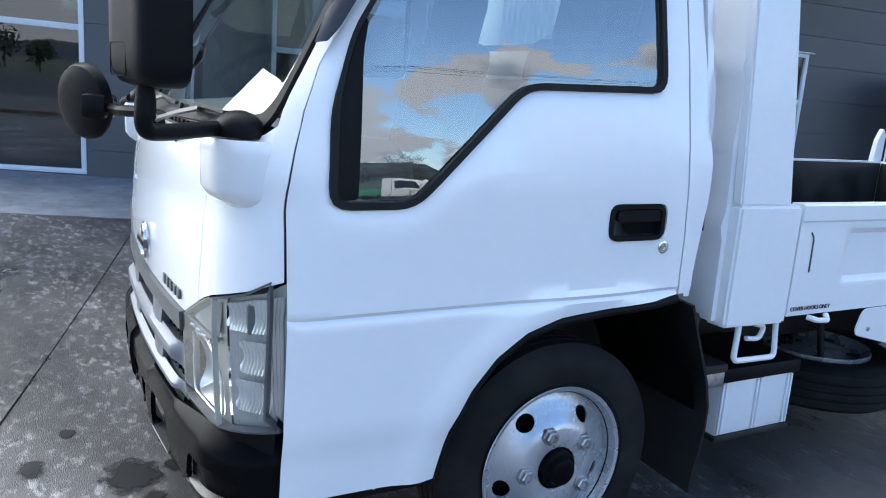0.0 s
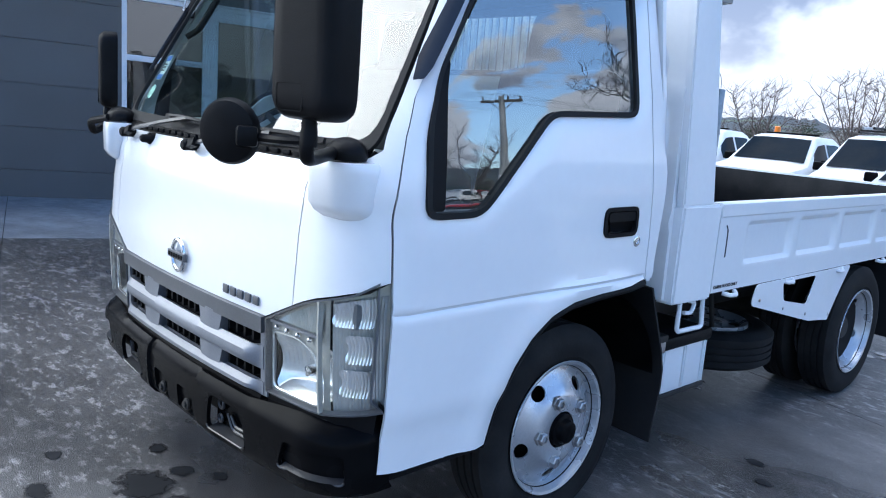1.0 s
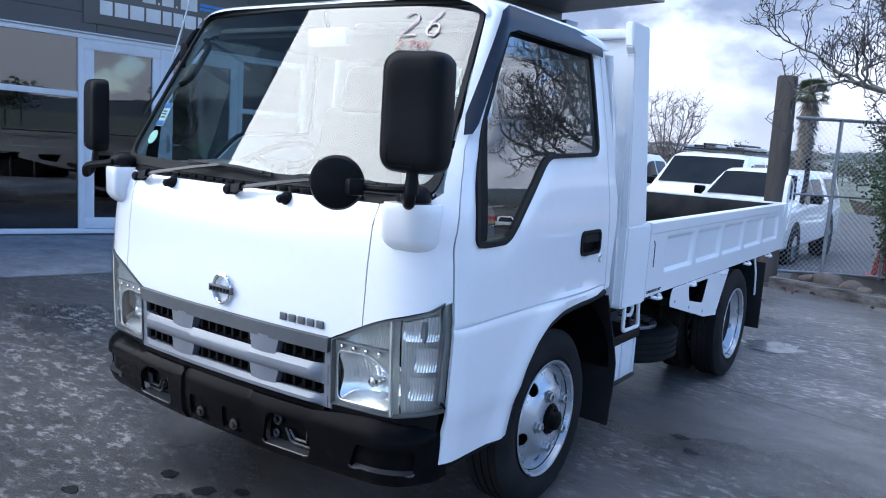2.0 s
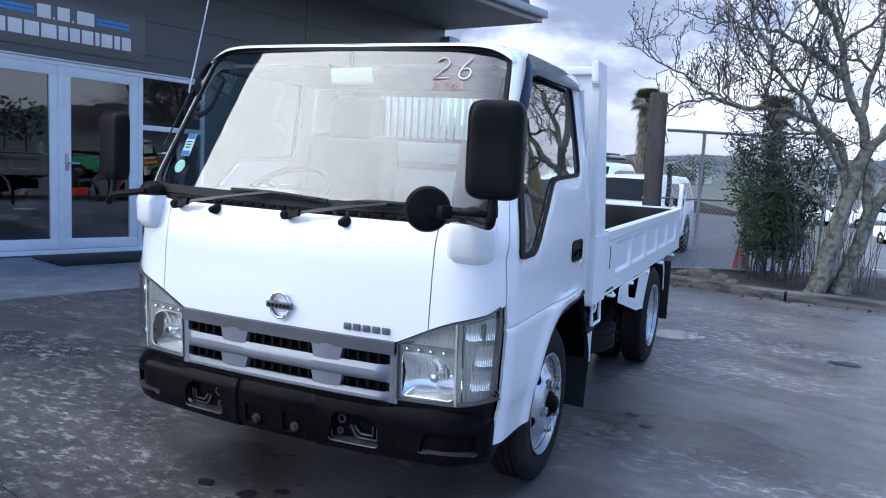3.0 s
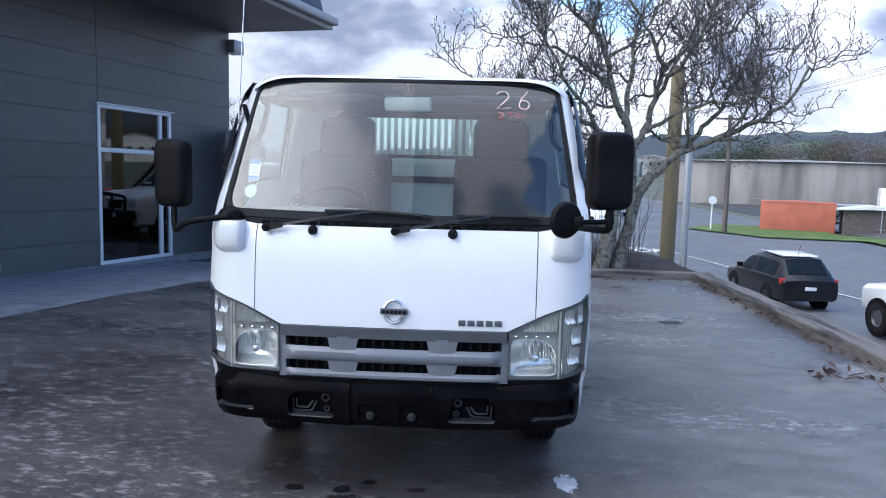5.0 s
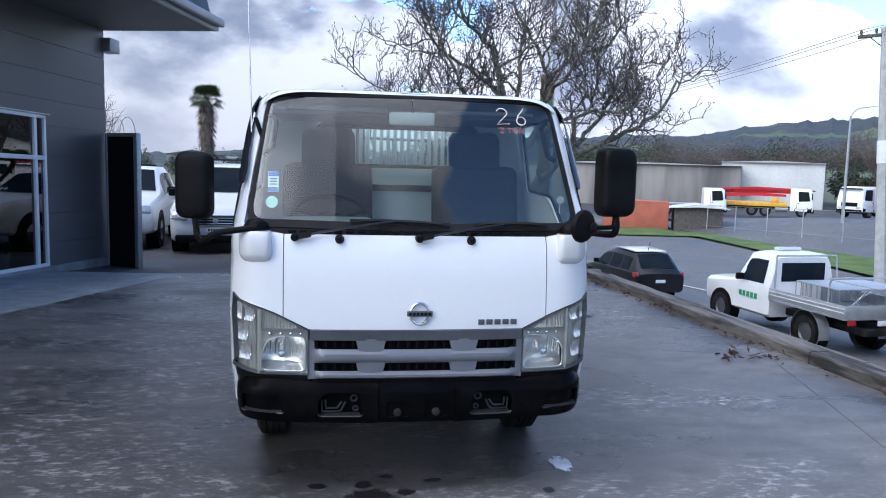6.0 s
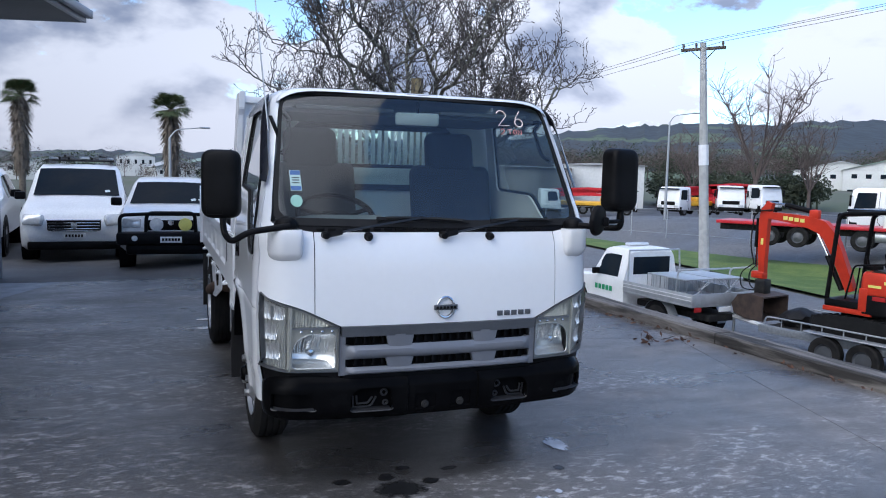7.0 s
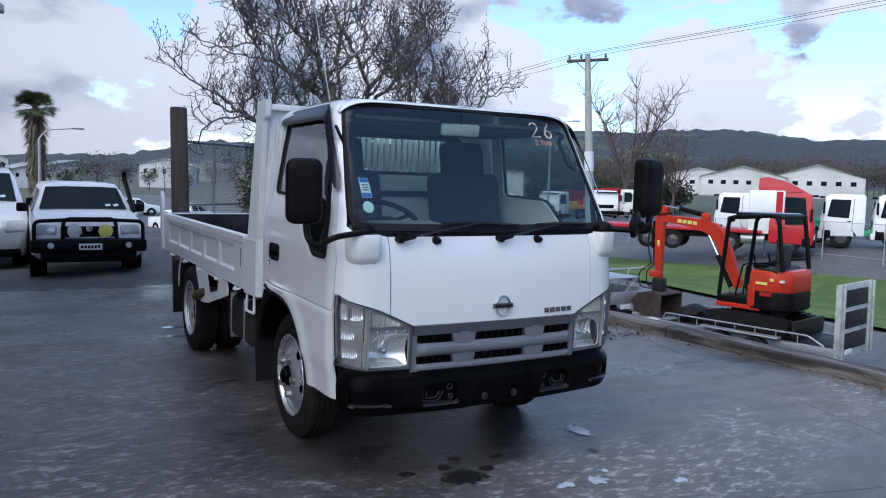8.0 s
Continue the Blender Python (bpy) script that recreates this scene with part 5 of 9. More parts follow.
for s in (1, -1):
    gate = bmesh.new()
    ys = sorted(set(list(np.linspace(1.655, 4.48, 4)) + list(np.linspace(1.80, 4.33, 150))))
    zs = [BZ0, 0.719, 0.784, 0.791, 0.798, 0.806, 0.816, 0.89, 0.952, 0.962, 0.970, 0.977, 0.986, 0.992, 0.998, 1.034, 1.042, BZ1]
    rows = [[gate.verts.new((s * (gate_face(y, z) - (0.006 if z == BZ1 else 0)), y, z)) for z in zs] for y in ys]
    inn = [[gate.verts.new((s * 0.766, y, z)) for z in (BZ0, BZ1)] for y in ys]
    for i in range(len(ys) - 1):
        for j in range(len(zs) - 1):
            gate.faces.new((rows[i][j], rows[i + 1][j], rows[i + 1][j + 1], rows[i][j + 1]))
        gate.faces.new((inn[i][0], inn[i][1], inn[i + 1][1], inn[i + 1][0]))
        gate.faces.new((rows[i][-1], rows[i + 1][-1], inn[i + 1][1], inn[i][1]))
        gate.faces.new((rows[i][0], inn[i][0], inn[i + 1][0], rows[i + 1][0]))
    for i in (0, len(ys) - 1):
        gate.faces.new([rows[i][j] for j in range(len(zs))] + [inn[i][1], inn[i][0]])
    dg = part("dropside_gate", gate, BED_PAINT, truck, "white pressed-steel dropside", angle=25)
    part("gate_liner", box((min(s * 0.754, s * 0.764), 1.48, 0.757), (max(s * 0.754, s * 0.764), 4.475, 1.036), 0.002), LINER, dg)
    slit = rounded_path([(s * (BX + 0.001), 1.706, 0.962), (s * (BX + 0.001), 1.720, 0.945), (s * (BX + 0.001), 1.722, 0.84)], 0.01)
    part("gate_seam", tube(slit, 0.003, 6), DARK_SILVER, dg)
    for y in (1.80, 2.32, 2.88, 3.46, 4.04):
        part("rope_hook", tube(rounded_path([(s * 0.798, y - 0.035, 0.694), (s * 0.825, y - 0.02, 0.689), (s * 0.825, y + 0.03, 0.686), (s * 0.808, y + 0.04, 0.699)], 0.01), 0.009, 8), BED_PAINT, dg, "white rope hook")
    # front post with its tall wing
    post = bmesh.new()
    sec = [(1.400, 0.724), (1.404, BX - 0.008), (1.652, BX + 0.002), (1.652, 0.724)]
    levels = [(0.686, 0.0), (1.042, 0.0)]
    rr = [[post.verts.new((s * x, y, z)) for y, x in sec] for z, _ in levels]
    for r0, r1 in zip(rr, rr[1:]):
        for k in range(4):
            post.faces.new((r0[k], r0[(k + 1) % 4], r1[(k + 1) % 4], r1[k]))
    post.faces.new(rr[0])
    post.faces.new(rr[-1])
    bmesh.ops.bevel(post, geom=post.edges[:], offset=0.008, segments=2, affect="EDGES")
    part("corner_post", post, BED_PAINT, truck, "white steel front corner post")
    wing = bmesh.new()
    wl_ = [(1.042, 1.405, 1.615, 0.796), (1.40, 1.385, 1.570, 0.784), (1.74, 1.365, 1.522, 0.772), (1.77, 1.335, 1.518, 0.771), (1.868, 1.330, 1.512, 0.766)]
    rr = [[wing.verts.new((s * x0, y0, z)) for x0, y0 in ((x - 0.035, a), (x, a), (x, b), (x - 0.035, b))] for z, a, b, x in wl_]
    for r0, r1 in zip(rr, rr[1:]):
        for k in range(4):
            wing.faces.new((r0[k], r0[(k + 1) % 4], r1[(k + 1) % 4], r1[k]))
    wing.faces.new(rr[0])
    wing.faces.new(rr[-1])
    bmesh.ops.bevel(wing, geom=wing.edges[:], offset=0.005, segments=2, affect="EDGES")
    part("headboard_wing", wing, BED_PAINT, truck, "tall white headboard wing")
    tl = panel([(4.48, 0.706), (4.53, 0.706), (4.55, 1.046), (4.55, 1.22), (4.52, 1.25), (4.48, 1.18), (4.46, 1.046)], [], lambda a, b: Vector((s * 0.802, a, b)), 0.05, 0.03)
    part("rear_post", tl, BED_PAINT, truck, "white steel rear corner post")
    part("gate_latch", box((s * 0.808 - 0.012, 4.36, 0.95), (s * 0.808 + 0.012, 4.40, 1.03), 0.004), BED_PAINT, dg)
    part("tailgate_chain", tube([(s * 0.808, 4.54, 1.22), (s * 0.813, 4.60, 1.18), (s * 0.813, 4.60, 0.93), (s * 0.809, 4.55, 0.84)], 0.006, 6), BED_PAINT, truck)
head_out = [(-0.765, 0.70), (0.765, 0.70), (0.752, 1.81), (-0.752, 1.81)]
head_hole = round_poly([(-0.52, 1.475), (0.52, 1.475), (0.52, 1.755), (-0.52, 1.755)], 0.02)
headboard = part("headboard", panel(head_out, [head_hole], lambda a, b: Vector((a, 1.385 - 0.012 * math.exp(-((b - 1.20) / 0.02) ** 2) - 0.012 * math.exp(-((b - 0.98) / 0.02) ** 2) - 0.012 * math.exp(-((b - 1.42) / 0.02) ** 2), b)), 0.04, 0.03), BED_PAINT, truck, "white steel headboard with a barred window guard")
for k in range(25):
    x = -0.50 + k * 1.0 / 24
    part("guard_bar", box((x - 0.011, 1.378, 1.47), (x + 0.011, 1.396, 1.76), 0.003), BED_PAINT, headboard)
part("headboard_cap", box((-0.765, 1.345, 1.805), (0.765, 1.440, 1.842), 0.006), BED_PAINT, headboard)
part("headboard_liner", box((-0.752, 1.418, 0.757), (0.752, 1.428, 1.10), 0.002), LINER, headboard)
tg = part("tailgate", box((-0.765, 4.485, 0.706), (0.765, 4.520, 1.046), 0.006), BED_PAINT, truck, "white tailgate, black inside")
part("tailgate_liner", box((-0.752, 4.472, 0.757), (0.752, 4.482, 1.034), 0.002), LINER, tg)
m = Matrix.Translation((BX + 0.004, 1.755, 0.722)) @ Matrix.Rotation(radians(90), 4, "Z") @ Matrix.Rotation(radians(90), 4, "X")
letters("COVER HOOKS ONLY", 0.0185, m, BLACK_PLASTIC, truck, "gate_lettering", 0.0008, "black COVER HOOKS ONLY lettering")
part("vin_mark", box((0.770, 1.290, 0.97), (0.775, 1.293, 1.03)), BLACK_PLASTIC, truck)


# ---------------- ground and yard ----------------
def mottled(name, c_dark, c_mid, c_pale, pale_amount, rough=0.55, scale=0.8, streak=(1, 1, 1), bump=0.003, wet=0.0, street=0.0):
    """Worn concrete or asphalt: broad stains, pale blotches and grit."""
    m = bpy.data.materials.new(name)
    m.use_nodes = True
    nt = m.node_tree
    L, N = nt.links, nt.nodes
    b = N["Principled BSDF"]
    geo = N.new("ShaderNodeNewGeometry")
    mp = N.new("ShaderNodeMapping")
    mp.inputs["Scale"].default_value = streak
    mp.inputs["Rotation"].default_value = (0, 0, radians(-15))
    L.new(geo.outputs["Position"], mp.inputs[0])

    def noise_(s, detail, rough_=0.55):
        n = N.new("ShaderNodeTexNoise")
        n.inputs["Scale"].default_value, n.inputs["Detail"].default_value, n.inputs["Roughness"].default_value = s, detail, rough_
        L.new(mp.outputs[0], n.inputs["Vector"])
        return n.outputs[0]

    def rng(v, a, c, lo=0.0, hi=1.0):
        r = N.new("ShaderNodeMapRange")
        for i, q in enumerate((a, c, lo, hi)):
            r.inputs[i + 1].default_value = q
        L.new(v, r.inputs[0])
        return r.outputs[0]

    def mix(f, a, c, blend="MIX"):
        x = N.new("ShaderNodeMix")
        x.data_type, x.blend_type = "RGBA", blend
        for s, v in ((x.inputs[0], f), (x.inputs[6], a), (x.inputs[7], c)):
            if isinstance(v, tuple):
                s.default_value = v
            elif isinstance(v, (int, float)):
                s.default_value = v
            else:
                L.new(v, s)
        return x.outputs[2]

    broad, blotch, speck, grit, cloudy = noise_(scale, 4), noise_(15.0, 7, 0.70), noise_(30, 4), noise_(160, 3), noise_(4.5, 6, 0.65)
    col = mix(rng(broad, 0.38, 0.62), (*c_dark, 1), (*c_mid, 1))
    patch = noise_(0.55, 3)
    mult = N.new("ShaderNodeMath")
    mult.operation = "MULTIPLY"
    L.new(rng(blotch, 0.52, 0.63), mult.inputs[0])
    if street:
        # scuffed most where lorries turn in, on the building side
        side_ = N.new("ShaderNodeSeparateXYZ")
        L.new(geo.outputs["Position"], side_.inputs[0])
        lean = N.new("ShaderNodeMath")
        lean.operation = "MULTIPLY_ADD"
        L.new(side_.outputs[0], lean.inputs[0])
        lean.inputs[1].default_value = -0.035
        L.new(patch, lean.inputs[2])
        patch = lean.outputs[0]
    L.new(rng(patch, 0.43, 0.56), mult.inputs[1])
    mult2 = N.new("ShaderNodeMath")
    mult2.operation = "MULTIPLY"
    L.new(mult.outputs[0], mult2.inputs[0])
    mult2.inputs[1].default_value = pale_amount
    col = mix(mult2.outputs[0], col, (*c_pale, 1))
    col = mix(rng(speck, 0.60, 0.72, 0, 0.35 * pale_amount), col, (*c_pale, 1))
    col = mix(rng(speck, 0.40, 0.28, 0, 0.5), col, tuple(0.5 * c for c in c_dark) + (1,))
    col = mix(1.0, col, rng(cloudy, 0.33, 0.67, 0.72, 1.28), "MULTIPLY")
    col = mix(1.0, col, rng(grit, 0.3, 0.7, 0.62, 1.38), "MULTIPLY")
    if street:
        # darker towards the building, paler towards the street edge, with a ragged border
        where = N.new("ShaderNodeSeparateXYZ")
        L.new(geo.outputs["Position"], where.inputs[0])
        ragged = N.new("ShaderNodeMath")
        ragged.operation = "MULTIPLY_ADD"
        L.new(broad, ragged.inputs[0])
        ragged.inputs[1].default_value = 3.0
        L.new(where.outputs[0], ragged.inputs[2])
        col = mix(1.0, col, rng(ragged.outputs[0], 0.4, 3.4, 0.84, 1.0 + street), "MULTIPLY")
    L.new(col, b.inputs["Base Color"])
    L.new(rng(broad, 0.35, 0.65, max(rough - 0.16 - wet, 0.12), rough + 0.14), b.inputs["Roughness"])
    bp = N.new("ShaderNodeBump")
    bp.inputs["Distance"].default_value = bump
    L.new(grit, bp.inputs["Height"])
    L.new(bp.outputs[0], b.inputs["Normal"])
    return m


CONCRETE = mottled("worn_dark_concrete", (0.041, 0.038, 0.036), (0.082, 0.077, 0.074), (0.30, 0.288, 0.278), 0.75, 0.46, 0.7, (0.75, 1.45, 1), wet=0.12, street=0.80)
APRON = mottled("pale_apron_concrete", (0.17, 0.18, 0.20), (0.24, 0.25, 0.27), (0.34, 0.34, 0.35), 0.4, 0.6, 0.9)
ASPHALT = mottled("asphalt", (0.085, 0.086, 0.09), (0.12, 0.121, 0.126), (0.19, 0.19, 0.19), 0.35, 0.65, 0.25)
LOT = mottled("dark_lot_asphalt", (0.035, 0.035, 0.037), (0.06, 0.06, 0.062), (0.13, 0.12, 0.11), 0.5, 0.7, 0.5)
GRASS = material("short_grass", (0.060, 0.110, 0.020), 0.9, 0, (0.110, 0.160, 0.034), 0.9, 14, bump=0.02, grain_lo=0.7)
FIELD = material("far_ground", (0.10, 0.105, 0.085), 0.95, 0, (0.07, 0.09, 0.05), 0.02, 0.4)
TIMBER = material("weathered_timber", (0.165, 0.150, 0.138), 0.9, 0, (0.034, 0.031, 0.029), 9.0, 60, bump=0.006, stretch=(1, 0.10, 1), mix_lo=0.46, mix_hi=0.60, grain_lo=0.7)
TIMBER_X = material("weathered_timber_cross", (0.165, 0.150, 0.138), 0.9, 0, (0.034, 0.031, 0.029), 9.0, 60, bump=0.006, stretch=(0.10, 1, 1), mix_lo=0.46, mix_hi=0.60, grain_lo=0.7)
SOIL = material("dark_soil", (0.05, 0.04, 0.032), 0.95, 0, (0.03, 0.025, 0.02), 4, 40, bump=0.02)
GALV = material("galvanised_steel", (0.42, 0.44, 0.46), 0.45, 0.7, (0.34, 0.36, 0.38), 20, 100)

AX, AY = Vector((0.9682, -0.2501, 0)), Vector((0.2501, 0.9682, 0))  # out from the building, and along it


def low_ground(r):
    return float(np.interp(r, [0, 9, 12, 17, 25, 42, 60, 110, 300, 600, 5000], [-2.0, -2.0, -2.15, -2.4, -2.75, -3.05, -3.0, -2.7, -2.0, -1.5, 0.0]))


def ground_z(x, y):
    """The low ground, rising a little to the truck yard and the sheds behind it."""
    r = math.hypot(x, y)
    return low_ground(r) + 1.6 * ss((x - 26) / 10) * ss((75 - y) / 35) + 2.2 * ss((r - 100) / 80) * ss((x - 40) / 60)


def yard_z(x, y):
    a, b = x * AX.x + y * AX.y, x * AY.x + y * AY.y
    by_wall = float(np.interp(b, [-6, -1, 0.3, 1.6, 3, 3.9, 6.2, 8.45, 12], [0.30, 0.13, 0.10, 0.07, 0.04, -0.015, -0.123, -0.25, -0.42]))
    return by_wall * ss((-a - 0.5) / 6.0)


# one sheet to the horizon
bm = bmesh.new()
radii = [0.5, 4, 8, 9, 10, 12, 14, 17] + list(range(19, 60, 2)) + list(range(60, 130, 5)) + [140, 160, 190, 230, 300, 420, 600, 900, 1500, 2600, 4500]
NA = 192
rings = []
for r in radii:
    rings.append([bm.verts.new((r * math.cos(2 * math.pi * k / NA), r * math.sin(2 * math.pi * k / NA), ground_z(r * math.cos(2 * math.pi * k / NA), r * math.sin(2 * math.pi * k / NA)))) for k in range(NA)])
for r0, r1 in zip(rings, rings[1:]):
    for k in range(NA):
        bm.faces.new((r0[k], r0[(k + 1) % NA], r1[(k + 1) % NA], r1[k]))
bm.faces.new(rings[0])
ground = part("ground", bm, FIELD)
tagged(ground, "wide pale ground reaching to the hills", "ground", kind="structure")


def drape(name, poly, mat_, lift, label, category, step=3.0):
    ob = part(name, panel(poly, [], lambda x, y: Vector((x, y, ground_z(x, y) + lift)), step), mat_)
    return tagged(ob, label, category, kind="structure")


drape("road", [(4.0, -40), (19.0, -40), (19.3, 8), (21.5, 20), (24.0, 34), (24.5, 60), (20, 140), (2, 140), (5.0, 60), (4.2, 20)], ASPHALT, 0.06, "grey asphalt side street below the yard", "road")
drape("verge", [(19.3, -40), (29.5, -40), (30.0, 15), (28.2, 30), (26.4, 50), (24.9, 50), (24.2, 34), (21.8, 20), (19.6, 8)], GRASS, 0.14, "bright green mown grass verge", "grass")
drape("cross_road", [(29.55, -60), (43, -60), (42.0, 20), (40, 36), (33, 58), (25.5, 62), (26.45, 52), (28.25, 30), (30.05, 15), (29.55, -40)], ASPHALT, 0.06, "grey asphalt cross road", "road")
drape("truck_yard", [(43.2, -60), (95, -60), (95, 60), (70, 92), (26, 92), (26, 63), (33.5, 59), (40.5, 37), (42.4, 20)], LOT, 0.05, "gravelled truck yard across the road", "yard", 6.0)
drape("corner_lawn", [(15.0, 53.5), (18.5, 47.6), (24.8, 46.5), (24.9, 54.0), (19.0, 58.5)], GRASS, 0.15, "mown grass on the street corner", "grass")
# road marking
WHITE_LINE = material("worn_white_road_paint", (0.62, 0.62, 0.60), 0.7, 0, (0.42, 0.42, 0.41), 3, 30)
for k, (x0, y0, x1, y1) in enumerate(((10.0, 38.5, 11.2, 30.1), (11.24, 29.8, 13.0, 21.0), (13.08, 20.6, 14.2, 14.0), (5.4, 38.6, 9.2, 39.2))):
    d = Vector((x1 - x0, y1 - y0)).normalized()
    n = Vector((-d.y, d.x)) * (0.06 if k < 3 else 0.15)
    drape("road_line", [(x0 - n.x, y0 - n.y), (x1 - n.x, y1 - n.y), (x1 + n.x, y1 + n.y), (x0 + n.x, y0 + n.y)], WHITE_LINE, 0.095, "worn white road line", "road marking", 2.0)
stop_m = Matrix.Translation((8.25, 36.2, low_ground(36.2) + 0.11)) @ Matrix.Rotation(radians(-8), 4, "Z") @ Matrix.Diagonal((1, 2.2, 1, 1))
tagged(letters("STOP", 1.1, stop_m, WHITE_LINE, None, "road_lettering", 0.004, "", 0.02), "white STOP painted on the road", "road marking", kind="structure")

# the yard: slabs with open joints on a dark bed
Y_EDGE = lambda y: 3.40 - 0.055 * (y - 0.8)
yard_poly = [(-16, -14), (4.1, -14), (3.95, -10), (Y_EDGE(0), 0), (Y_EDGE(6.8), 6.80), (1.7, 6.78), (0.4, 7.10), (-2.0, 7.72), (-16, 11.3)]


def clip_half(poly, n, d):
    """The part of a polygon on which n . p <= d."""
    out = []
    for p, q in zip(poly, poly[1:] + poly[:1]):
        sp, sq = n[0] * p[0] + n[1] * p[1] - d, n[0] * q[0] + n[1] * q[1] - d
        if sp <= 0:
            out.append(p)
        if (sp < 0) != (sq < 0) and sp != sq:
            t = sp / (sp - sq)
            out.append((p[0] + (q[0] - p[0]) * t, p[1] + (q[1] - p[1]) * t))
    return out


yard = part("yard", panel(yard_poly, [], lambda x, y: Vector((x, y, yard_z(x, y) - 0.016)), 1.5), VOID)
tagged(yard, "dark worn concrete yard of jointed slabs", "ground", kind="structure")
A_LINES = [-6.40, -4.30, 2.45, 9.0]
B_LINES = [-16.0, -8.0, -4.32, -0.62, 3.08, 6.95, 11.5]
GAP = 0.0025
for i, (a0, a1) in enumerate(zip(A_LINES, A_LINES[1:])):
    for b0, b1 in zip(B_LINES, B_LINES[1:]):
        poly = yard_poly
        for n, d in (((-AX.x, -AX.y), -(a0 + GAP)), ((AX.x, AX.y), a1 - GAP), ((-AY.x, -AY.y), -(b0 + GAP)), ((AY.x, AY.y), b1 - GAP)):
            poly = clip_half(poly, n, d) if len(poly) > 2 else []
        if len(poly) > 2 and abs(area(poly)) > 0.02:
            if area(poly) < 0:
                poly = poly[::-1]
            part("slab", panel(poly, [], lambda x, y: Vector((x, y, yard_z(x, y))), 0.9, 0.014), APRON if i == 0 else CONCRETE, yard)
lot = part("lot", panel([(-30, 12), (-16, 11.32), (-2.0, 7.74), (0.4, 7.12), (1.7, 6.80), (3.05, 6.82), (3.0, 10.5), (2.6, 13), (1.0, 30), (-30, 40)], [], lambda x, y: Vector((x, y, yard_z(x, y) - 0.035)), 1.2), LOT)
tagged(lot, "dark asphalt parking lot behind the yard", "ground", kind="structure")
# retaining wall below the edge and the bank behind the tree
part_ = part("retaining_wall", panel([(-14, -2.6), (6.85, -2.6), (6.85, -0.02), (-14, -0.02)], [], lambda y, z: Vector((Y_EDGE(max(y, -8)) + 0.25, y, z)), 1.5, 0.05), TIMBER)
tagged(part_, "weathered timber retaining wall below the yard", "wall", kind="structure")
bank = bmesh.new()
edge = [(3.32, 6.8), (3.2, 8.5), (3.0, 10.5), (2.6, 13), (1.6, 22), (1.0, 30), (-4, 45)]
v0 = [bank.verts.new((x, y, yard_z(x, y) - 0.04)) for x, y in edge]
v1 = [bank.verts.new((x + 1.4, y + 0.3, low_ground(math.hypot(x, y)) - 0.02)) for x, y in edge]
for k in range(len(edge) - 1):
    bank.faces.new((v0[k], v1[k], v1[k + 1], v0[k + 1]))
tagged(part("bank", bank, SOIL), "dark planted bank down to the street", "bank", kind="structure")
bed = part("garden_bed", panel([(0.35, 7.35), (1.7, 7.08), (3.3, 7.08), (3.15, 9.6), (0.2, 8.6)], [], lambda x, y: Vector((x, y, 0.03 + 0.04 * noise.noise((x * 2, y * 2, 0)))), 0.15), SOIL)
tagged(bed, "dark soil bed with leaf litter", "ground", kind="structure")


def sleeper(p0, p1, w, h, z, mat_):
    d = Vector((p1[0] - p0[0], p1[1] - p0[1], 0))
    n = int(d.length / 0.12) + 1
    side = Vector((d.y, -d.x, 0)).normalized()
    bm = bmesh.new()
    rings = []
    for k in range(n + 1):
        c = Vector((*p0, z)) + d * k / n
        ring = []
        for a, b in ((-0.5, 0), (0.5, 0), (0.5, 0.88), (0.44, 1), (-0.44, 1), (-0.5, 0.88)):
            j = 0.006 * noise.noise((c.x * 3 + a * 5, c.y * 3, b * 4))
            ring.append(bm.verts.new(c + side * (a * w + j) + Vector((0, 0, b * h + j * 1.2 * (b > 0.5)))))
        rings.append(ring)
    for r0, r1 in zip(rings, rings[1:]):
        for k in range(6):
            bm.faces.new((r0[k], r0[(k + 1) % 6], r1[(k + 1) % 6], r1[k]))
    bm.faces.new(rings[0])
    bm.faces.new(rings[-1])
    return part("sleeper", bm, mat_, None, angle=30)


ys = [6.86, 4.5, 2.1, -0.3, -2.7, -5.1, -7.5, -9.9]
for k, (y1, y0) in enumerate(zip(ys, ys[1:])):
    ob = sleeper((Y_EDGE(y0) + 0.10, y0 + 0.01), (Y_EDGE(y1) + 0.10, y1 - 0.01), 0.19, 0.115, -0.02, TIMBER)
    tagged(ob, "weathered grey timber sleeper edging the yard", "timber edging", "timber edging")
    ob = sleeper((Y_EDGE(y0) + 0.255, y0 - 0.3), (Y_EDGE(y1) + 0.255, y1 - 0.32), 0.10, 0.10, -0.02, TIMBER)
    tagged(ob, "weathered narrow timber plank behind the sleepers", "timber edging", "timber edging")
for p0, p1 in (((3.33, 6.90), (1.70, 6.90)), ((1.69, 6.90), (0.22, 7.24))):
    tagged(sleeper(p0, p1, 0.17, 0.115, -0.02, TIMBER_X), "weathered timber sleeper at the back of the yard", "timber edging", "timber edging")

# wet patches and oil stains
WATER = stain("thin_water_film", (0.20, 0.205, 0.22), 0.10, 9, 0.02, 0.10, 0.6)
SPLASH = stain("scuffed_white_paint", (0.46, 0.49, 0.55), 0.6, 26, 0.10, 0.24, 0.3, (1, 0.35, 1))
OIL = stain("old_oil_stain", (0.012, 0.012, 0.013), 0.45, 14, 0.0, 0.22)


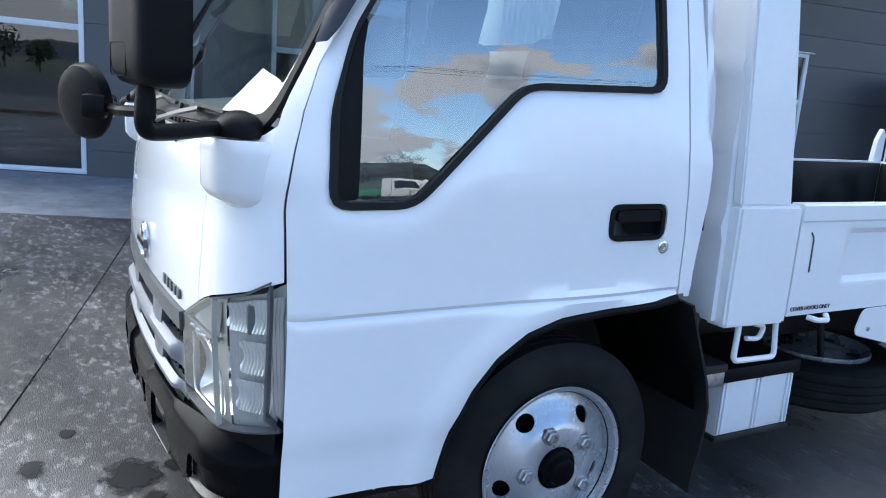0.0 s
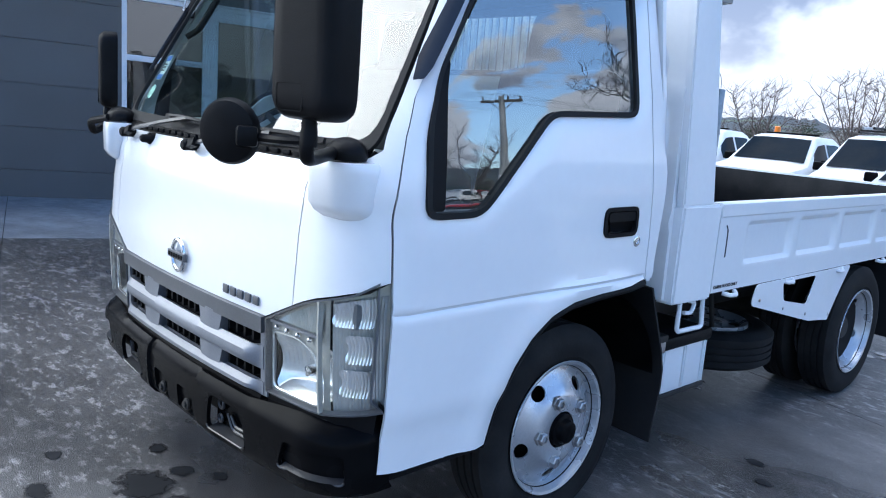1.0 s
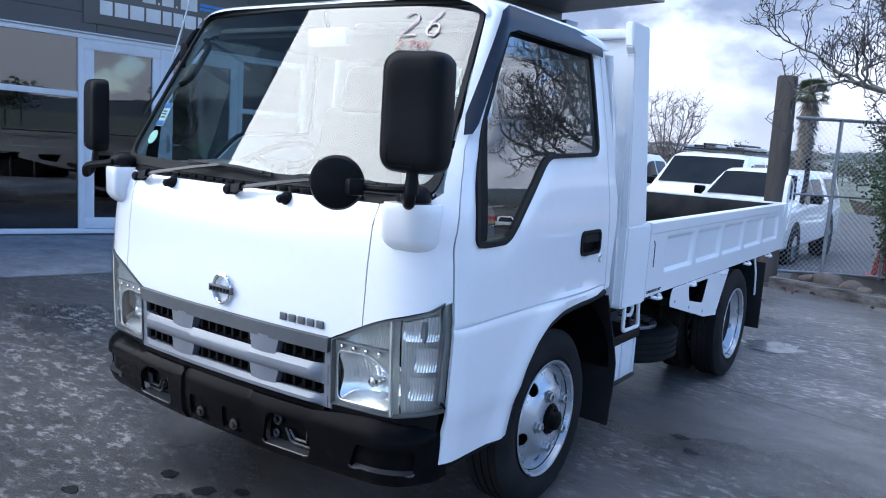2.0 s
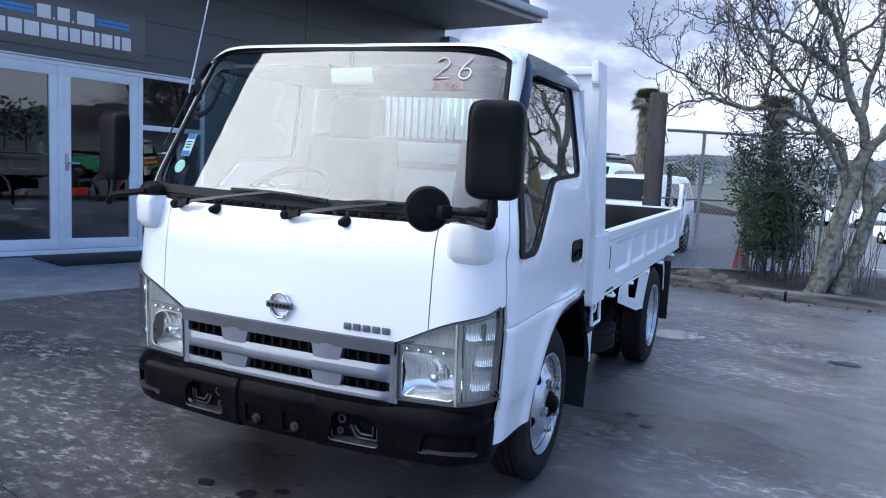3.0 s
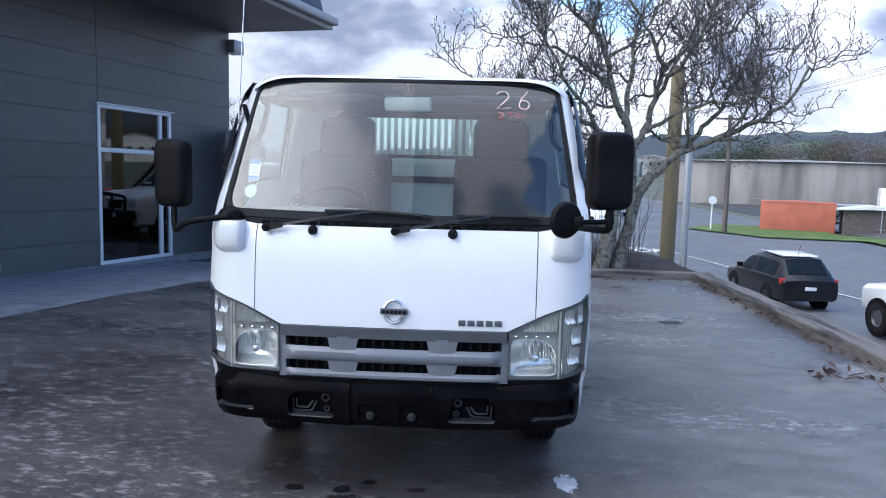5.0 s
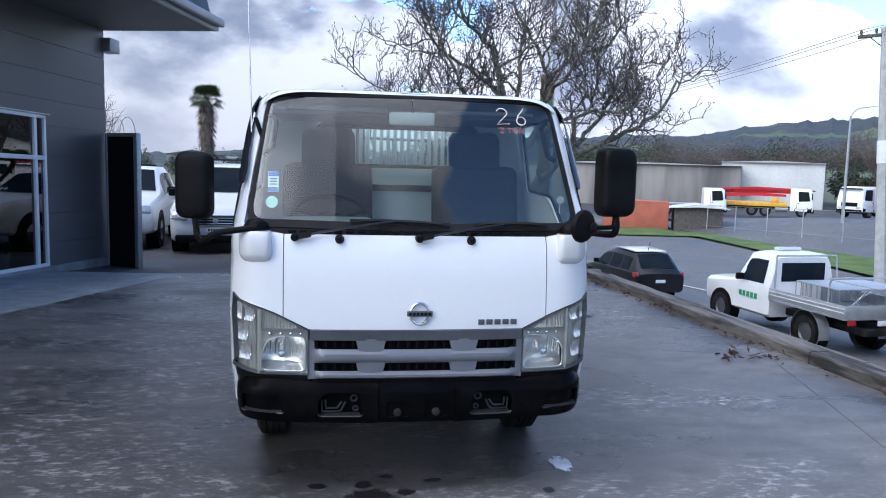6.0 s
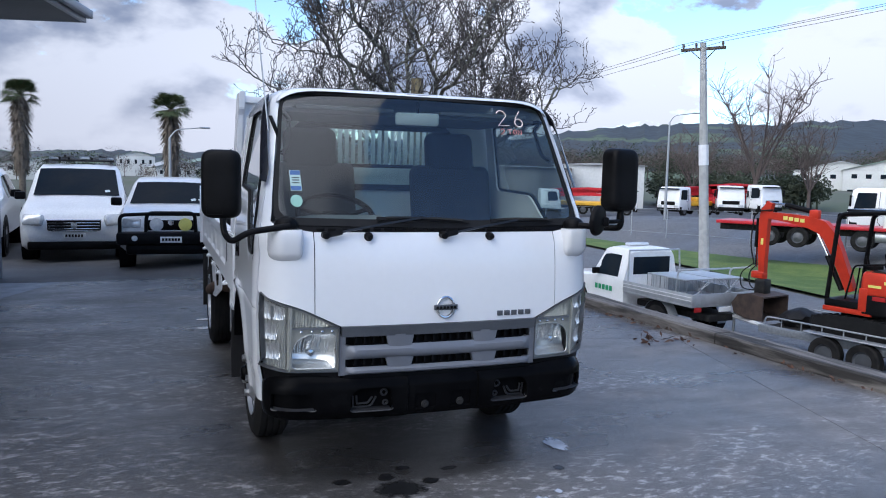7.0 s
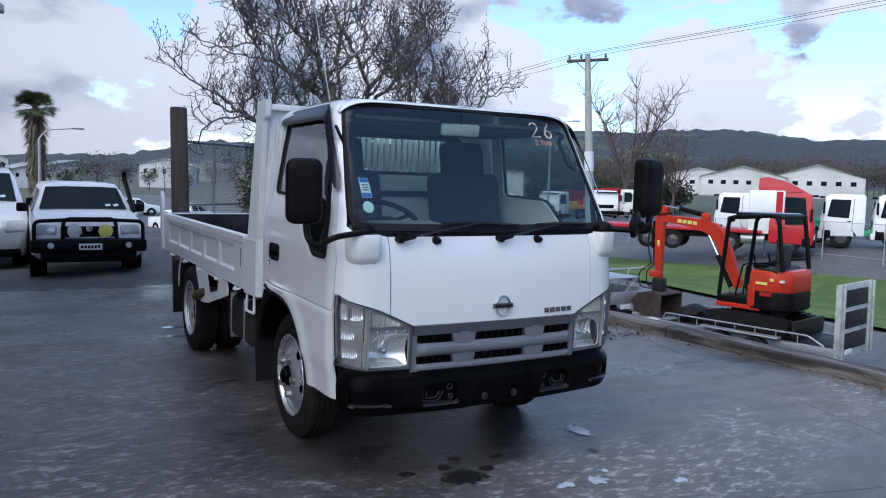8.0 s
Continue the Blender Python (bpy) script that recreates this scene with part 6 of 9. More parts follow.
def blob(x, y, rx, ry, mat_, name, label, rot=0.0, seed=0, lift=0.004):
    pts = []
    for k in range(60):
        a = 2 * math.pi * k / 60
        f = 1 + 0.30 * noise.noise((math.cos(a) * 1.6 + seed * 3.1, math.sin(a) * 1.6, seed)) + 0.08 * noise.noise((math.cos(a) * 5, math.sin(a) * 5 + seed, 2))
        u, v = rx * f * math.cos(a), ry * f * math.sin(a)
        pts.append((x + u * math.cos(rot) - v * math.sin(rot), y + u * math.sin(rot) + v * math.cos(rot)))
    ob = part(name, panel(pts, [], lambda p, q: Vector((p, q, yard_z(p, q) + lift)), 0.08), mat_)
    tagged(ob, label, "stain", kind="stuff")


for k, (x, y, rx, ry, rot) in enumerate(((0.90, 4.26, 0.24, 0.17, 0.3), (0.62, 4.10, 0.06, 0.04, 0), (0.77, 0.24, 0.075, 0.11, 0.2), (0.38, -0.38, 0.07, 0.055, 0.4), (0.19, -0.36, 0.06, 0.04, 0), (0.48, -0.30, 0.03, 0.03, 0), (0.745, -0.555, 0.05, 0.035, 0), (-0.79, 4.20, 0.10, 0.05, 0), (-0.80, 3.78, 0.12, 0.04, 0.1))):
    blob(x, y, rx * 1.1, ry * 1.1, SPLASH if 3 <= k <= 6 or k == 2 else WATER, "paint_scuff" if 2 <= k <= 6 else "wet_patch", "scuffed white paint mark on the concrete" if 2 <= k <= 6 else "small bright wet patch on the concrete", rot, k)
for k, (x, y, rx, ry) in enumerate(((-0.20, -0.07, 0.085, 0.07), (-0.04, -0.02, 0.03, 0.025), (-0.22, 0.07, 0.03, 0.03), (-0.43, 0.08, 0.035, 0.025), (-0.34, -0.36, 0.045, 0.03), (-0.58, -0.24, 0.03, 0.02), (2.13, 4.04, 0.09, 0.05), (0.95, 1.95, 0.03, 0.02), (1.05, 1.80, 0.025, 0.02), (0.10, 0.10, 0.03, 0.02), (-0.12, 0.16, 0.025, 0.02), (0.62, -0.05, 0.02, 0.02))):
    blob(x, y, rx * 1.5, ry * 1.5, OIL, "oil_stain", "small dark oil stain on the concrete", 0, k + 40)

# ---------------- the building ----------------
WALL = material("charcoal_wall_board", (0.078, 0.079, 0.083), 0.42, 0, (0.088, 0.090, 0.095), 1.2, 120, bump=0.0004, per_object=0.08, rough_var=0.06)
FRAME_WHITE = material("white_window_aluminium", (0.72, 0.74, 0.77), 0.4, 0, (0.66, 0.68, 0.71), 4, 90)
DARK_PANE = glass("window_pane", (0.34, 0.37, 0.40), 1.85)
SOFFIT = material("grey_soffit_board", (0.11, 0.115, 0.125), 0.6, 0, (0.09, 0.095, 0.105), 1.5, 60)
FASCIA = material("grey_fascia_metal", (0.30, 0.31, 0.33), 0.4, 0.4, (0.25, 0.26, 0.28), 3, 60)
ROOF_STEEL = material("blue_grey_roof_steel", (0.16, 0.19, 0.22), 0.45, 0.3, (0.13, 0.15, 0.18), 2, 50)
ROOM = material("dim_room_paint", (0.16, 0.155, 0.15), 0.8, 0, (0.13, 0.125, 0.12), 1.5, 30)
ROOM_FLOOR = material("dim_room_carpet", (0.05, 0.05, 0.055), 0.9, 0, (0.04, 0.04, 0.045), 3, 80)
W0 = Vector((-4.04, 9.96, 0))
RISE = 0.022  # the yard falls away along the building, which stands level


def wall(s, off, z):
    """A place by the building: s from its far corner towards the front, off out of the wall."""
    p = W0 - AY * s + AX * off
    return Vector((p.x, p.y, z + RISE * s - 0.02))


WM = Matrix((( -AY.x, AX.x, 0, W0.x), (-AY.y, AX.y, 0, W0.y), (RISE, 0, 1, -0.02), (0, 0, 0, 1)))  # (s, off, z) to the world


def wbox(s0, s1, o0, o1, z0, z1, bevel=0.0):
    return box((s0, o0, z0), (s1, o1, z1), bevel, WM)


OPEN = [(1.56, 3.09, -0.125, 2.045), (4.70, 8.20, -0.045, 2.055), (10.05, 11.6, -0.04, 2.05)]
south = tagged(part("wall_east", wbox(-0.0, 0.001, -0.14, -0.02, -0.5, 3.55), WALL), "charcoal board-clad office wall", "wall", kind="structure")
cuts = [-0.02, 1.56, 3.09, 4.70, 8.20, 10.05, 11.6, 12.30]
for s0, s1 in zip(cuts, cuts[1:]):
    op = [o for o in OPEN if abs(o[0] - s0) < 0.01]
    spans = [(-0.6, 3.55)] if not op else [(-0.6, op[0][2]), (op[0][3], 3.55)]
    for z0, z1 in spans:
        part("wall_core", wbox(s0, s1, -0.14, -0.022, z0, z1), WALL, south)
rows_z = [-0.55, 0.215, 0.640, 1.065, 1.490, 1.910, 2.270, 2.660, 3.080, 3.54]
for z0, z1 in zip(rows_z, rows_z[1:]):
    segs = [(-0.02, 3.07), (3.078, 7.2), (7.208, 11.3), (11.308, 12.30)]
    for s0, s1 in segs:
        todo = [(s0, s1)]
        for o in OPEN:
            if z1 <= o[2] + 0.01 or z0 >= o[3] - 0.01:
                continue
            nxt = []
            for a, b in todo:
                if b <= o[0] or a >= o[1]:
                    nxt.append((a, b))
                else:
                    if a < o[0]:
                        nxt.append((a, o[0]))
                    if b > o[1]:
                        nxt.append((o[1], b))
            # strips above and below an opening within this row
            a, b = max(s0, o[0]), min(s1, o[1])
            if b > a:
                if z0 < o[2] - 0.005:
                    part("wall_board", wbox(a, b, -0.022, 0.0, z0 + 0.003, o[2]), WALL, south)
                if z1 > o[3] + 0.005:
                    part("wall_board", wbox(a, b, -0.022, 0.0, o[3], z1 - 0.003), WALL, south)
            todo = nxt
        for a, b in todo:
            part("wall_board", wbox(a, b, -0.022, 0.0, z0 + 0.003, z1 - 0.003), WALL, south)
part("end_wall", wbox(-0.02, 0.0, -9.0, -0.14, -0.6, 3.55), WALL, south)
part("end_wall", wbox(12.28, 12.30, -9.0, -0.14, -0.6, 3.55), WALL, south)


def window(s0, s1, z0, z1, name, transom=None, mullions=(), leaves=False, label=""):
    fr = part(name, wbox(s0, s1, -0.06, 0.015, z1 - 0.05, z1, 0.004), FRAME_WHITE)
    tagged(fr, label, "window", kind="structure")
    part("frame_rail", wbox(s0, s1, -0.06, 0.015, z0, z0 + 0.05, 0.004), FRAME_WHITE, fr)
    part("head_flashing", wbox(s0 - 0.05, s1 + 0.05, -0.02, 0.045, z1 + 0.002, z1 + 0.018, 0.002), FRAME_WHITE, fr)
    xs_ = [s0] + list(mullions) + [s1]
    for x in xs_:
        w = 0.05 if x in (s0, s1) else 0.06
        a = x if x == s0 else (x - w if x == s1 else x - w / 2)
        part("frame_stile", wbox(a, a + w, -0.058, 0.013, z0 + 0.05, z1 - 0.05, 0.004), FRAME_WHITE, fr)
    for a, b in zip(xs_, xs_[1:]):
        if transom and not (leaves and (a, b) in leaves):
            part("frame_transom", wbox(a + 0.03, b - 0.03, -0.052, 0.008, transom - 0.03, transom + 0.03, 0.004), FRAME_WHITE, fr)
        pn = part("pane", wbox(a + 0.02, b - 0.02, -0.026, -0.020, z0 + 0.03, z1 - 0.03), DARK_PANE, fr)
        pn.visible_shadow = False
    return fr


window(1.56, 3.09, -0.125, 2.045, "window_1", 1.44, (1.80, ), label="white aluminium office window with a transom light")
entry = window(4.70, 8.20, -0.045, 2.055, "window_2", 1.425, (5.57, 6.50, 7.36), ((5.57, 6.50), (6.50, 7.36)), "white aluminium office entry with glazed double doors and side lights")
window(10.05, 11.6, -0.04, 2.05, "window_3", 1.44, (), label="white aluminium office window with a transom light")
for k, (a, b) in enumerate(((5.60, 6.485), (6.515, 7.33))):
    leaf = part("door_leaf", wbox(a, b, -0.050, 0.006, 1.90, 2.005, 0.003), FRAME_WHITE, entry, "white glazed door leaf")
    part("leaf_rail", wbox(a, b, -0.050, 0.006, 0.010, 0.125, 0.003), FRAME_WHITE, leaf)
    part("leaf_stile", wbox(a, a + 0.10, -0.050, 0.006, 0.125, 1.90, 0.003), FRAME_WHITE, leaf)
    part("leaf_stile", wbox(b - 0.10, b, -0.050, 0.006, 0.125, 1.90, 0.003), FRAME_WHITE, leaf)
    if k == 0:
        part("door_handle", tube([wall(b - 0.05, 0.05, 0.965), wall(b - 0.17, 0.055, 0.965)], 0.010, 8), GALV, leaf)
        part("handle_plate", wbox(b - 0.068, b - 0.032, 0.004, 0.018, 0.875, 1.065, 0.003), GALV, leaf)
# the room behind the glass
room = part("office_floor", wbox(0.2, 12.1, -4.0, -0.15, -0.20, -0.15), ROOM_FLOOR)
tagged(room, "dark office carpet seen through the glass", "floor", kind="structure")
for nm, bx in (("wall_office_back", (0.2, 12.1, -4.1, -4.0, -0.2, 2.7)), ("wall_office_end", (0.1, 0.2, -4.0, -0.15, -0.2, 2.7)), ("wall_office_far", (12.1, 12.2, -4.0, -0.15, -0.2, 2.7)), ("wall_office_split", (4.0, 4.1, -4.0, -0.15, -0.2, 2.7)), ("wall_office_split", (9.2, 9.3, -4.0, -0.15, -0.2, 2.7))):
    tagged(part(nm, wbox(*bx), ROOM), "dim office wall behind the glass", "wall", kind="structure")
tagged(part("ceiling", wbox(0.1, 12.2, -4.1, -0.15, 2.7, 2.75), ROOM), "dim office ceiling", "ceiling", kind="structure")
POT = material("white_glazed_pot", (0.6, 0.6, 0.6), 0.35, 0, (0.5, 0.5, 0.5), 8, 60)
LEAF_DARK = material("dark_glossy_leaf", (0.03, 0.07, 0.03), 0.5, 0, (0.045, 0.09, 0.035), 8, 40)


def leaf_cloud(bm, centre, radius, n, size, rng_, squash=1.0, hang=0.0):
    for _ in range(n):
        d = Vector((rng_.gauss(0, 1), rng_.gauss(0, 1), rng_.gauss(0, 1) * squash))
        d = d.normalized() * radius * rng_.random() ** 0.5
        c = Vector(centre) + Vector((d.x, d.y, d.z * squash))
        u = Vector((rng_.gauss(0, 1), rng_.gauss(0, 1), rng_.gauss(0, 0.6) - hang)).normalized()
        w = u.orthogonal().normalized()
        w = (w * math.cos(rng_.random() * 6.3) + u.cross(w) * math.sin(rng_.random() * 6.3)).normalized()
        s = size * (0.6 + 0.8 * rng_.random())
        vs = [bm.verts.new(c), bm.verts.new(c + u * s * 0.5 + w * s * 0.22), bm.verts.new(c + u * s), bm.verts.new(c + u * s * 0.5 - w * s * 0.22)]
        bm.faces.new(vs)


rg = random.Random(5)
for s, h in ((2.05, 0.55), (2.75, 0.9)):
    pl = root("potted_plant", "leafy potted plant in a white pot behind the window", "plant", "office plants", Matrix.Translation(wall(s, -0.45, -0.15)))
    part("pot", lathe([(0.0, 0.0005), (0.0, 0.13), (0.24, 0.17), (0.25, 0.16), (0.2, 0.15), (0.2, 0.0005)], 24, pose(0, 0, 0, 0, -90, 0)), POT, pl)
    bm = bmesh.new()
    leaf_cloud(bm, (0, 0, 0.25 + h * 0.5), 0.3, 140, 0.16, rg, 1.2)
    part("leaves", bm, LEAF_DARK, pl)
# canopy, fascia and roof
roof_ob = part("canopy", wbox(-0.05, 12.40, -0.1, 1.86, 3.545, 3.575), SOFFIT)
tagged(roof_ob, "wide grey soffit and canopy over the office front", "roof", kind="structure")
part("fascia", wbox(-0.06, 12.40, 1.84, 1.90, 3.54, 3.70, 0.004), FASCIA, roof_ob)
part("gutter", wbox(-0.10, 12.44, 1.90, 2.00, 3.60, 3.72, 0.02), FASCIA, roof_ob)
part("barge", wbox(-0.09, -0.05, -4.0, 1.90, 3.54, 3.72, 0.004), FASCIA, roof_ob)
for s in (2.4, 4.8, 7.2, 9.6):
    part("soffit_joint", wbox(s - 0.012, s + 0.012, 0.0, 1.84, 3.539, 3.545), FASCIA, roof_ob)
part("barge", wbox(12.40, 12.44, -4.0, 1.90, 3.54, 3.72, 0.004), FASCIA, roof_ob)
# steep corrugated roof face with hipped ends, and a flat top behind it
bm = bmesh.new()
R_TOP, n = 7.4, 360
rim_ = []
for k in range(n + 1):
    f = k / n
    h = 0.018 * (k % 2)
    rim_.append((bm.verts.new(wall(0.35 + 12.07 * f, 1.95 + h, 3.715)), bm.verts.new(wall(1.65 + 9.47 * f, 1.40 + h, R_TOP))))
for (a, b), (c, d) in zip(rim_, rim_[1:]):
    bm.faces.new((a, b, d, c))
back_lo = [bm.verts.new(wall(s_, -8.5, 3.715)) for s_ in (0.35, 12.42)]
back_hi = [bm.verts.new(wall(s_, -8.0, R_TOP)) for s_ in (1.65, 11.12)]
bm.faces.new((rim_[0][0], back_lo[0], back_hi[0], rim_[0][1]))
bm.faces.new((rim_[-1][0], rim_[-1][1], back_hi[1], back_lo[1]))
bm.faces.new((back_lo[0], back_lo[1], back_hi[1], back_hi[0]))
bm.faces.new([r[1] for r in rim_] + back_hi[::-1])
part("corrugated_roof", bm, ROOF_STEEL, roof_ob, "blue-grey corrugated roof steel", angle=20)
part("downpipe_box", wbox(-0.30, 0.0, -0.10, 0.12, 3.20, 3.42, 0.01), FASCIA, roof_ob)
# sign board: plain bars in its colours
SIGN_GREY = material("grey_sign_board", (0.125, 0.122, 0.120), 0.35, 0, (0.110, 0.108, 0.108), 1, 60)
SIGN_BLUE = material("blue_sign_print", (0.08, 0.32, 0.80), 0.45, 0, (0.07, 0.29, 0.74), 4, 60)
SIGN_WHITE = material("white_sign_print", (0.84, 0.86, 0.87), 0.45, 0, (0.80, 0.82, 0.84), 4, 60)
sign = part("sign_board", wbox(5.52, 7.34, 0.004, 0.022, 2.170, 2.765, 0.003), SIGN_GREY)
tagged(sign, "grey company sign board with pale bars and blue stripes", "sign")
for s0, s1, z0, z1 in ((6.60, 6.74, 2.475, 2.615), (6.40, 6.53, 2.475, 2.615), (6.13, 6.32, 2.475, 2.615), (6.555, 6.575, 2.475, 2.497), (6.355, 6.375, 2.475, 2.497)):
    part("sign_bar", wbox(s0, s1, 0.021, 0.026, z0, z1, 0.002), SIGN_WHITE, sign)
for s0, s1 in ((6.77, 7.14), (5.72, 6.10)):
    for z0 in (2.500, 2.545):
        part("sign_stripe", wbox(s0, s1, 0.021, 0.026, z0, z0 + 0.030, 0.002), SIGN_BLUE, sign, "blue stripe")
starts = [7.18, 7.03, 6.87, 6.70, 6.52, 6.40, 6.27, 6.12, 6.05, 5.90, 5.81, 5.68]
for a, b in zip(starts, starts[1:]):
    part("sign_bar", wbox(b + 0.022, a, 0.021, 0.026, 2.275, 2.420, 0.002), SIGN_WHITE, sign)
mat_ob = part("door_mat", box((5.60, 0.10, 0.0), (6.85, 0.75, 0.014), 0.004, Matrix((WM[0], WM[1], (0, 0, 1, 0), WM[3]))), RUBBER)
for v in mat_ob.data.vertices:
    v.co.z += yard_z(v.co.x, v.co.y) + 0.002
tagged(mat_ob, "dark rubber door mat before the entry", "mat")
tagged(part("base_kerb", wbox(-0.02, 4.76, 0.002, 0.05, -0.34, -0.12, 0.01), APRON), "rough pale footing along the wall", "footing", kind="structure")
# side gate panel by the far corner, with wire hoops
gate_root = root("side_gate", "dark sheet side gate in a galvanised frame", "gate")
g0, g1 = Vector((-4.00, 9.93, 0)), Vector((-3.40, 9.42, 0))
gd_ = (g1 - g0).normalized()
gm = Matrix(((gd_.x, -gd_.y, 0, g0.x), (gd_.y, gd_.x, 0, g0.y), (0, 0, 1, 0), (0, 0, 0, 1)))
gl_ = (g1 - g0).length
part("gate_sheet", box((0.03, -0.02, -0.30), (gl_ - 0.06, 0.02, 1.83), 0.004, gm), VOID, gate_root)
for a in (0.0, gl_ - 0.07):
    part("gate_post", box((a, -0.04, -0.34), (a + (0.04 if a == 0 else 0.09), 0.04, 1.87), 0.006, gm), GALV, gate_root)
part("gate_rail", box((0, -0.03, 1.82), (gl_, 0.03, 1.88), 0.006, gm), GALV, gate_root)
for k in range(2):
    c = gm @ Vector((0.25 + 0.28 * k, 0, 1.85))
    part("wire_hoop", tube([c + gd_ * 0.2 * math.cos(a) + Vector((0, 0, 0.28 * math.sin(a))) for a in np.linspace(0, math.pi, 14)], 0.005, 5), GALV, gate_root)
# truck whip aerial
part("whip_aerial", tube([(-0.742, 0.285, 1.60), (-0.742 - 0.0527 * 0.9, 0.285 + 0.318 * 0.9, 1.60 + 0.947 * 0.9)], [0.004, 0.002], 6), GALV, truck, "thin whip aerial on the pillar")


# ---------------- fence, tree, shrub ----------------
POST_WOOD = material("tanalised_post_wood", (0.12, 0.10, 0.085), 0.85, 0, (0.06, 0.05, 0.045), 5, 60, bump=0.004, stretch=(1, 1, 0.12))
POLE_WOOD = material("pale_pole_wood", (0.19, 0.155, 0.085), 0.85, 0, (0.12, 0.10, 0.06), 4, 60, bump=0.003, stretch=(1, 1, 0.1))
BARK = material("lichened_grey_bark", (0.235, 0.232, 0.185), 0.9, 0, (0.080, 0.072, 0.060), 16, 90, bump=0.010, grain_lo=0.8)
BARK_DARK = material("dark_twig_bark", (0.115, 0.102, 0.095), 0.9, 0, (0.065, 0.058, 0.056), 9, 60)
LEAF = material("shrub_leaf", (0.035, 0.065, 0.022), 0.55, 0, (0.060, 0.095, 0.03), 2.5, 30)
post = part("fence_post", tube([(0.0, 7.95, -0.3), (-0.01, 7.955, 1.0), (-0.03, 7.96, 2.30), (-0.03, 7.96, 2.32)], [0.125, 0.118, 0.112, 0.10], 18), POST_WOOD)
tagged(post, "thick weathered round timber gate post", "post")
fence = root("chainlink_fence", "galvanised chain-link fence with pipe posts", "fence")
f0, f1 = Vector((0.10, 8.05, 0)), Vector((2.05, 9.35, 0))
fd = (f1 - f0).normalized()
F_L = (f1 - f0).length
part("fence_rail", tube([f0 + Vector((0, 0, 1.86)), f1 + Vector((0, 0, 1.86))], 0.021, 8), GALV, fence)
part("fence_rail", tube([f0 + Vector((0, 0, 0.06)), f1 + Vector((0, 0, 0.06))], 0.018, 8), GALV, fence)
part("fence_rail", tube([f0 + Vector((0, 0, 0.98)), f1 + Vector((0, 0, 0.98))], 0.012, 8), GALV, fence)
for a in (0.52, 1.20, F_L):
    part("pipe_post", tube([f0 + fd * a + Vector((0, 0, -0.2)), f0 + fd * a + Vector((0, 0, 1.88))], 0.022, 8), GALV, fence)
mesh = bmesh.new()
pitch = 0.062
for sgn in (1, -1):
    a = -1.9
    while a < F_L + 1.9:
        u0, u1 = a, a + 1.80 * sgn
        z0, z1 = 0.06, 1.86
        lo, hi = min(u0, u1), max(u0, u1)
        t0, t1 = 0.0, 1.0
        if lo < 0:
            t = (0 - u0) / (u1 - u0)
            t0, t1 = (max(t0, t), t1) if u1 > u0 else (t0, min(t1, t))
        if hi > F_L:
            t = (F_L - u0) / (u1 - u0)
            t0, t1 = (t0, min(t1, t)) if u1 > u0 else (max(t0, t), t1)
        if t1 > t0 + 0.01:
            p0 = f0 + fd * (u0 + (u1 - u0) * t0) + Vector((0, 0, z0 + (z1 - z0) * t0))
            p1 = f0 + fd * (u0 + (u1 - u0) * t1) + Vector((0, 0, z0 + (z1 - z0) * t1))
            add_tube(mesh, [p0, p1], 0.0026, 3)
        a += pitch
part("chain_link", mesh, GALV, fence)["kind"] = "stuff"


def limb(bm, pts, r0, r1, seg=8):
    n = len(pts)
    add_tube(bm, pts, [r0 + (r1 - r0) * (k / (n - 1)) ** 0.8 for k in range(n)], seg)


def wander(rng_, p, d, length, n, bend, lift=0.0):
    """A crooked line of n steps."""
    out, p, d = [Vector(p)], Vector(p), Vector(d).normalized()
    for _ in range(n):
        d = (d + Vector((rng_.gauss(0, bend), rng_.gauss(0, bend), rng_.gauss(0, bend) + lift))).normalized()
        p = p + d * length / n
        out.append(p.copy())
    return out


def grow(bm, tw, rng_, pts, r, depth):
    """Side shoots along a limb, each with its own shoots, down to knobbly upturned twigs."""
    n = len(pts)
    count = {0: 9, 1: 6, 2: 4, 3: 3}[depth]
    for k in range(count):
        f = 0.22 + 0.78 * (k + rng_.random()) / count
        i = min(int(f * (n - 1)), n - 2)
        base = pts[i].lerp(pts[i + 1], f * (n - 1) - i)
        along = (pts[i + 1] - pts[i]).normalized()
        side = along.orthogonal().normalized()
        side = (Matrix.Rotation(rng_.random() * 6.283, 3, along) @ side)
        d = (along * 0.5 + side * 0.8 + Vector((0, 0, 0.30))).normalized()
        ln = {0: 0.78, 1: 0.46, 2: 0.25, 3: 0.11}[depth] * (0.55 + 0.8 * rng_.random())
        rr = r * (1 - 0.6 * f) * 0.55
        rr = max(rr, {0: 0.014, 1: 0.008, 2: 0.0055, 3: 0.004}[depth])
        q = wander(rng_, base, d, ln, {0: 8, 1: 6, 2: 4, 3: 3}[depth], 0.30, 0.13)
        limb(bm if depth < 1 else tw, q, rr, rr * 0.5, {0: 6, 1: 5, 2: 4, 3: 3}[depth])
        if depth < 3:
            grow(bm, tw, rng_, q, rr, depth + 1)
        elif rng_.random() < 0.6:
            e, t_ = q[-1], (q[-1] - q[-2]).normalized()
            add_tube(tw, [e - t_ * 0.002, e + t_ * 0.014, e + t_ * 0.030], [0.004, 0.0085, 0.003], 4)


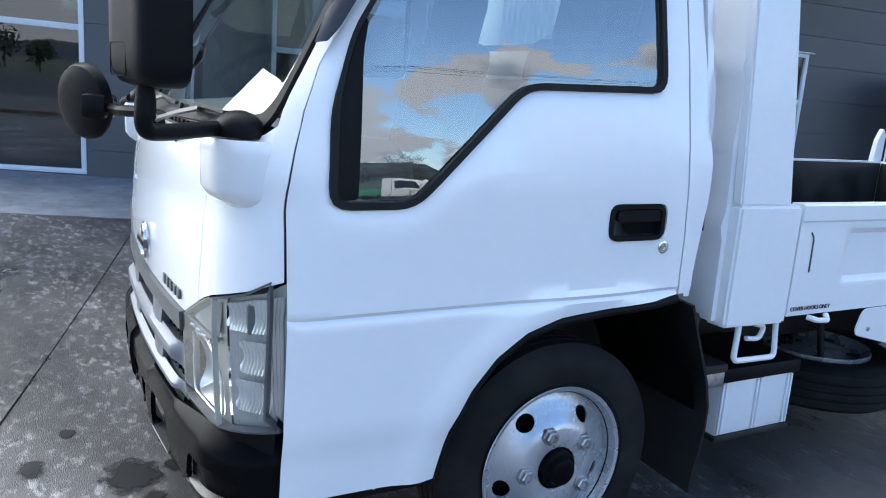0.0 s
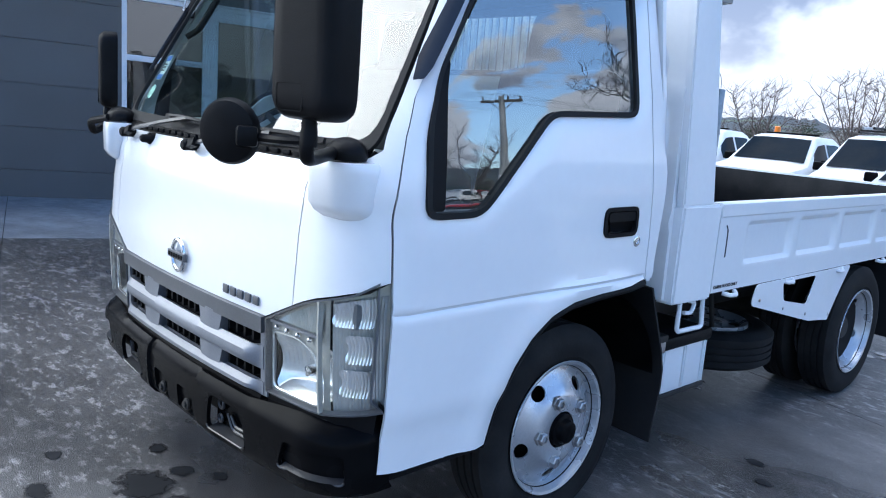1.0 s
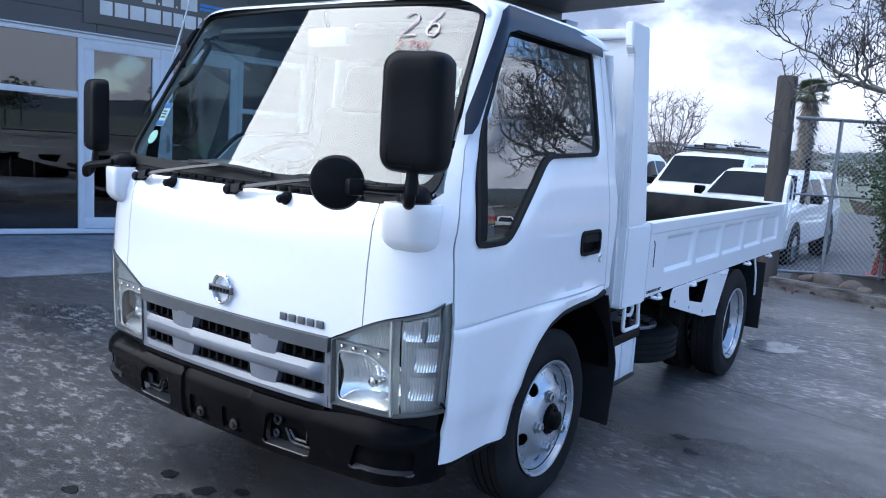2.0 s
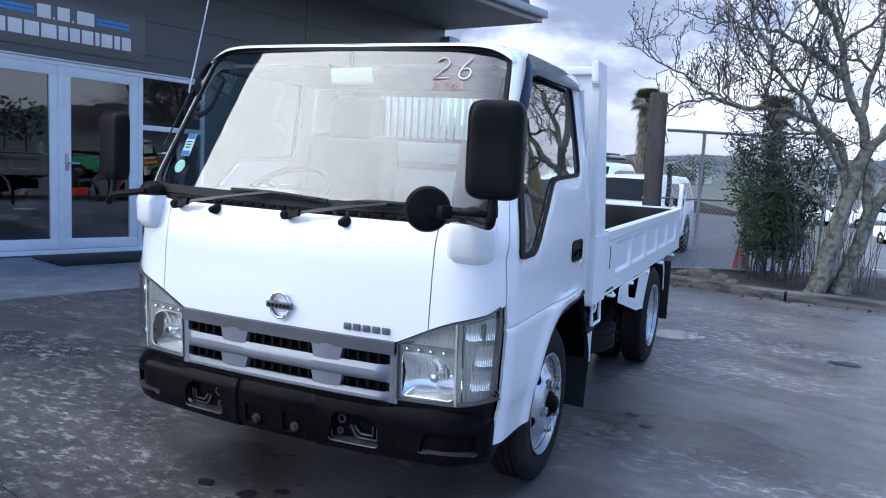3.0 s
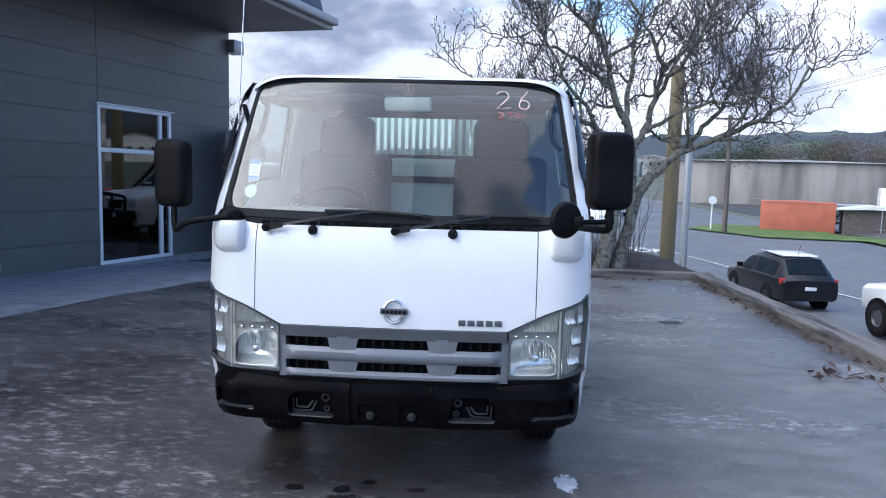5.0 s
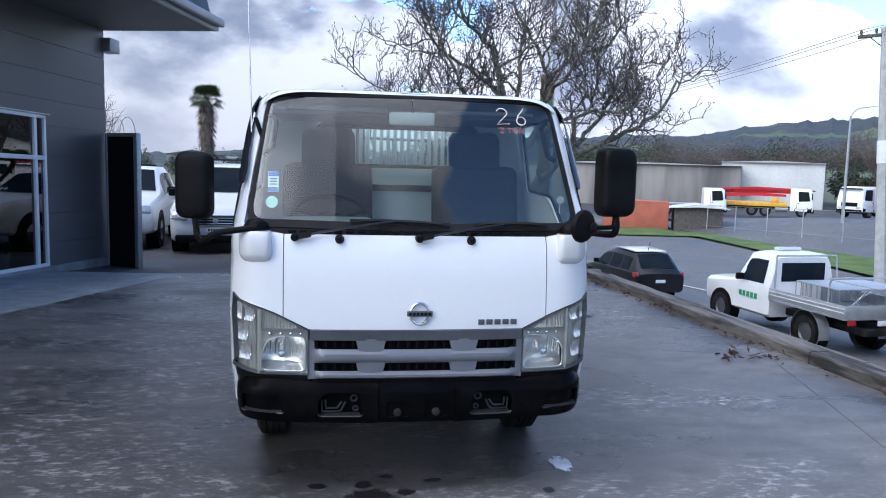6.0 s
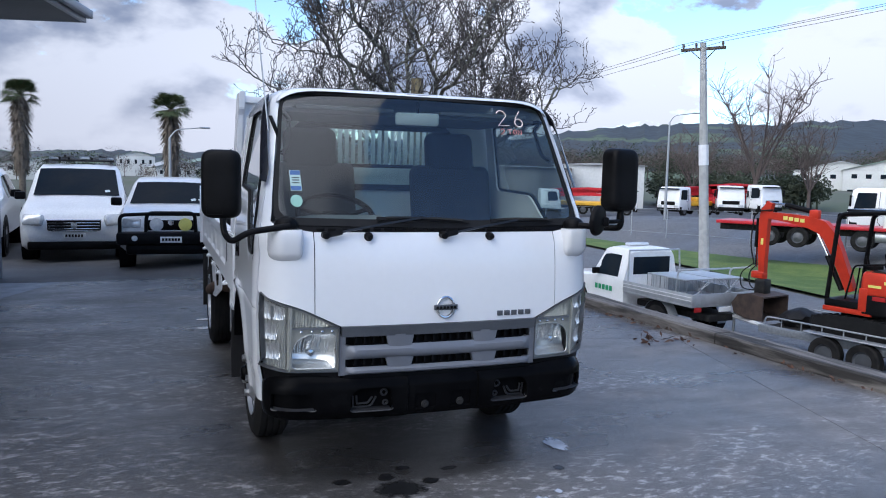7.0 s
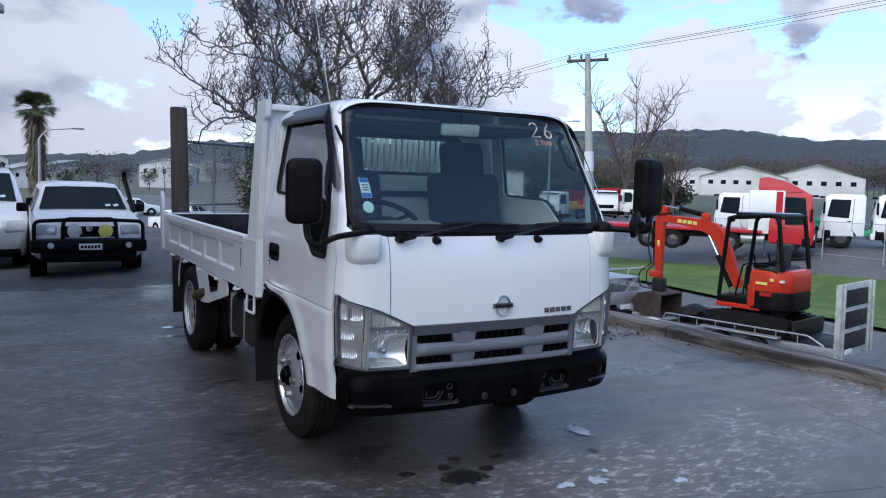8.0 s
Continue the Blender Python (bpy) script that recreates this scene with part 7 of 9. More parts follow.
rt = random.Random(11)
tree = root("bare_tree", "bare multi-stemmed deciduous tree with lichened grey bark", "tree", "", Matrix.Translation((2.0, 7.7, 0.0)))
trunk_bm, limb_bm, twig_bm = bmesh.new(), bmesh.new(), bmesh.new()
T = lambda *p: [Vector(q) for q in p]
stems = [
    (T((-0.06, -0.16, -0.1), (0.01, -0.15, 0.06), (0.11, -0.08, 0.64), (0.23, 0.0, 1.15), (0.37, 0.05, 1.68)), 0.125, 0.075),
    (T((0.20, 0.02, -0.1), (0.25, 0.05, 0.05), (0.40, 0.15, 0.59), (0.50, 0.20, 1.01), (0.69, 0.15, 1.35)), 0.105, 0.066),
    (T((0.33, 0.10, -0.1), (0.36, 0.12, 0.4), (0.44, 0.10, 1.0), (0.40, 0.06, 1.6)), 0.06, 0.045),
]
for st, r0, r1 in stems:
    fine = []
    for a, b in zip(st, st[1:]):
        fine += [a.lerp(b, k / 4) + Vector((rt.gauss(0, 0.008), rt.gauss(0, 0.008), 0)) for k in range(4)]
    limb(trunk_bm, fine + [st[-1]], r0, r1, 14)
limbs = [
    (T((0.21, 0.0, 1.14), (0.10, 0.0, 1.74), (-0.21, -0.1, 1.99), (-0.66, -0.2, 2.11), (-1.15, -0.3, 2.15), (-1.40, -0.35, 2.28), (-1.58, -0.4, 2.45)), 0.052),
    (T((0.37, 0.05, 1.66), (0.27, 0.0, 2.06), (0.07, 0.05, 2.46), (0.0, 0.1, 2.92), (-0.13, 0.05, 3.22), (-0.57, -0.1, 3.50), (-0.7, -0.1, 4.0)), 0.062),
    (T((0.37, 0.05, 1.66), (0.55, 0.1, 1.91), (0.70, 0.2, 2.39), (0.78, 0.25, 2.85), (0.60, 0.3, 3.26), (0.27, 0.3, 3.75)), 0.058),
    (T((0.78, 0.25, 2.78), (1.07, 0.4, 3.05), (1.33, 0.5, 3.22), (1.84, 0.6, 3.40), (2.06, 0.6, 3.75)), 0.038),
    (T((0.55, 0.1, 1.90), (0.96, -0.1, 2.20), (1.35, -0.3, 2.34), (1.60, -0.4, 2.29), (1.90, -0.5, 2.42)), 0.034),
    (T((0.69, 0.15, 1.33), (1.04, 0.1, 1.63), (1.62, 0.0, 1.89), (1.97, -0.1, 2.07), (2.38, -0.2, 2.35), (2.60, -0.2, 2.80)), 0.060),
    (T((1.18, 0.1, 1.72), (1.45, 0.25, 2.08), (1.79, 0.4, 2.47), (1.99, 0.5, 2.84), (2.08, 0.55, 3.35)), 0.042),
    (T((0.07, 0.05, 2.50), (-0.43, 0.2, 2.93), (-0.80, 0.35, 3.12), (-1.02, 0.4, 3.45), (-1.15, 0.4, 3.8)), 0.034),
    (T((0.27, 0.0, 2.04), (0.41, 0.5, 2.74), (0.50, 0.9, 3.46), (0.77, 1.0, 4.05)), 0.045),
    (T((0.15, 0.0, 1.42), (-0.33, -0.4, 2.19), (-0.66, -0.6, 2.55), (-0.95, -0.7, 3.15), (-0.90, -0.7, 3.64)), 0.036),
    (T((0.10, 0.05, 1.00), (-0.12, 0.10, 1.12), (-0.38, 0.15, 1.40), (-0.69, 0.2, 2.00), (-0.81, 0.2, 2.46)), 0.030),
    (T((0.70, 0.2, 2.40), (1.0, -0.3, 2.9), (1.15, -0.6, 3.4), (1.35, -0.6, 3.95)), 0.036),
]
for pts, r in limbs:
    fine = []
    for a, b in zip(pts, pts[1:]):
        for k in range(4):
            fine.append(a.lerp(b, k / 4) + Vector((rt.gauss(0, 0.016), rt.gauss(0, 0.016), rt.gauss(0, 0.016))))
    fine.append(pts[-1])
    limb(limb_bm, fine, r, r * 0.30, 9)
    grow(limb_bm, twig_bm, rt, fine, r, 0)
part("trunk", trunk_bm, BARK, tree)
part("crown", limb_bm, BARK, tree)
part("twig_mass", twig_bm, BARK_DARK, tree)["kind"] = "stuff"

shrub = root("evergreen_shrub", "tall dark green leafy shrub beside the tree", "shrub", "", Matrix.Translation((1.50, 8.35, 0.0)))
stem_bm, leaf_bm = bmesh.new(), bmesh.new()
rs = random.Random(3)
for k in range(26):
    a = rs.random() * 6.283
    rad = rs.random() ** 0.5 * 0.30
    q = wander(rs, (math.cos(a) * rad, math.sin(a) * rad, -0.05), (math.cos(a) * 0.10, math.sin(a) * 0.10, 1), 1.15 + 0.85 * rs.random(), 9, 0.08, 0.04)
    limb(stem_bm, q, 0.014, 0.004, 5)
    for j in range(3, 10):
        leaf_cloud(leaf_bm, q[j], 0.17, 85, 0.048, rs, 1.0)
part("stem_mass", stem_bm, BARK_DARK, shrub)
part("foliage", leaf_bm, LEAF, shrub)["kind"] = "stuff"
shoots = root("sucker_shoots", "thin brown upright shoots round the tree", "shrub", "", Matrix.Translation((2.12, 8.0, 0.0)))
sb = bmesh.new()
for k in range(70):
    a = rs.random() * 6.283
    rad = 0.12 + 0.50 * rs.random()
    limb(sb, wander(rs, (math.cos(a) * rad, math.sin(a) * rad * 0.6, -0.05), (math.cos(a) * 0.15, math.sin(a) * 0.15, 1), 0.6 + 1.6 * rs.random(), 7, 0.09, 0.03), 0.007, 0.002, 4)
part("shoot_mass", sb, BARK_DARK, shoots)["kind"] = "stuff"

CONE_RED = material("red_cone_plastic", (0.30, 0.025, 0.025), 0.6, 0, (0.22, 0.02, 0.02), 5, 60)
cone = root("traffic_cone", "faded red traffic cone behind the fence", "cone", "", pose(1.10, 8.95, 0.02))
part("cone_body", lathe([(0.03, 0.12), (0.52, 0.035), (0.54, 0.03), (0.54, 0.0005)], 20, pose(0, 0, 0, 0, -90, 0)), CONE_RED, cone)
part("cone_base", box((-0.18, -0.18, 0), (0.18, 0.18, 0.035), 0.01), CONE_RED, cone)
ROCK = material("brown_rock", (0.19, 0.15, 0.12), 0.9, 0, (0.11, 0.09, 0.08), 5, 40, bump=0.01)
for x, y, r in ((0.72, 7.62, 0.16), (0.95, 7.55, 0.12), (0.50, 7.75, 0.10), (1.1, 7.45, 0.08)):
    bm = bmesh.new()
    bmesh.ops.create_icosphere(bm, subdivisions=3, radius=r)
    for v in bm.verts:
        v.co *= 1 + 0.28 * noise.noise(v.co * 7 + Vector((x * 9, 0, 0)))
        v.co.z = v.co.z * 0.6
        v.co += Vector((x, y, r * 0.35 + 0.02))
    tagged(part("rock", bm, ROCK), "rough brown rock in the garden bed", "rock", "garden rocks")
DEAD_LEAF = material("dead_brown_leaf", (0.10, 0.05, 0.03), 0.9, 0, (0.05, 0.03, 0.025), 20, 60)
bm = bmesh.new()
for _ in range(130):
    y = rs.uniform(-2.0, 6.6)
    leaf_cloud(bm, (Y_EDGE(y) - abs(rs.gauss(0, 0.05)) - 0.03, y, 0.018), 0.012, 1, 0.05, rs, 0.2)
for _ in range(60):
    x = rs.uniform(0.3, 3.2)
    leaf_cloud(bm, (x, 6.70 + (0.35 if x < 1.2 else 0) - abs(rs.gauss(0, 0.06)), 0.018), 0.012, 1, 0.05, rs, 0.2)
for _ in range(26):
    leaf_cloud(bm, (rs.gauss(2.95, 0.14), rs.gauss(2.35, 0.12), 0.016), 0.01, 1, 0.08, rs, 0.2)
tagged(part("fallen_leaves", bm, DEAD_LEAF), "fallen brown leaves along the timber edge", "leaves", kind="stuff")

# poles
wp = part("timber_pole", tube([(4.37, 13.77, -2.6), (4.38, 13.77, 1.0), (4.40, 13.77, 3.55), (4.40, 13.77, 3.57)], [0.17, 0.155, 0.14, 0.13], 16), POLE_WOOD)
tagged(wp, "pale round timber pole beside the street", "pole")
CONC_POLE = material("pale_concrete_pole", (0.40, 0.41, 0.41), 0.8, 0, (0.32, 0.33, 0.33), 3, 50)
lp = root("street_lamp", "tall galvanised street lamp post behind the tree", "street lamp", "street lamps", Matrix.Translation((6.70, 21.4, low_ground(22.4))))
part("lamp_post", tube([(0, 0, -0.2), (0, 0, 4.0), (0, 0, 10.0)], [0.12, 0.11, 0.07], 12), GALV, lp)
part("lamp_arm", tube(rounded_path([(0, 0, 10.0), (0.3, -0.2, 10.6), (1.6, -0.8, 10.8)], 0.5), 0.04, 8), GALV, lp)
part("lamp_head", box((-0.35, -0.12, -0.06), (0.35, 0.12, 0.06), 0.05, pose(1.9, -0.95, 10.82, 0, 0, -25)), GALV, lp)
copy_thing(lp, Matrix.Translation((33.9, 44.3, low_ground(56.8))) @ Matrix.Diagonal((0.9, 0.9, 0.85, 1)))
copy_thing(lp, Matrix.Translation((-0.5, 47.0, low_ground(47) - 2.3)) @ Matrix.Rotation(radians(40), 4, "Z") @ Matrix.Diagonal((1, 1, 0.85, 1)))
pp = root("power_pole", "concrete power pole with cross arm and three wires", "power pole", "", pose(21.69, 24.7, ground_z(21.69, 24.7) + 0.1, -2.0, -2.6, 0) @ Matrix.Scale(0.82, 4))
part("pole_shaft", tube([(0, 0, -0.5), (0, 0, 6), (0, 0, 12.4)], [0.30, 0.24, 0.16], 10), CONC_POLE, pp)
part("pole_band", tube([(0, 0, 5.9), (0, 0, 7.0)], 0.265, 10), FRAME_WHITE, pp)
part("cross_arm", box((-1.15, -0.08, 12.0), (1.15, 0.08, 12.16), 0.02, pose(0, 0, 0, 0, 0, -35)), POST_WOOD, pp)
arm_pts = []
for k, a in enumerate((-1.0, -0.35, 1.0)):
    c = pose(0, 0, 0, 0, 0, -35) @ Vector((a, 0, 12.16))
    part("insulator", lathe([(0, 0.05), (0.08, 0.06), (0.16, 0.07), (0.24, 0.05), (0.26, 0.0005)], 12, Matrix.Translation(c) @ pose(0, 0, 0, 0, -90, 0)), BARK_DARK, pp)
    arm_pts.append(c + Vector((0, 0, 0.25)))
    part("arm_brace", tube([Vector((0, 0, 11.4)), pose(0, 0, 0, 0, 0, -35) @ Vector((0.6 if k else -0.6, 0, 12.0))], 0.025, 6), POST_WOOD, pp)
for k, c in enumerate(arm_pts):
    for far in (Vector((-8.0, 62.0, 1.5)), Vector((30.0, -60.0, 7.0))):
        pts = [c.lerp(c + far, s) + Vector((0, 0, -1.6 * 4 * s * (1 - s) * 0.8)) for s in np.linspace(0, 1, 14)]
        part("power_wire", tube(pts, 0.014, 4), BARK_DARK, pp)

# palms
FROND = material("palm_frond", (0.05, 0.08, 0.03), 0.7, 0, (0.09, 0.10, 0.045), 3, 20)
THATCH = material("dead_palm_thatch", (0.17, 0.14, 0.11), 0.95, 0, (0.09, 0.075, 0.06), 3, 30)


def palm(h, seed):
    rg_ = random.Random(seed)
    r = root("palm_tree", "fan palm with a skirt of dead fronds", "palm", "palms")
    part("trunk", tube([(0, 0, -1), (0.05, 0, h * 0.5), (0, 0, h)], [0.24, 0.20, 0.18], 10), THATCH, r)
    sk, fr = bmesh.new(), bmesh.new()
    for k in range(900):
        a, f = rg_.random() * 6.283, rg_.random()
        z = h - 0.1 - f * h * 0.55
        rad = 0.48 + 0.55 * (1 - f) * rg_.random()
        c = Vector((math.cos(a) * 0.2, math.sin(a) * 0.2, z))
        e = Vector((math.cos(a) * rad, math.sin(a) * rad, z - 0.55 - 0.4 * rg_.random()))
        w = Vector((-math.sin(a), math.cos(a), 0)) * 0.09
        sk.faces.new([sk.verts.new(p) for p in (c - w, c + w, e + w * 0.3, e - w * 0.3)])
    for k in range(64):
        a, up_ = rg_.random() * 6.283, rg_.uniform(-0.5, 1.7)
        d = Vector((math.cos(a), math.sin(a), up_)).normalized()
        hub = Vector((0, 0, h)) + d * (0.55 + 0.25 * rg_.random())
        add_tube(fr, [Vector((0, 0, h - 0.05)), hub], 0.015, 3)
        s1 = d.cross(Vector((0, 0, 1))).normalized()
        for j in range(13):
            t = (j - 6) / 6 * 1.25
            ray = (d * math.cos(t) + s1 * math.sin(t) + Vector((0, 0, -0.12 * abs(t)))).normalized()
            tip = hub + ray * 0.80 + Vector((0, 0, -0.18))
            sd = ray.cross(d.cross(s1)).normalized() * 0.04
            fr.faces.new([fr.verts.new(p) for p in (hub, hub + ray * 0.35 + sd, tip, hub + ray * 0.35 - sd)])
    part("dead_skirt", sk, THATCH, r)
    part("crown", fr, FROND, r)
    return r


p1 = palm(8.2, 1)
p1.matrix_world = Matrix.Translation((-15.6, 95.0, -4.6)) @ Matrix.Scale(1.66, 4)
copy_thing(p1, Matrix.Translation((-0.1, 67.0, -4.3)) @ Matrix.Rotation(2.0, 4, "Z") @ Matrix.Scale(0.777, 4))

# wooden power pole and a street sign on the far corner
wp = root("timber_power_pole", "weathered timber power pole with a cross arm at the far corner", "power pole", "", Matrix.Translation((17.0, 50.8, ground_z(17.0, 50.8))) @ Matrix.Scale(1.13, 4))
part("pole_shaft", tube([(0, 0, -0.5), (0, 0, 3.5), (-0.1, 0, 7.2)], [0.16, 0.14, 0.10], 10), POST_WOOD, wp)
part("cross_arm", box((-0.95, -0.05, 6.9), (0.95, 0.05, 7.02), 0.01), POST_WOOD, wp)
part("cross_arm", box((-0.7, -0.05, 5.6), (0.35, 0.05, 5.72), 0.01), POST_WOOD, wp)
for a in (-0.8, -0.3, 0.35, 0.8):
    part("insulator", lathe([(0, 0.04), (0.07, 0.05), (0.14, 0.03), (0.15, 0.0005)], 10, Matrix.Translation((a, 0, 7.02)) @ pose(0, 0, 0, 0, -90, 0)), FRAME_WHITE, wp)
sg = root("street_sign", "round sign on a white post at the far corner", "road sign", "", Matrix.Translation((16.8, 53.3, ground_z(16.8, 53.3))))
part("sign_post", tube([(0, 0, -0.2), (0, 0, 2.3)], 0.05, 8), FRAME_WHITE, sg)
part("sign_disc", lathe([(0, 0.30), (0.02, 0.30), (0.025, 0.0005)], 24, Matrix.Translation((0, -0.06, 2.2)) @ pose(0, 0, 0, 0, 0, -90)), FRAME_WHITE, sg)


# ---------------- parked vehicles ----------------
CAR_WHITE = material("white_car_paint", (0.80, 0.81, 0.82), 0.3, 0, (0.76, 0.77, 0.78), 2, 30, coat=0.5)
CAR_BLACK = material("black_car_paint", (0.010, 0.011, 0.014), 0.25, 0, (0.014, 0.015, 0.018), 2, 30, coat=0.15, spec=0.25)
CAR_RED = material("red_truck_paint", (0.46, 0.018, 0.028), 0.4, 0, (0.38, 0.018, 0.025), 2, 30, coat=0.15, spec=0.3)
CAR_GLASS = material("dark_car_glass", (0.010, 0.016, 0.024), 0.05, 0, (0.016, 0.02, 0.025), 2, 20, spec=0.15)
CAR_GLASS.node_tree.nodes["Principled BSDF"].inputs["IOR"].default_value = 1.16
ORANGE = material("orange_machine_paint", (0.52, 0.036, 0.012), 0.42, 0, (0.42, 0.030, 0.011), 3, 60, coat=0.1, spec=0.3)
YELLOW = material("yellow_machine_paint", (0.75, 0.42, 0.03), 0.45, 0, (0.62, 0.34, 0.03), 2, 40)
AMBER = material("amber_beacon", (0.75, 0.22, 0.02), 0.3, 0, (0.68, 0.19, 0.02), 5, 50)
TAIL_RED = material("red_tail_lens", (0.40, 0.02, 0.02), 0.25, 0, (0.34, 0.02, 0.02), 5, 50)
LAMP_CLEAR = material("clear_headlamp", (0.72, 0.74, 0.76), 0.15, 0.3, (0.60, 0.62, 0.64), 20, 60)
SPOT_YELLOW = material("yellow_spot_cover", (0.78, 0.72, 0.18), 0.3, 0, (0.7, 0.65, 0.16), 10, 60)
PLATE = material("white_number_plate", (0.75, 0.76, 0.76), 0.5, 0, (0.7, 0.71, 0.71), 10, 60)
GREEN_PRINT = material("green_print", (0.03, 0.30, 0.13), 0.5, 0, (0.03, 0.26, 0.12), 6, 60)
ALLOY = material("tray_aluminium", (0.52, 0.54, 0.56), 0.4, 0.6, (0.44, 0.46, 0.48), 6, 60)
RUST_STEEL = material("worn_bucket_steel", (0.075, 0.052, 0.042), 0.75, 0.3, (0.04, 0.03, 0.027), 6, 50, bump=0.002)


def section(st):
    y, zb, wb, zm, wm, zt, wt = st
    half = [(wb * 0.90, zb), (wb, zb + 0.07), (wm, (zb + zm) * 0.5), (wm, zm - 0.05), (wm * 0.985, zm), (wt + (wm - wt) * 0.12, zt - (zt - zm) * 0.16), (wt * 0.93, zt - 0.01), (wt * 0.5, zt + 0.012)]
    pts = [(x, z) for x, z in half] + [(-x, z) for x, z in half[::-1]]
    return [Vector((x, y, z)) for x, z in pts]


def loft(stations):
    bm = bmesh.new()
    rings = [[bm.verts.new(p) for p in section(s)] for s in stations]
    n = len(rings[0])
    for r0, r1 in zip(rings, rings[1:]):
        for k in range(n):
            bm.faces.new((r0[k], r0[(k + 1) % n], r1[(k + 1) % n], r1[k]))
    bm.faces.new(rings[0])
    bm.faces.new(rings[-1])
    return bm


def lerp_st(stations, y):
    for a, b in zip(stations, stations[1:]):
        if a[0] <= y <= b[0]:
            t = (y - a[0]) / (b[0] - a[0])
            return tuple(p + (q - p) * t for p, q in zip(a, b))
    return stations[-1]


def side_glass(stations, y0, y1, s, low=0.04, high=0.90):
    """A side window between two places along the body."""
    bm = bmesh.new()
    rows = []
    for y in np.linspace(y0, y1, 5):
        _, zb, wb, zm, wm, zt, wt = lerp_st(stations, y)
        row = []
        for f in (low, 0.5, high):
            z = zm + (zt - zm) * 0.84 * f + 0.01
            x = wm * 0.985 + ((wt + (wm - wt) * 0.12) - wm * 0.985) * f
            row.append(bm.verts.new((s * (x + 0.006), y, z)))
        rows.append(row)
    for r0, r1 in zip(rows, rows[1:]):
        for k in range(2):
            bm.faces.new((r0[k], r0[k + 1], r1[k + 1], r1[k]))
    return bm


def end_glass(stations, y0, y1, out, lo=0.05, hi=0.92, margin=0.90):
    bm = bmesh.new()
    rows = []
    for f in (lo, hi):
        y = y0 + (y1 - y0) * f
        st = lerp_st(stations, y)
        x = (st[6] * 0.93) * margin
        z = st[5]
        rows.append([bm.verts.new((x * k, y, z + 0.012 + (0.014 if abs(k) < 0.6 else 0.0))) for k in (-1, -0.5, 0, 0.5, 1)])
    for k in range(4):
        bm.faces.new((rows[0][k], rows[0][k + 1], rows[1][k + 1], rows[1][k]))
    bmesh.ops.translate(bm, verts=bm.verts, vec=(0, out, 0))
    return bm


def road_wheel(parent, x, y, r, w, name="wheel"):
    s = 1 if x > 0 else -1
    t = lathe([(-w / 2, r * 0.58), (-w / 2, r * 0.9), (-w * 0.38, r), (w * 0.38, r), (w / 2, r * 0.9), (w / 2, r * 0.58)], 28, Matrix.Translation((x, y, r)))
    o = part(name, t, TYRE, parent)
    part("rim", lathe([(s * w * 0.42, r * 0.60), (s * w * 0.46, r * 0.56), (s * w * 0.30, r * 0.48), (s * w * 0.36, r * 0.2), (s * w * 0.40, r * 0.1), (s * w * 0.40, 0.0005)], 24, Matrix.Translation((x, y, r))), DARK_SILVER, o)


def car(name, label, category, stations, paint, m, wheels, r, glass_runs, windscreen, rear_glass=None, group="", width=0.9, clad=BLACK_PLASTIC):
    o = root(name, label, category, group, m)
    part("body", loft(stations), paint, o, angle=40)
    for s in (1, -1):
        for y0, y1 in glass_runs:
            part("side_window", side_glass(stations, y0, y1, s), CAR_GLASS, o)
    part("windscreen", end_glass(stations, *windscreen, -0.004, margin=0.97), CAR_GLASS, o)
    if rear_glass:
        part("rear_window", end_glass(stations, *rear_glass, 0.006), CAR_GLASS, o)
    for y in wheels:
        for s in (1, -1):
            part("wheel_arch", lathe([(s * (width - 0.25), r * 1.20), (s * (width + 0.012), r * 1.20), (s * (width + 0.012), r * 0.6)], 24, Matrix.Translation((0, y, r * 1.02))), clad, o)
            road_wheel(o, s * (width - 0.09), y, r, 0.22)
    for s in (1, -1):
        y = glass_runs[0][0] + 0.12
        st = lerp_st(stations, y)
        part("wing_mirror", box((-0.10, -0.05, -0.08), (0.10, 0.05, 0.08), 0.03, Matrix.Translation((s * (st[4] + 0.11), y, st[3] + 0.12))), clad, o)
    return o


def windscreen_labels(o, stations, y, xs):
    st = lerp_st(stations, y)
    a, b = lerp_st(stations, y - 0.05), lerp_st(stations, y + 0.05)
    tilt = math.degrees(math.atan2(b[5] - a[5], 0.10))
    for x, rz in xs:
        part("windscreen_label", box((-0.045, -0.035, -0.001), (0.045, 0.035, 0.001), 0, Matrix.Translation((x, y, st[5] + 0.034)) @ pose(0, 0, 0, tilt, 0, 0) @ pose(0, 0, 0, 0, 0, rz)), LABEL_WHITE, o, "white paper label")


# white people-carrier van, nose towards the yard
VAN = [(0.0, 0.34, 0.72, 0.62, 0.78, 0.70, 0.66), (0.10, 0.26, 0.84, 0.78, 0.88, 0.88, 0.76), (0.35, 0.22, 0.93, 0.92, 0.95, 1.02, 0.86), (1.05, 0.22, 0.95, 1.05, 0.96, 1.16, 0.88),
       (1.90, 0.22, 0.95, 1.10, 0.96, 1.77, 0.78), (2.4, 0.22, 0.95, 1.10, 0.96, 1.84, 0.77), (4.9, 0.24, 0.95, 1.10, 0.95, 1.82, 0.76), (5.12, 0.34, 0.92, 1.10, 0.93, 1.72, 0.74)]


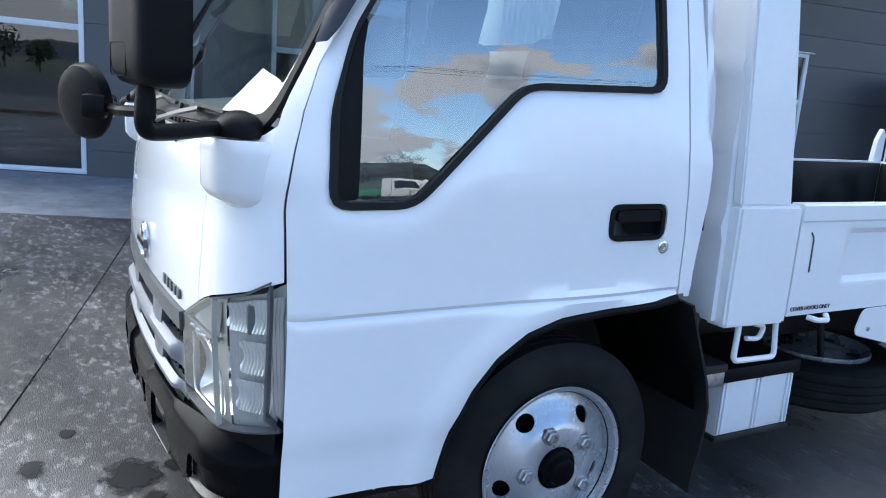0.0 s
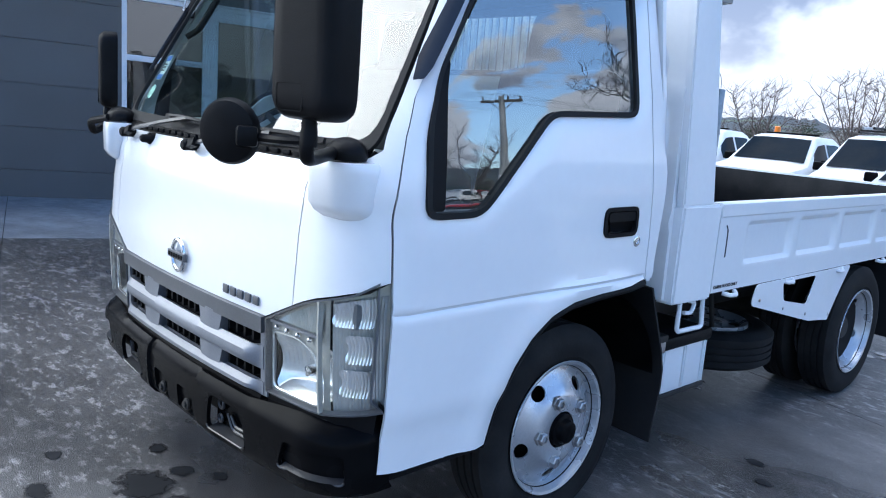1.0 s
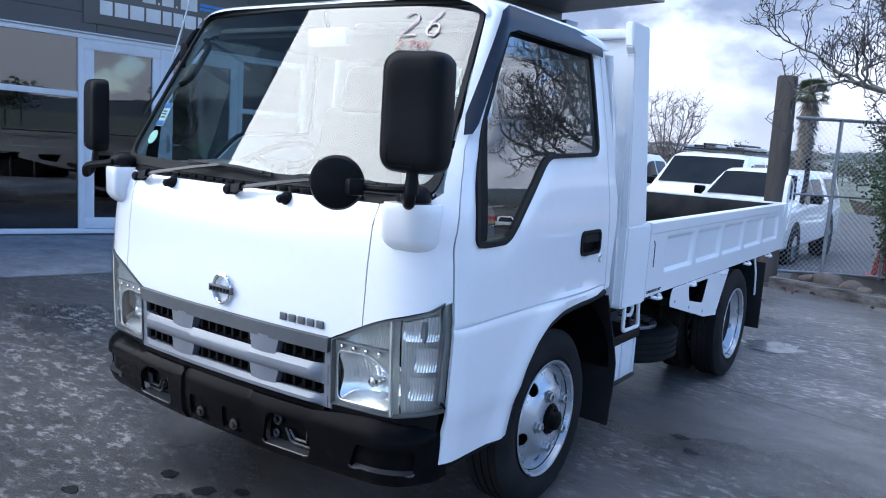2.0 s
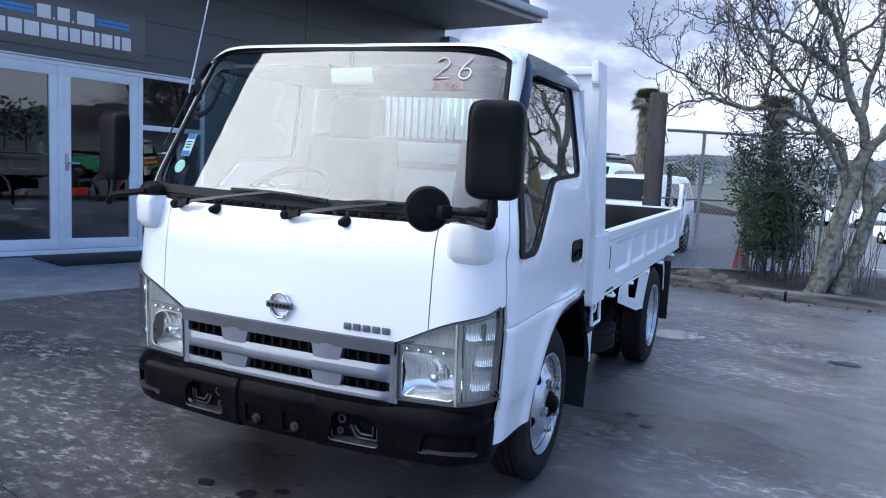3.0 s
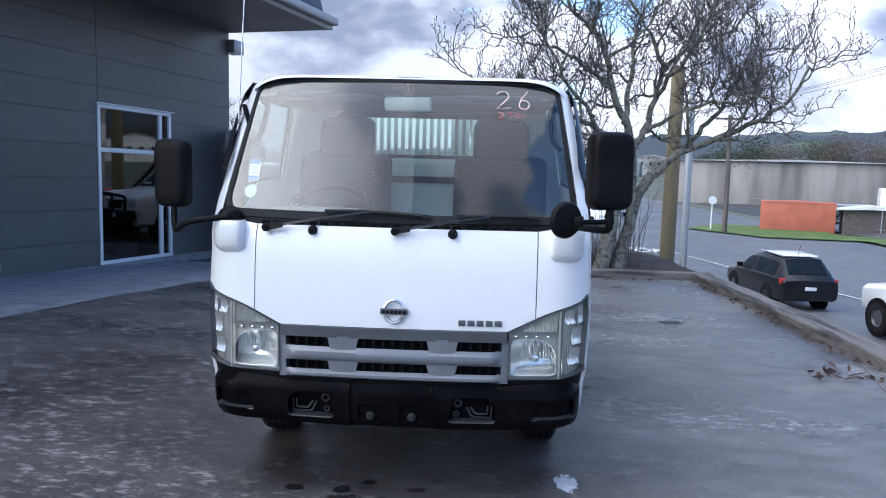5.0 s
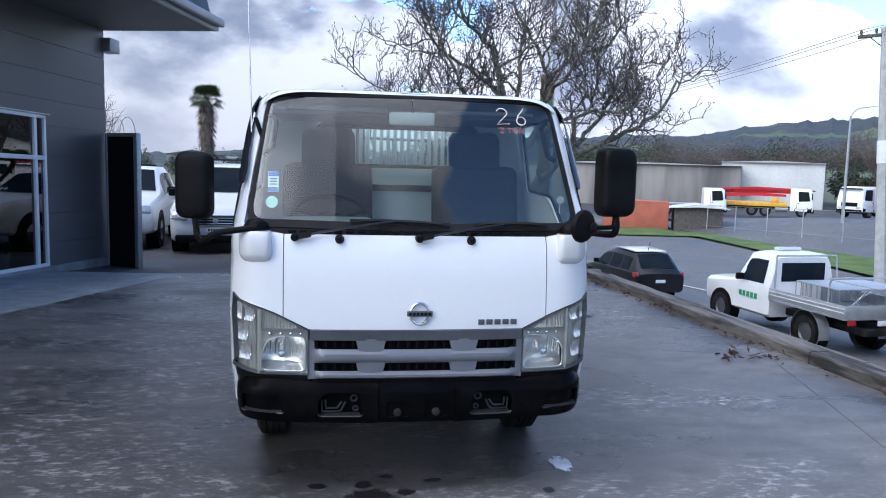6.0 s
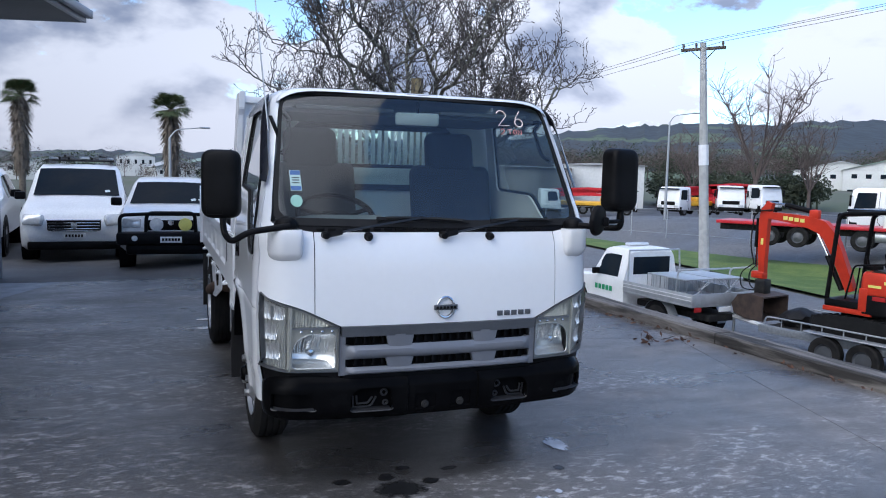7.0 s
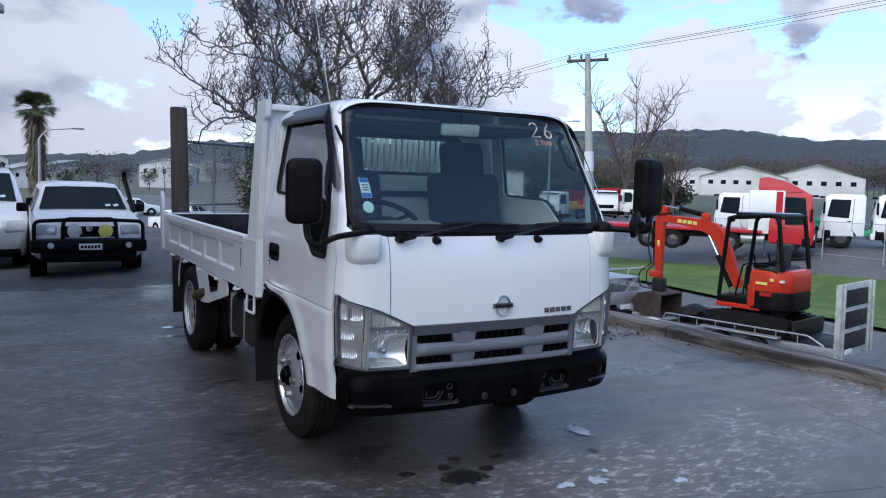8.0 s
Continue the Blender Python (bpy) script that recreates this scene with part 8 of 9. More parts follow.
def van(m):
    o = car("white_van", "white passenger van with roof racks, parked in the lot", "van", VAN, CAR_WHITE, m, (0.95, 4.15), 0.34, ((1.45, 2.2), (2.3, 3.4), (3.5, 4.8)), (1.08, 1.92), None, "parked vans", 0.95)
    part("grille", box((-0.46, -0.05, 0.60), (0.46, 0.10, 0.80), 0.03), VOID, o)
    for z in (0.63, 0.685, 0.74):
        part("grille_strip", box((-0.44, -0.062, z), (0.44, -0.02, z + 0.020), 0.004), CHROME, o)
    part("grille_frame", tube([(-0.47, -0.05, 0.80), (0.47, -0.05, 0.80), (0.38, -0.05, 0.60), (-0.38, -0.05, 0.60)], 0.016, 6, True), CHROME, o)
    part("lower_bumper", box((-0.80, -0.03, 0.24), (0.80, 0.12, 0.40), 0.04), BLACK_PLASTIC, o)
    for s in (1, -1):
        part("headlight", box((-0.19, -0.07, -0.11), (0.19, 0.07, 0.11), 0.05, pose(s * 0.70, 0.06, 0.80, -25, 0, s * 28)), LAMP_CLEAR, o)
        part("fog_lamp", box((-0.07, -0.02, -0.03), (0.07, 0.02, 0.03), 0.015, pose(s * 0.68, 0.03, 0.46)), LAMP_CLEAR, o)
        part("roof_rail", tube([(s * 0.62, 2.1, 1.89), (s * 0.62, 4.8, 1.88)], 0.02, 6), CHASSIS, o)
    plate = part("number_plate", box((-0.19, -0.045, 0.455), (0.19, -0.03, 0.555), 0.004), PLATE, o)
    for k in range(6):
        part("plate_bar", box((-0.155 + k * 0.053, -0.049, 0.480), (-0.118 + k * 0.053, -0.044, 0.532)), VOID, plate)
    for y in (2.3, 3.2, 4.2):
        part("rack_bar", tube([(-0.66, y, 1.93), (0.66, y, 1.93)], 0.02, 6), CHASSIS, o)
    for k, (x, z) in enumerate(((-0.55, 1.97), (-0.38, 1.98), (-0.20, 1.97), (0.02, 1.99), (0.24, 1.97), (0.40, 2.03), (0.56, 1.98), (-0.30, 2.03))):
        part("roof_pipe", tube([(x, 2.05 + 0.07 * k, z), (x + 0.06, 4.9 - 0.1 * k, z + 0.01)], 0.028, 6), CHASSIS if k % 3 else GALV, o, "length of pipe tied to the roof rack")
    windscreen_labels(o, VAN, 1.22, ((0.56, 15),))
    part("badge", lathe([(0.0, 0.06), (0.012, 0.055), (0.014, 0.0005)], 16, Matrix.Translation((0, -0.07, 0.70)) @ pose(0, 0, 0, 0, 0, -90)), CHROME, o)
    return o


vz = lambda x, y: yard_z(x, y) - 0.035
van(pose(-2.70, 12.75, vz(-2.83, 12.75), 0, 0, 2))

PICKUP = [(0.0, 0.42, 0.70, 0.68, 0.76, 0.80, 0.66), (0.10, 0.36, 0.84, 0.86, 0.86, 0.98, 0.76), (0.45, 0.34, 0.88, 1.00, 0.89, 1.06, 0.80), (1.25, 0.34, 0.90, 1.08, 0.90, 1.16, 0.82),
          (1.95, 0.34, 0.90, 1.12, 0.90, 1.70, 0.66), (2.3, 0.34, 0.90, 1.12, 0.90, 1.75, 0.66), (3.1, 0.34, 0.90, 1.12, 0.90, 1.74, 0.66), (3.42, 0.34, 0.90, 1.12, 0.90, 1.66, 0.66), (3.55, 0.34, 0.90, 1.10, 0.90, 1.15, 0.86), (5.0, 0.40, 0.88, 1.10, 0.88, 1.14, 0.85), (5.08, 0.45, 0.86, 1.06, 0.86, 1.10, 0.83)]


def pickup(m, label, group="parked pickups", canopy=False):
    st = PICKUP if not canopy else PICKUP[:3] + [(1.25, 0.34, 0.90, 1.04, 0.90, 1.10, 0.84), (1.95, 0.34, 0.90, 1.06, 0.90, 1.57, 0.68), (2.3, 0.34, 0.90, 1.06, 0.90, 1.62, 0.67), (3.1, 0.34, 0.90, 1.08, 0.90, 1.62, 0.70), (4.9, 0.36, 0.89, 1.08, 0.89, 1.62, 0.72), (5.05, 0.44, 0.86, 1.06, 0.86, 1.54, 0.70)]
    o = car("pickup", label, "pickup", st, CAR_WHITE, m, (0.92, 3.95), 0.37, ((1.60, 2.35), (2.45, 3.2)) + (((3.6, 4.7),) if canopy else ()), (1.28, 1.96), None, group, 0.89)
    for s in (1, -1):
        part("headlight", box((-0.16, -0.05, -0.085), (0.16, 0.05, 0.085), 0.03, pose(s * 0.66, 0.05, 0.86, -8, 0, s * 14)), LAMP_CLEAR, o)
    part("grille", box((-0.44, -0.02, 0.74), (0.44, 0.06, 0.92), 0.02), VOID, o)
    return o


bt = pickup(pose(-1.02, 9.75, vz(-1.3, 11.0), 0, 0, -1) @ Matrix.Scale(0.89, 4), "white pickup with a black bull bar, spot lamps and snorkel", canopy=True)
part("bull_bar", box((-0.90, -0.30, 0.50), (0.90, 0.02, 0.72), 0.05), BLACK_PLASTIC, bt, "black steel bull bar")
for pts in ([(-0.84, -0.22, 0.70), (-0.84, -0.20, 1.02), (-0.40, -0.20, 1.04), (0.40, -0.20, 1.04), (0.84, -0.20, 1.02), (0.84, -0.22, 0.70)], [(-0.42, -0.22, 0.70), (-0.40, -0.20, 1.06), (0.40, -0.20, 1.06), (0.42, -0.22, 0.70)]):
    part("bar_hoop", tube(rounded_path(pts, 0.10), 0.032, 8), BLACK_PLASTIC, bt)
for s, mt in ((-1, LAMP_CLEAR), (1, SPOT_YELLOW)):
    part("spot_lamp", lathe([(-0.08, 0.06), (0.0, 0.115), (0.012, 0.11), (0.02, 0.0005)], 24, Matrix.Translation((s * 0.24, -0.27, 0.86)) @ pose(0, 0, 0, 0, 0, -90)), mt, bt)
    part("bar_lamp", lathe([(0.0, 0.05), (0.01, 0.045), (0.012, 0.0005)], 16, Matrix.Translation((s * 0.60, -0.30, 0.62)) @ pose(0, 0, 0, 0, 0, -90)), LAMP_CLEAR, bt)
plate = part("number_plate", box((-0.18, -0.335, 0.545), (0.18, -0.32, 0.65), 0.004), PLATE, bt)
for k in range(6):
    part("plate_bar", box((-0.150 + k * 0.052, -0.339, 0.575), (-0.112 + k * 0.052, -0.334, 0.625)), VOID, plate)
windscreen_labels(bt, [(1.25, 0, 0, 0, 0, 1.10, 0), (1.95, 0, 0, 0, 0, 1.57, 0)], 1.40, ((0.42, 15), (0.56, 30)))
part("badge", lathe([(0.0, 0.055), (0.012, 0.05), (0.014, 0.0005)], 16, Matrix.Translation((0, -0.06, 0.88)) @ pose(0, 0, 0, 0, 0, -90)), CHROME, bt)
part("skid_plate", box((-0.75, -0.18, 0.32), (0.75, 0.06, 0.52), 0.05), BLACK_PLASTIC, bt)
part("snorkel", tube(rounded_path([(0.86, 1.30, 1.12), (0.80, 1.75, 1.55), (0.76, 1.90, 1.78), (0.76, 1.84, 1.88)], 0.08), 0.045, 8), BLACK_PLASTIC, bt)
for k, (x, y, rz) in enumerate(((-4.95, 13.4, 3), (-7.2, 13.9, 4), (-9.4, 14.6, 6))):
    o = pickup(pose(x, y, vz(x, y), 0, 0, rz), "white work pickup with an amber beacon, parked in the lot")
    part("beacon", lathe([(0, 0.07), (0.02, 0.07), (0.13, 0.06), (0.15, 0.0005)], 14, pose(-0.35, 2.5, 1.78, 0, -90, 0)), AMBER, o)
    part("roof_bar", box((-0.55, 2.42, 1.765), (0.55, 2.52, 1.80), 0.01), BLACK_PLASTIC, o)
o = pickup(pose(-11.8, 15.3, vz(-11.8, 15.3), 0, 0, 8), "white work pickup with an amber beacon, parked in the lot")
part("beacon", lathe([(0, 0.07), (0.13, 0.06), (0.15, 0.0005)], 14, pose(0.3, 2.5, 1.78, 0, -90, 0)), AMBER, o)
pickup(pose(9.4, 52.5, low_ground(53) + 0.02, 0, 0, 20), "white pickup stopped on the far street")
for k, (x, y) in enumerate(((8, 70), (11, 78), (5, 84), (13, 66))):
    pickup(pose(x, y, low_ground(75) + 0.02, 0, 0, 75 + 20 * k), "white pickup parked far down the street")

# black estate car on the street below
SUV = [(0.0, 0.40, 0.72, 0.62, 0.78, 0.72, 0.66), (0.12, 0.30, 0.86, 0.80, 0.88, 0.88, 0.76), (1.15, 0.26, 0.93, 0.98, 0.93, 1.04, 0.84), (1.95, 0.26, 0.93, 1.04, 0.93, 1.62, 0.68), (2.6, 0.26, 0.93, 1.04, 0.93, 1.70, 0.68), (4.1, 0.28, 0.93, 1.06, 0.92, 1.66, 0.66), (4.65, 0.34, 0.90, 1.08, 0.90, 1.16, 0.74), (4.86, 0.40, 0.84, 0.95, 0.86, 1.02, 0.74)]
sv = car("black_estate_car", "black estate car with a pale roof, driving lane side", "car", SUV, CAR_BLACK, pose(9.45, 23.3, low_ground(22.5) + 0.06, 0, 0, 183) @ Matrix.Scale(0.90, 4), (0.90, 3.75), 0.36, ((1.55, 2.5), (2.6, 3.4), (3.5, 4.15)), (1.18, 1.97), (4.12, 4.66), "", 0.93)
part("roof_panel", box((-0.58, 2.35, 1.700), (0.58, 4.0, 1.722), 0.01), CAR_WHITE, sv)
for s in (1, -1):
    part("tail_lamp", box((-0.16, -0.12, -0.09), (0.16, 0.12, 0.09), 0.04, pose(s * 0.75, 4.66, 0.99)), TAIL_RED, sv)
    part("roof_rail", tube([(s * 0.60, 2.4, 1.74), (s * 0.60, 4.0, 1.72)], 0.02, 6), ALLOY, sv)
part("number_plate", box((-0.18, 4.86, 0.72), (0.18, 4.88, 0.83), 0.004), PLATE, sv)
part("aerial", tube([(0, 3.8, 1.70), (0, 3.95, 2.05)], 0.008, 4), BLACK_PLASTIC, sv)

# white tray ute on the street below, tail towards the yard
CAB79 = [(0.0, 0.50, 0.70, 0.75, 0.74, 0.86, 0.62), (0.10, 0.45, 0.80, 0.98, 0.82, 1.08, 0.70), (1.30, 0.42, 0.86, 1.12, 0.86, 1.18, 0.72), (1.42, 0.42, 0.87, 1.14, 0.87, 1.22, 0.74), (1.75, 0.42, 0.87, 1.16, 0.87, 1.86, 0.70), (2.0, 0.42, 0.87, 1.16, 0.87, 1.93, 0.70), (2.65, 0.42, 0.87, 1.16, 0.87, 1.92, 0.70), (2.75, 0.44, 0.86, 1.16, 0.86, 1.84, 0.70)]
um = pose(10.35, 15.9, low_ground(18) + 0.16, 0, 0, 185) @ Matrix.Scale(1.0, 4)
ut = car("tray_ute", "white tray-back utility with mesh cages on the street below", "ute", CAB79, CAR_WHITE, um, (0.85, 4.03), 0.38, ((1.62, 2.5),), (1.40, 1.76), None, "", 0.87)
part("rear_glass", box((-0.58, 2.752, 1.28), (0.58, 2.765, 1.72), 0.004), CAR_GLASS, ut)
part("tray", box((-0.96, 2.85, 0.86), (0.96, 5.25, 0.92), 0.01), ALLOY, ut, "aluminium flat tray")
part("chassis", box((-0.40, 1.5, 0.50), (0.40, 5.2, 0.66), 0.02), CHASSIS, ut)
for s in (1, -1):
    part("tray_side", box((s * 0.95 - 0.015, 2.85, 0.92), (s * 0.95 + 0.015, 5.25, 1.16), 0.006), ALLOY, ut)
    for z in (1.0, 1.08):
        part("tray_rib", box((s * 0.967 - 0.006, 2.87, z), (s * 0.967 + 0.006, 5.23, z + 0.02), 0.002), CAR_WHITE, ut)
    part("mud_guard", lathe([(s * 0.62, 0.46), (s * 0.90, 0.46)], 24, Matrix.Translation((0, 4.03, 0.40))), ALLOY, ut)
    part("tail_lamp", box((s * 0.80 - 0.10, 5.26, 0.76), (s * 0.80 + 0.10, 5.29, 0.86), 0.01), TAIL_RED, ut)
    part("ladder_rack", tube(rounded_path([(s * 0.80, 4.55, 0.92), (s * 0.80, 4.6, 1.62), (s * 0.78, 5.2, 1.72)], 0.12), 0.022, 8), ALLOY, ut)
    part("head_rack", tube(rounded_path([(s * 0.85, 2.9, 0.92), (s * 0.80, 2.85, 1.90)], 0.1), 0.022, 8), ALLOY, ut)
part("ladder_rack", tube([(-0.80, 4.6, 1.62), (0.80, 4.6, 1.62)], 0.022, 8), ALLOY, ut)
part("head_rack", tube([(-0.80, 2.85, 1.90), (0.80, 2.85, 1.90)], 0.022, 8), ALLOY, ut)
part("tray_tail", box((-0.96, 5.235, 0.92), (0.96, 5.265, 1.16), 0.006), ALLOY, ut)
part("number_plate", box((-0.18, 5.27, 0.74), (0.18, 5.285, 0.85), 0.004), PLATE, ut)
part("beacon_bar", box((-0.32, 2.05, 1.95), (0.32, 2.25, 2.03), 0.03), LAMP_CLEAR, ut)
part("tool_chest", box((-0.88, 2.9, 0.92), (0.10, 3.5, 1.32), 0.02), ALLOY, ut)
for x0 in (-0.85, 0.05):
    cage = part("mesh_cage", box((x0, 3.62, 1.42), (x0 + 0.80, 4.95, 1.45), 0.006), ALLOY, ut, "galvanised mesh cage")
    for a in np.linspace(0, 1, 7):
        part("cage_bar", tube([(x0 + 0.8 * a, 3.62, 0.93), (x0 + 0.8 * a, 3.62, 1.43)], 0.008, 5), GALV, cage)
        part("cage_bar", tube([(x0 + 0.8 * a, 4.95, 0.93), (x0 + 0.8 * (1 - a), 4.95, 1.43)], 0.008, 5), GALV, cage)
        part("cage_bar", tube([(x0 + (0.8 if x0 > 0 else 0.0), 3.62 + 1.33 * a, 0.93), (x0 + (0.8 if x0 > 0 else 0.0), 3.62 + 1.33 * a, 1.43)], 0.008, 5), GALV, cage)
for k in range(5):
    part("door_mark", box((-0.5, 0, 0), (0.5, 0.004, 1), 0, Matrix.Translation((0.884, 1.66 + k * 0.15, 0.80)) @ Matrix.Rotation(radians(90), 4, "Z") @ Matrix.Diagonal((0.11, 1, 0.13, 1))), GREEN_PRINT, ut, "green company name in plain bars")
    part("door_mark", box((-0.5, 0, 0), (0.5, 0.004, 1), 0, Matrix.Translation((-0.880, 1.66 + k * 0.15, 0.80)) @ Matrix.Rotation(radians(90), 4, "Z") @ Matrix.Diagonal((0.11, 1, 0.13, 1))), GREEN_PRINT, ut, "green company name in plain bars")

RAMP_STEEL = material("pale_painted_steel", (0.50, 0.52, 0.50), 0.6, 0.1, (0.36, 0.37, 0.36), 7, 60, bump=0.0006)
# plant trailer with ramp, and the mini excavator on it; local +y points to the trailer's tail
tm = pose(11.35, 10.4, ground_z(11.7, 8.0) + 0.06, 0, 0, 193)
tr = root("plant_trailer", "galvanised tandem plant trailer with raised ramps", "trailer", "", tm)
part("deck", box((-0.80, 0.9, 0.52), (0.80, 4.5, 0.60), 0.01), CHASSIS, tr)
for s in (1, -1):
    part("side_beam", box((s * 0.85 - 0.05, 0.8, 0.46), (s * 0.85 + 0.05, 4.6, 0.62), 0.01), GALV, tr)
    part("side_rail", tube(rounded_path([(s * 0.85, 0.9, 0.64), (s * 0.85, 0.95, 0.80), (s * 0.85, 4.1, 0.80), (s * 0.85, 4.4, 0.64)], 0.06), 0.018, 8), GALV, tr)
    for y in np.linspace(1.3, 3.9, 7):
        part("rail_stay", tube([(s * 0.85, y, 0.62), (s * 0.85, y, 0.80)], 0.012, 6), GALV, tr)
    part("mud_guard", box((s * 0.98 - 0.11, 1.9, 0.66), (s * 0.98 + 0.11, 3.6, 0.70), 0.02), GALV, tr)
    for y in (2.35, 3.1):
        road_wheel(tr, s * 0.98, y, 0.32, 0.20)
    part("drawbar", tube([(s * 0.70, 0.9, 0.54), (0, -0.6, 0.52)], 0.045, 6), CAR_WHITE, tr)
ramp = part("ramp", box((-0.88, -0.03, 0.0), (0.88, 0.03, 1.45), 0.008, pose(0, 4.62, 0.40, 1)), RAMP_STEEL, tr, "raised pale steel loading ramp")
for z in (0.16, 0.58, 1.00):
    for y0, y1 in ((-0.044, -0.028), (0.028, 0.044)):
        part("ramp_panel", box((-0.58, y0, z), (0.55, y1, z + 0.33), 0.004, pose(0, 4.62, 0.40, 1)), CHASSIS, ramp, "dark mesh panel")
for a in (-0.86, -0.66, 0.66, 0.86):
    part("ramp_rib", box((a - 0.025, 0.03, 0.0), (a + 0.025, 0.075, 1.45), 0.006, pose(0, 4.62, 0.40, 1)), RAMP_STEEL, ramp)
part("number_plate", box((0.30, 4.70, 0.50), (0.62, 4.72, 0.60), 0.004), PLATE, tr)
part("hitch", tube([(0, -0.9, 0.52), (0, -0.5, 0.52)], 0.05, 8), CHASSIS, tr)
part("jockey_wheel", tube([(0.12, -0.35, 0.15), (0.12, -0.35, 0.85)], 0.03, 8), GALV, tr)
ex = root("mini_excavator", "orange mini excavator with a black roll frame on the trailer", "excavator", "", tm @ Matrix.Translation((0, 2.73, 0.60)))
for s in (1, -1):
    pts = []
    for k in range(40):
        a = 2 * math.pi * k / 40
        pts.append((math.copysign(min(abs(math.cos(a)) * 1.05, 0.72 + 0.16 * abs(math.cos(a))), math.cos(a)), 0.24 + 0.22 * math.sin(a)))
    trk = part("track", panel(pts, [], lambda a, b: Vector((s * 0.60 + 0.13, a, b)), 0.2, 0.26), RUBBER, ex, "black rubber track")
    for a, b in pts:
        part("track_lug", box((-0.14, -0.020, -0.020), (0.14, 0.020, 0.020), 0.004, Matrix.Translation((s * 0.60, a, b))), RUBBER, trk)
part("undercarriage", box((-0.45, -0.45, 0.26), (0.45, 0.45, 0.52), 0.03), CHASSIS, ex)


def tub(outline, levels):
    """A hollow-looking housing: one outline stacked at several heights and sizes."""
    bm = bmesh.new()
    rings = [[bm.verts.new((a * f, (b - 0.35) * f + 0.35, z)) for a, b in outline] for z, f in levels]
    n = len(outline)
    for r0, r1 in zip(rings, rings[1:]):
        for k in range(n):
            bm.faces.new((r0[k], r0[(k + 1) % n], r1[(k + 1) % n], r1[k]))
    bm.faces.new(rings[0][::-1])
    bm.faces.new(rings[-1])
    return bm


tail = round_poly([(-0.74, 0.02), (0.74, 0.02), (0.74, 0.52), (0.50, 0.86), (-0.50, 0.86), (-0.74, 0.52)], 0.14, 5)
part("counterweight", tub(tail, [(0.53, 0.94), (0.57, 1.0), (0.90, 1.0), (0.93, 0.98)]), BLACK_PLASTIC, ex, "black counterweight", 30)
cover = part("engine_cover", tub(tail, [(0.93, 0.98), (0.95, 0.995), (1.24, 0.985), (1.33, 0.95), (1.36, 0.90)]), ORANGE, ex, "orange engine cover", 30)
part("cover_mark", box((0.728, 0.20, 1.08), (0.738, 0.44, 1.13)), SPOT_YELLOW, cover, "yellow company name as a plain bar")
part("cover_mark", box((0.55, 0.66, 1.14), (0.66, 0.74, 1.19), 0, pose(0, 0, 0)), CAR_WHITE, cover)
part("warning_label", box((0.727, 0.49, 1.16), (0.737, 0.57, 1.22)), SPOT_YELLOW, cover)
part("tail_lamp", box((0.735, 0.30, 0.84), (0.748, 0.54, 0.92), 0.004), TAIL_RED, ex)
part("side_console", panel(round_poly([(-0.02, 0.93), (0.30, 0.93), (0.62, 1.36), (0.30, 1.42), (0.02, 1.26)], 0.04), [], lambda a, b: Vector((0.66, a, b)), 0.15, 1.33), CHASSIS, ex, "dark grey console round the seat", angle=50)
part("cab_floor", box((-0.72, -0.64, 0.62), (0.72, 0.06, 0.76), 0.02), BLACK_PLASTIC, ex)
part("skirt", box((-0.735, -0.66, 0.52), (0.735, 0.30, 0.62), 0.02), ORANGE, ex, "orange skirt below the cab floor")
part("skirt", box((0.70, 0.04, 0.60), (0.752, 0.20, 1.05), 0.02), ORANGE, ex)
for s in (1, -1):
    hoop = rounded_path([(s * 0.63, -0.64, 0.76), (s * 0.63, -0.50, 2.42), (s * 0.63, 0.54, 2.50), (s * 0.63, 0.70, 1.36)], 0.16)
    part("roll_frame", tube(hoop, 0.045, 8), BLACK_PLASTIC, ex, "black roll-over frame")
    part("side_rail", tube(rounded_path([(s * 0.63, -0.28, 0.78), (s * 0.63, -0.14, 1.45), (s * 0.63, 0.62, 1.55)], 0.08), 0.018, 6), BLACK_PLASTIC, ex)
    part("control_lever", tube([(s * 0.24, -0.30, 0.76), (s * 0.24, -0.24, 1.38)], 0.016, 6), BLACK_PLASTIC, ex)
    part("armrest", box((s * 0.34 - 0.05, -0.05, 1.36), (s * 0.34 + 0.05, 0.25, 1.48), 0.03), BLACK_PLASTIC, ex)
    part("joystick", tube([(s * 0.34, -0.02, 1.46), (s * 0.34, -0.06, 1.64)], 0.022, 6), BLACK_PLASTIC, ex)
part("canopy_roof", box((-0.60, -0.40, 2.47), (0.60, 0.52, 2.53), 0.03), CAR_BLACK, ex)
for y, z in ((-0.50, 2.40), (0.56, 2.46)):
    part("roll_frame", tube([(-0.63, y, z), (0.63, y, z)], 0.038, 8), BLACK_PLASTIC, ex)
part("seat", box((-0.24, 0.02, 1.20), (0.24, 0.44, 1.36), 0.05), SEAT_CLOTH, ex)
part("seat_back", box((-0.24, 0.34, 1.34), (0.24, 0.50, 1.86), 0.06, pose(0, 0, 0)), SEAT_CLOTH, ex)


